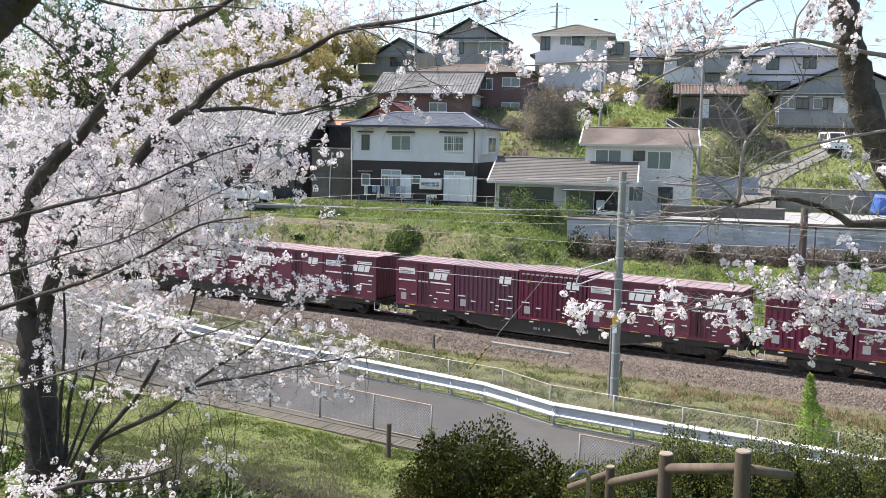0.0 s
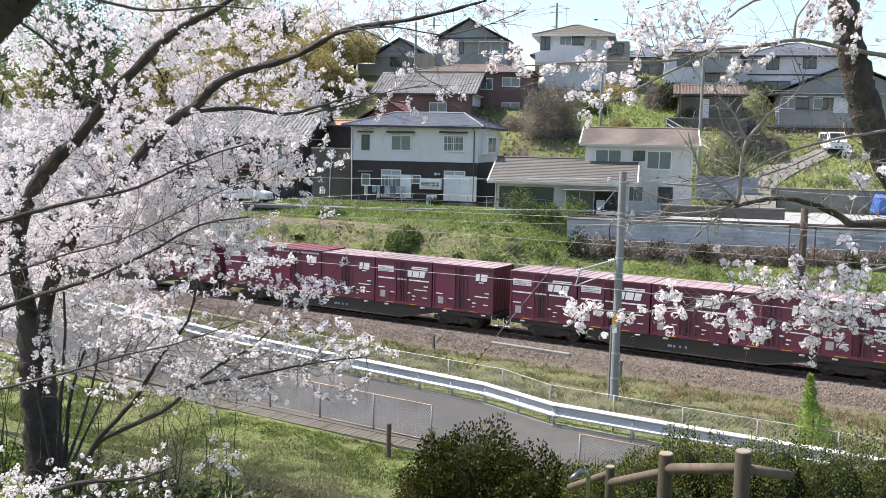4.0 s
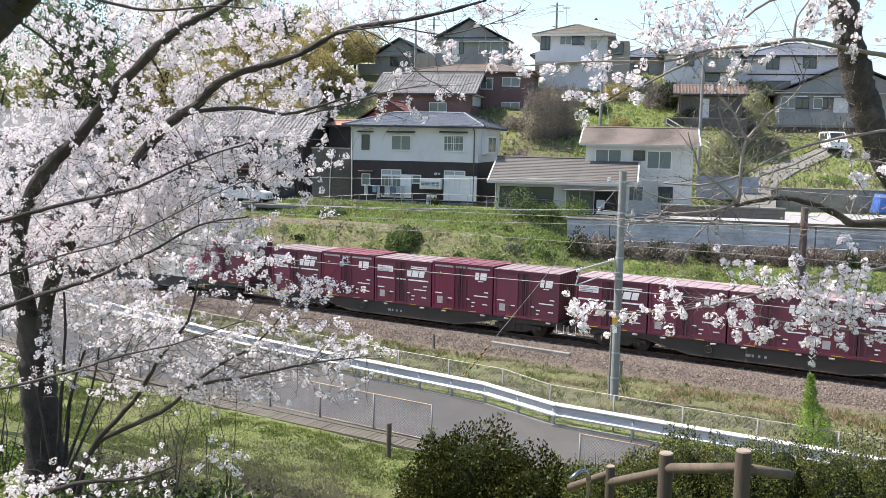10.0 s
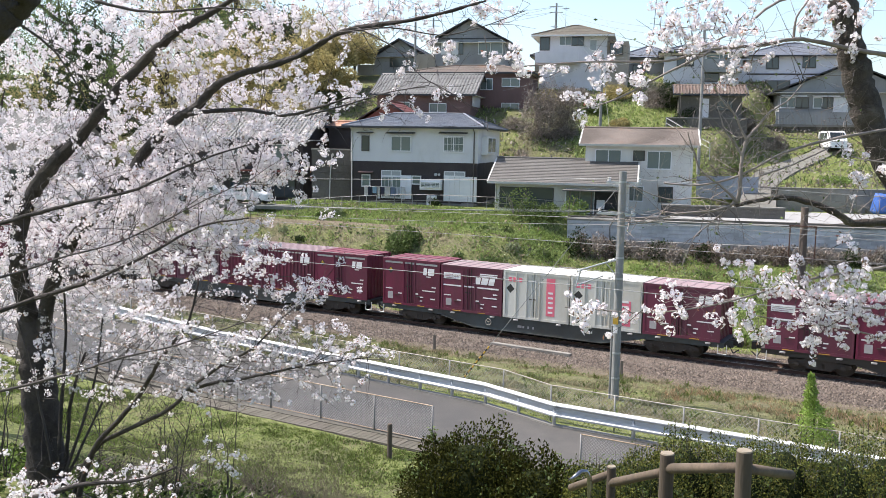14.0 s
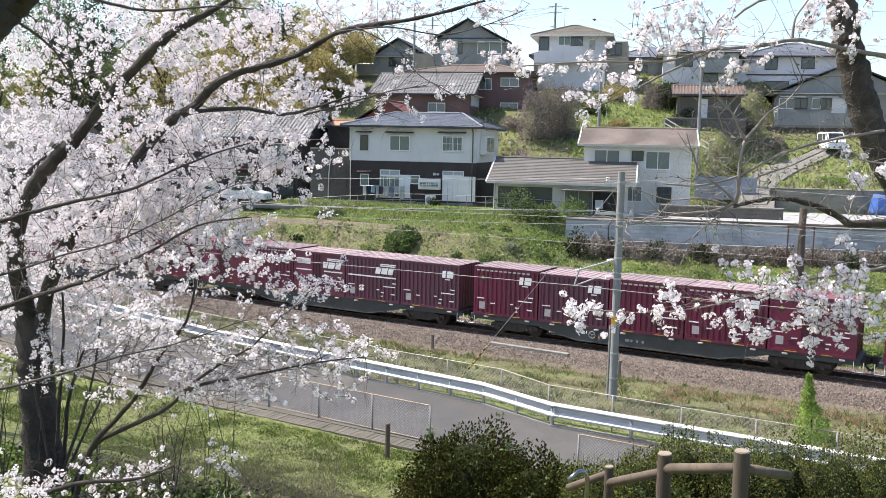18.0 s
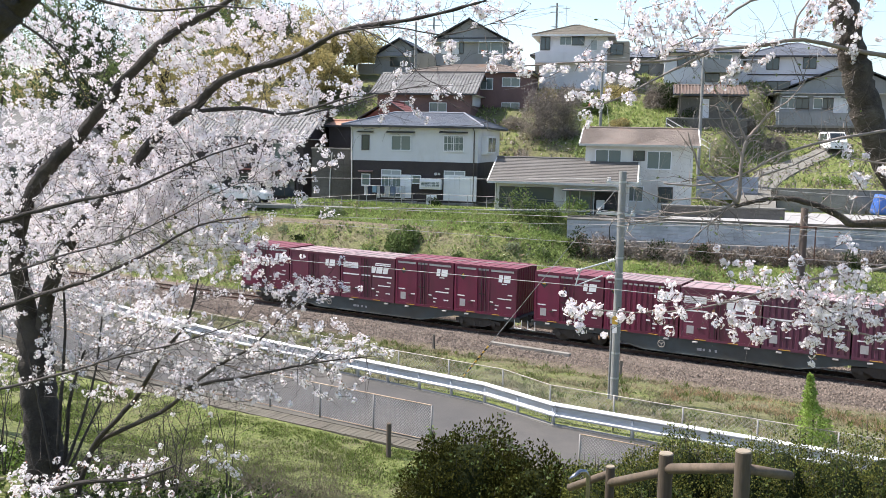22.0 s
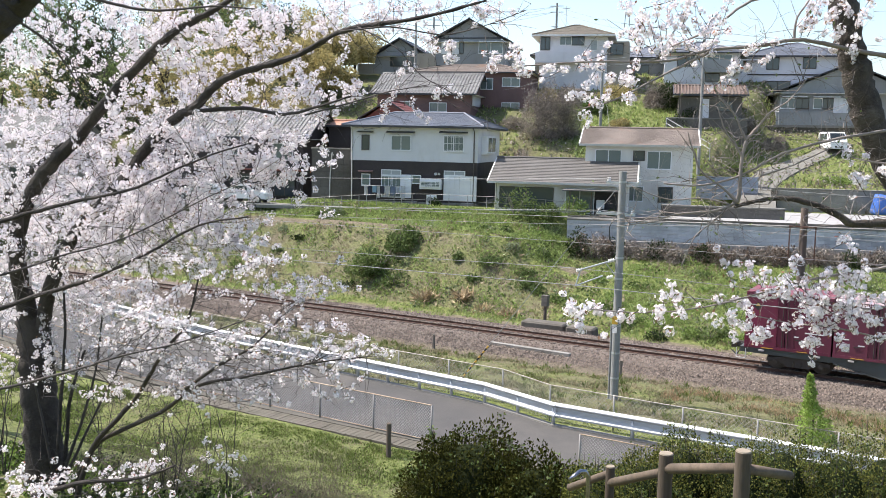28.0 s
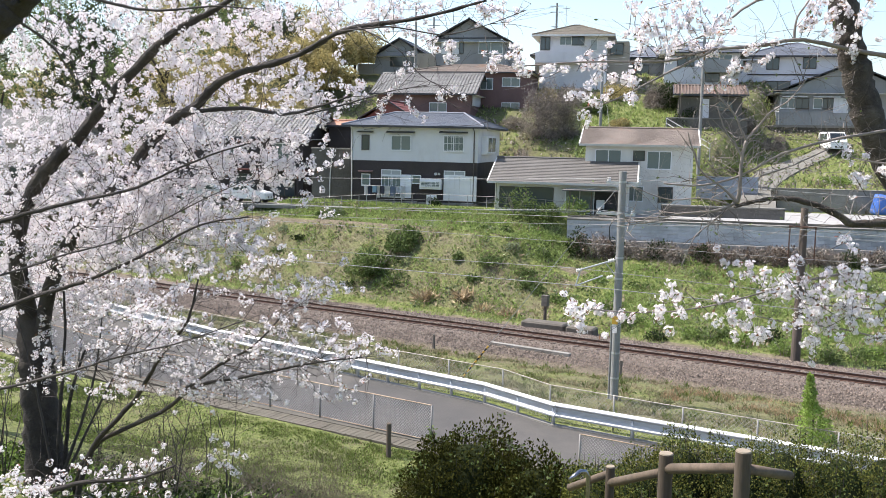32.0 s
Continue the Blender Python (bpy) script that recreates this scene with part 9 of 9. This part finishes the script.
def aerial(x, y, z):
    ob = thing("roof_aerial", pose(x, y, z, 0, 0, 20), "thin television aerial on a roof", "aerial")
    part("rod", rod(bmesh.new(), (0, 0, -0.6), (0, 0, 2.6), 0.025, 6), M["galv"], ob)
    for k_ in range(5):
        part("element", rod(bmesh.new(), (-0.45 + k_ * 0.05, 0.2 * k_, 2.4), (0.45 - k_ * 0.05, 0.2 * k_, 2.4), 0.014, 4), M["galv"], ob)


aerial(-40.5, 50.0, 22.2)
aerial(-46, 59.5, 21.6)
aerial(-15.5, 53.5, 19.15)
aerial(-27.5, 58.0, 21.0)

# ---- small things by the track ----
for x, y, w in ((-22.6, 3.0, 2.6), (-19.8, 2.9, 1.6)):
    ob = thing("concrete_block", pose(x, y, -0.6, 0, 0, 2), "weathered concrete foundation block beside the track", "block")
    part("block", soft_box(0, w, 0, 1.0, 0, 0.62, 0.09), M["stone_dark"], ob)
box_ob = thing("signal_box", pose(-21.8, 4.6, -0.4), "small dark trackside equipment box on a stout post", "equipment box")
part("post", rod(bmesh.new(), (0, 0, -0.3), (0, 0, 1.1), 0.1, 8), M["pole_wood"], box_ob)
part("case", soft_box(-0.2, 0.2, -0.15, 0.15, 1.1, 1.75, 0.02), M["stone_dark"], box_ob)
kw = thing("cable_trough", pose(-21.7, -2.4, -0.47, 0, 0, -2.5), "low pale concrete cable trough beside the ballast", "trough", kind="structure")
for i in range(9):
    part("slab", soft_box(i * 0.5 + 0.005, i * 0.5 + 0.495, -0.14, 0.14, 0, 0.32, 0.015), M["concrete"], kw)
for x in (-24.0, -33.0, -14.0):
    ob = thing("marker_post", pose(x, -4.3, -0.5), "short dark marker post beside the ballast", "post")
    part("shaft", boxes((-0.05, 0.05, -0.05, 0.05, -0.1, 0.75)), M["stone_dark"], ob)
# railing along the top of the bank before the houses
tr = thing("bank_railing", pose(0, 0, 0), "thin grey pipe railing along the top of the bank", "railing")
for i in range(17):
    x = -49 + i * 1.45
    y = 13.6 + (x + 44) * 0.17
    z = ground_at(x, y)
    part("post", rod(bmesh.new(), (x, y, z - 0.1), (x, y, z + 0.95), 0.025, 6), M["post_grey"], tr)
    if i < 16:
        x2 = x + 1.45
        y2 = 13.6 + (x2 + 44) * 0.17
        z2 = ground_at(x2, y2)
        for h in (0.5, 0.93):
            part("rail", rod(bmesh.new(), (x, y, z + h), (x2, y2, z2 + h), 0.018, 6), M["post_grey"], tr)


# ---- what moves ----
def motions():
    for ob, off, z in moving:
        walk(ob, [(t, pose(s + off, 0, z)) for t, s in TIMES])
    # the wind moves the sprays a little; the loose branch at the top swings further
    gust = [(0, 0.0), (3, -0.01), (6, -0.025), (7.5, 0.01), (9, 0.05), (11, 0.11), (13, 0.16), (14.5, 0.12), (17, 0.05), (19, 0.0), (21, -0.02), (23, -0.04), (25.5, -0.035), (28, -0.03), (30, -0.01), (32, 0.0)]
    for ob, k in ((right_limbs[4], 1.0), (right_sprays[0], 1.0), (right_sprays[1], 0.9), (right_sprays[2], 0.35), (right_sprays[3], 0.35), (right_sprays[5], -0.15), (right_sprays[10], 0.15), (right_sprays[11], 0.12), (right_sprays[14], 0.15)):
        at0 = ob.matrix_basis.translation.copy()
        walk(ob, [(t, Matrix.Translation(at0 + RIGHT * g * k)) for t, g in gust])
    for i, ob in enumerate(left_sprays):
        at0 = ob.matrix_basis.translation.copy()
        size = 0.018 if i % 3 else 0.03
        walk(ob, [(t, Matrix.Translation(at0 + RIGHT * size * math.sin(t * 0.9 + i * 1.3) + Vector((0, 0, size * 0.5 * math.sin(t * 1.1 + i * 0.7))))) for t in range(0, 33, 1)])


motions()
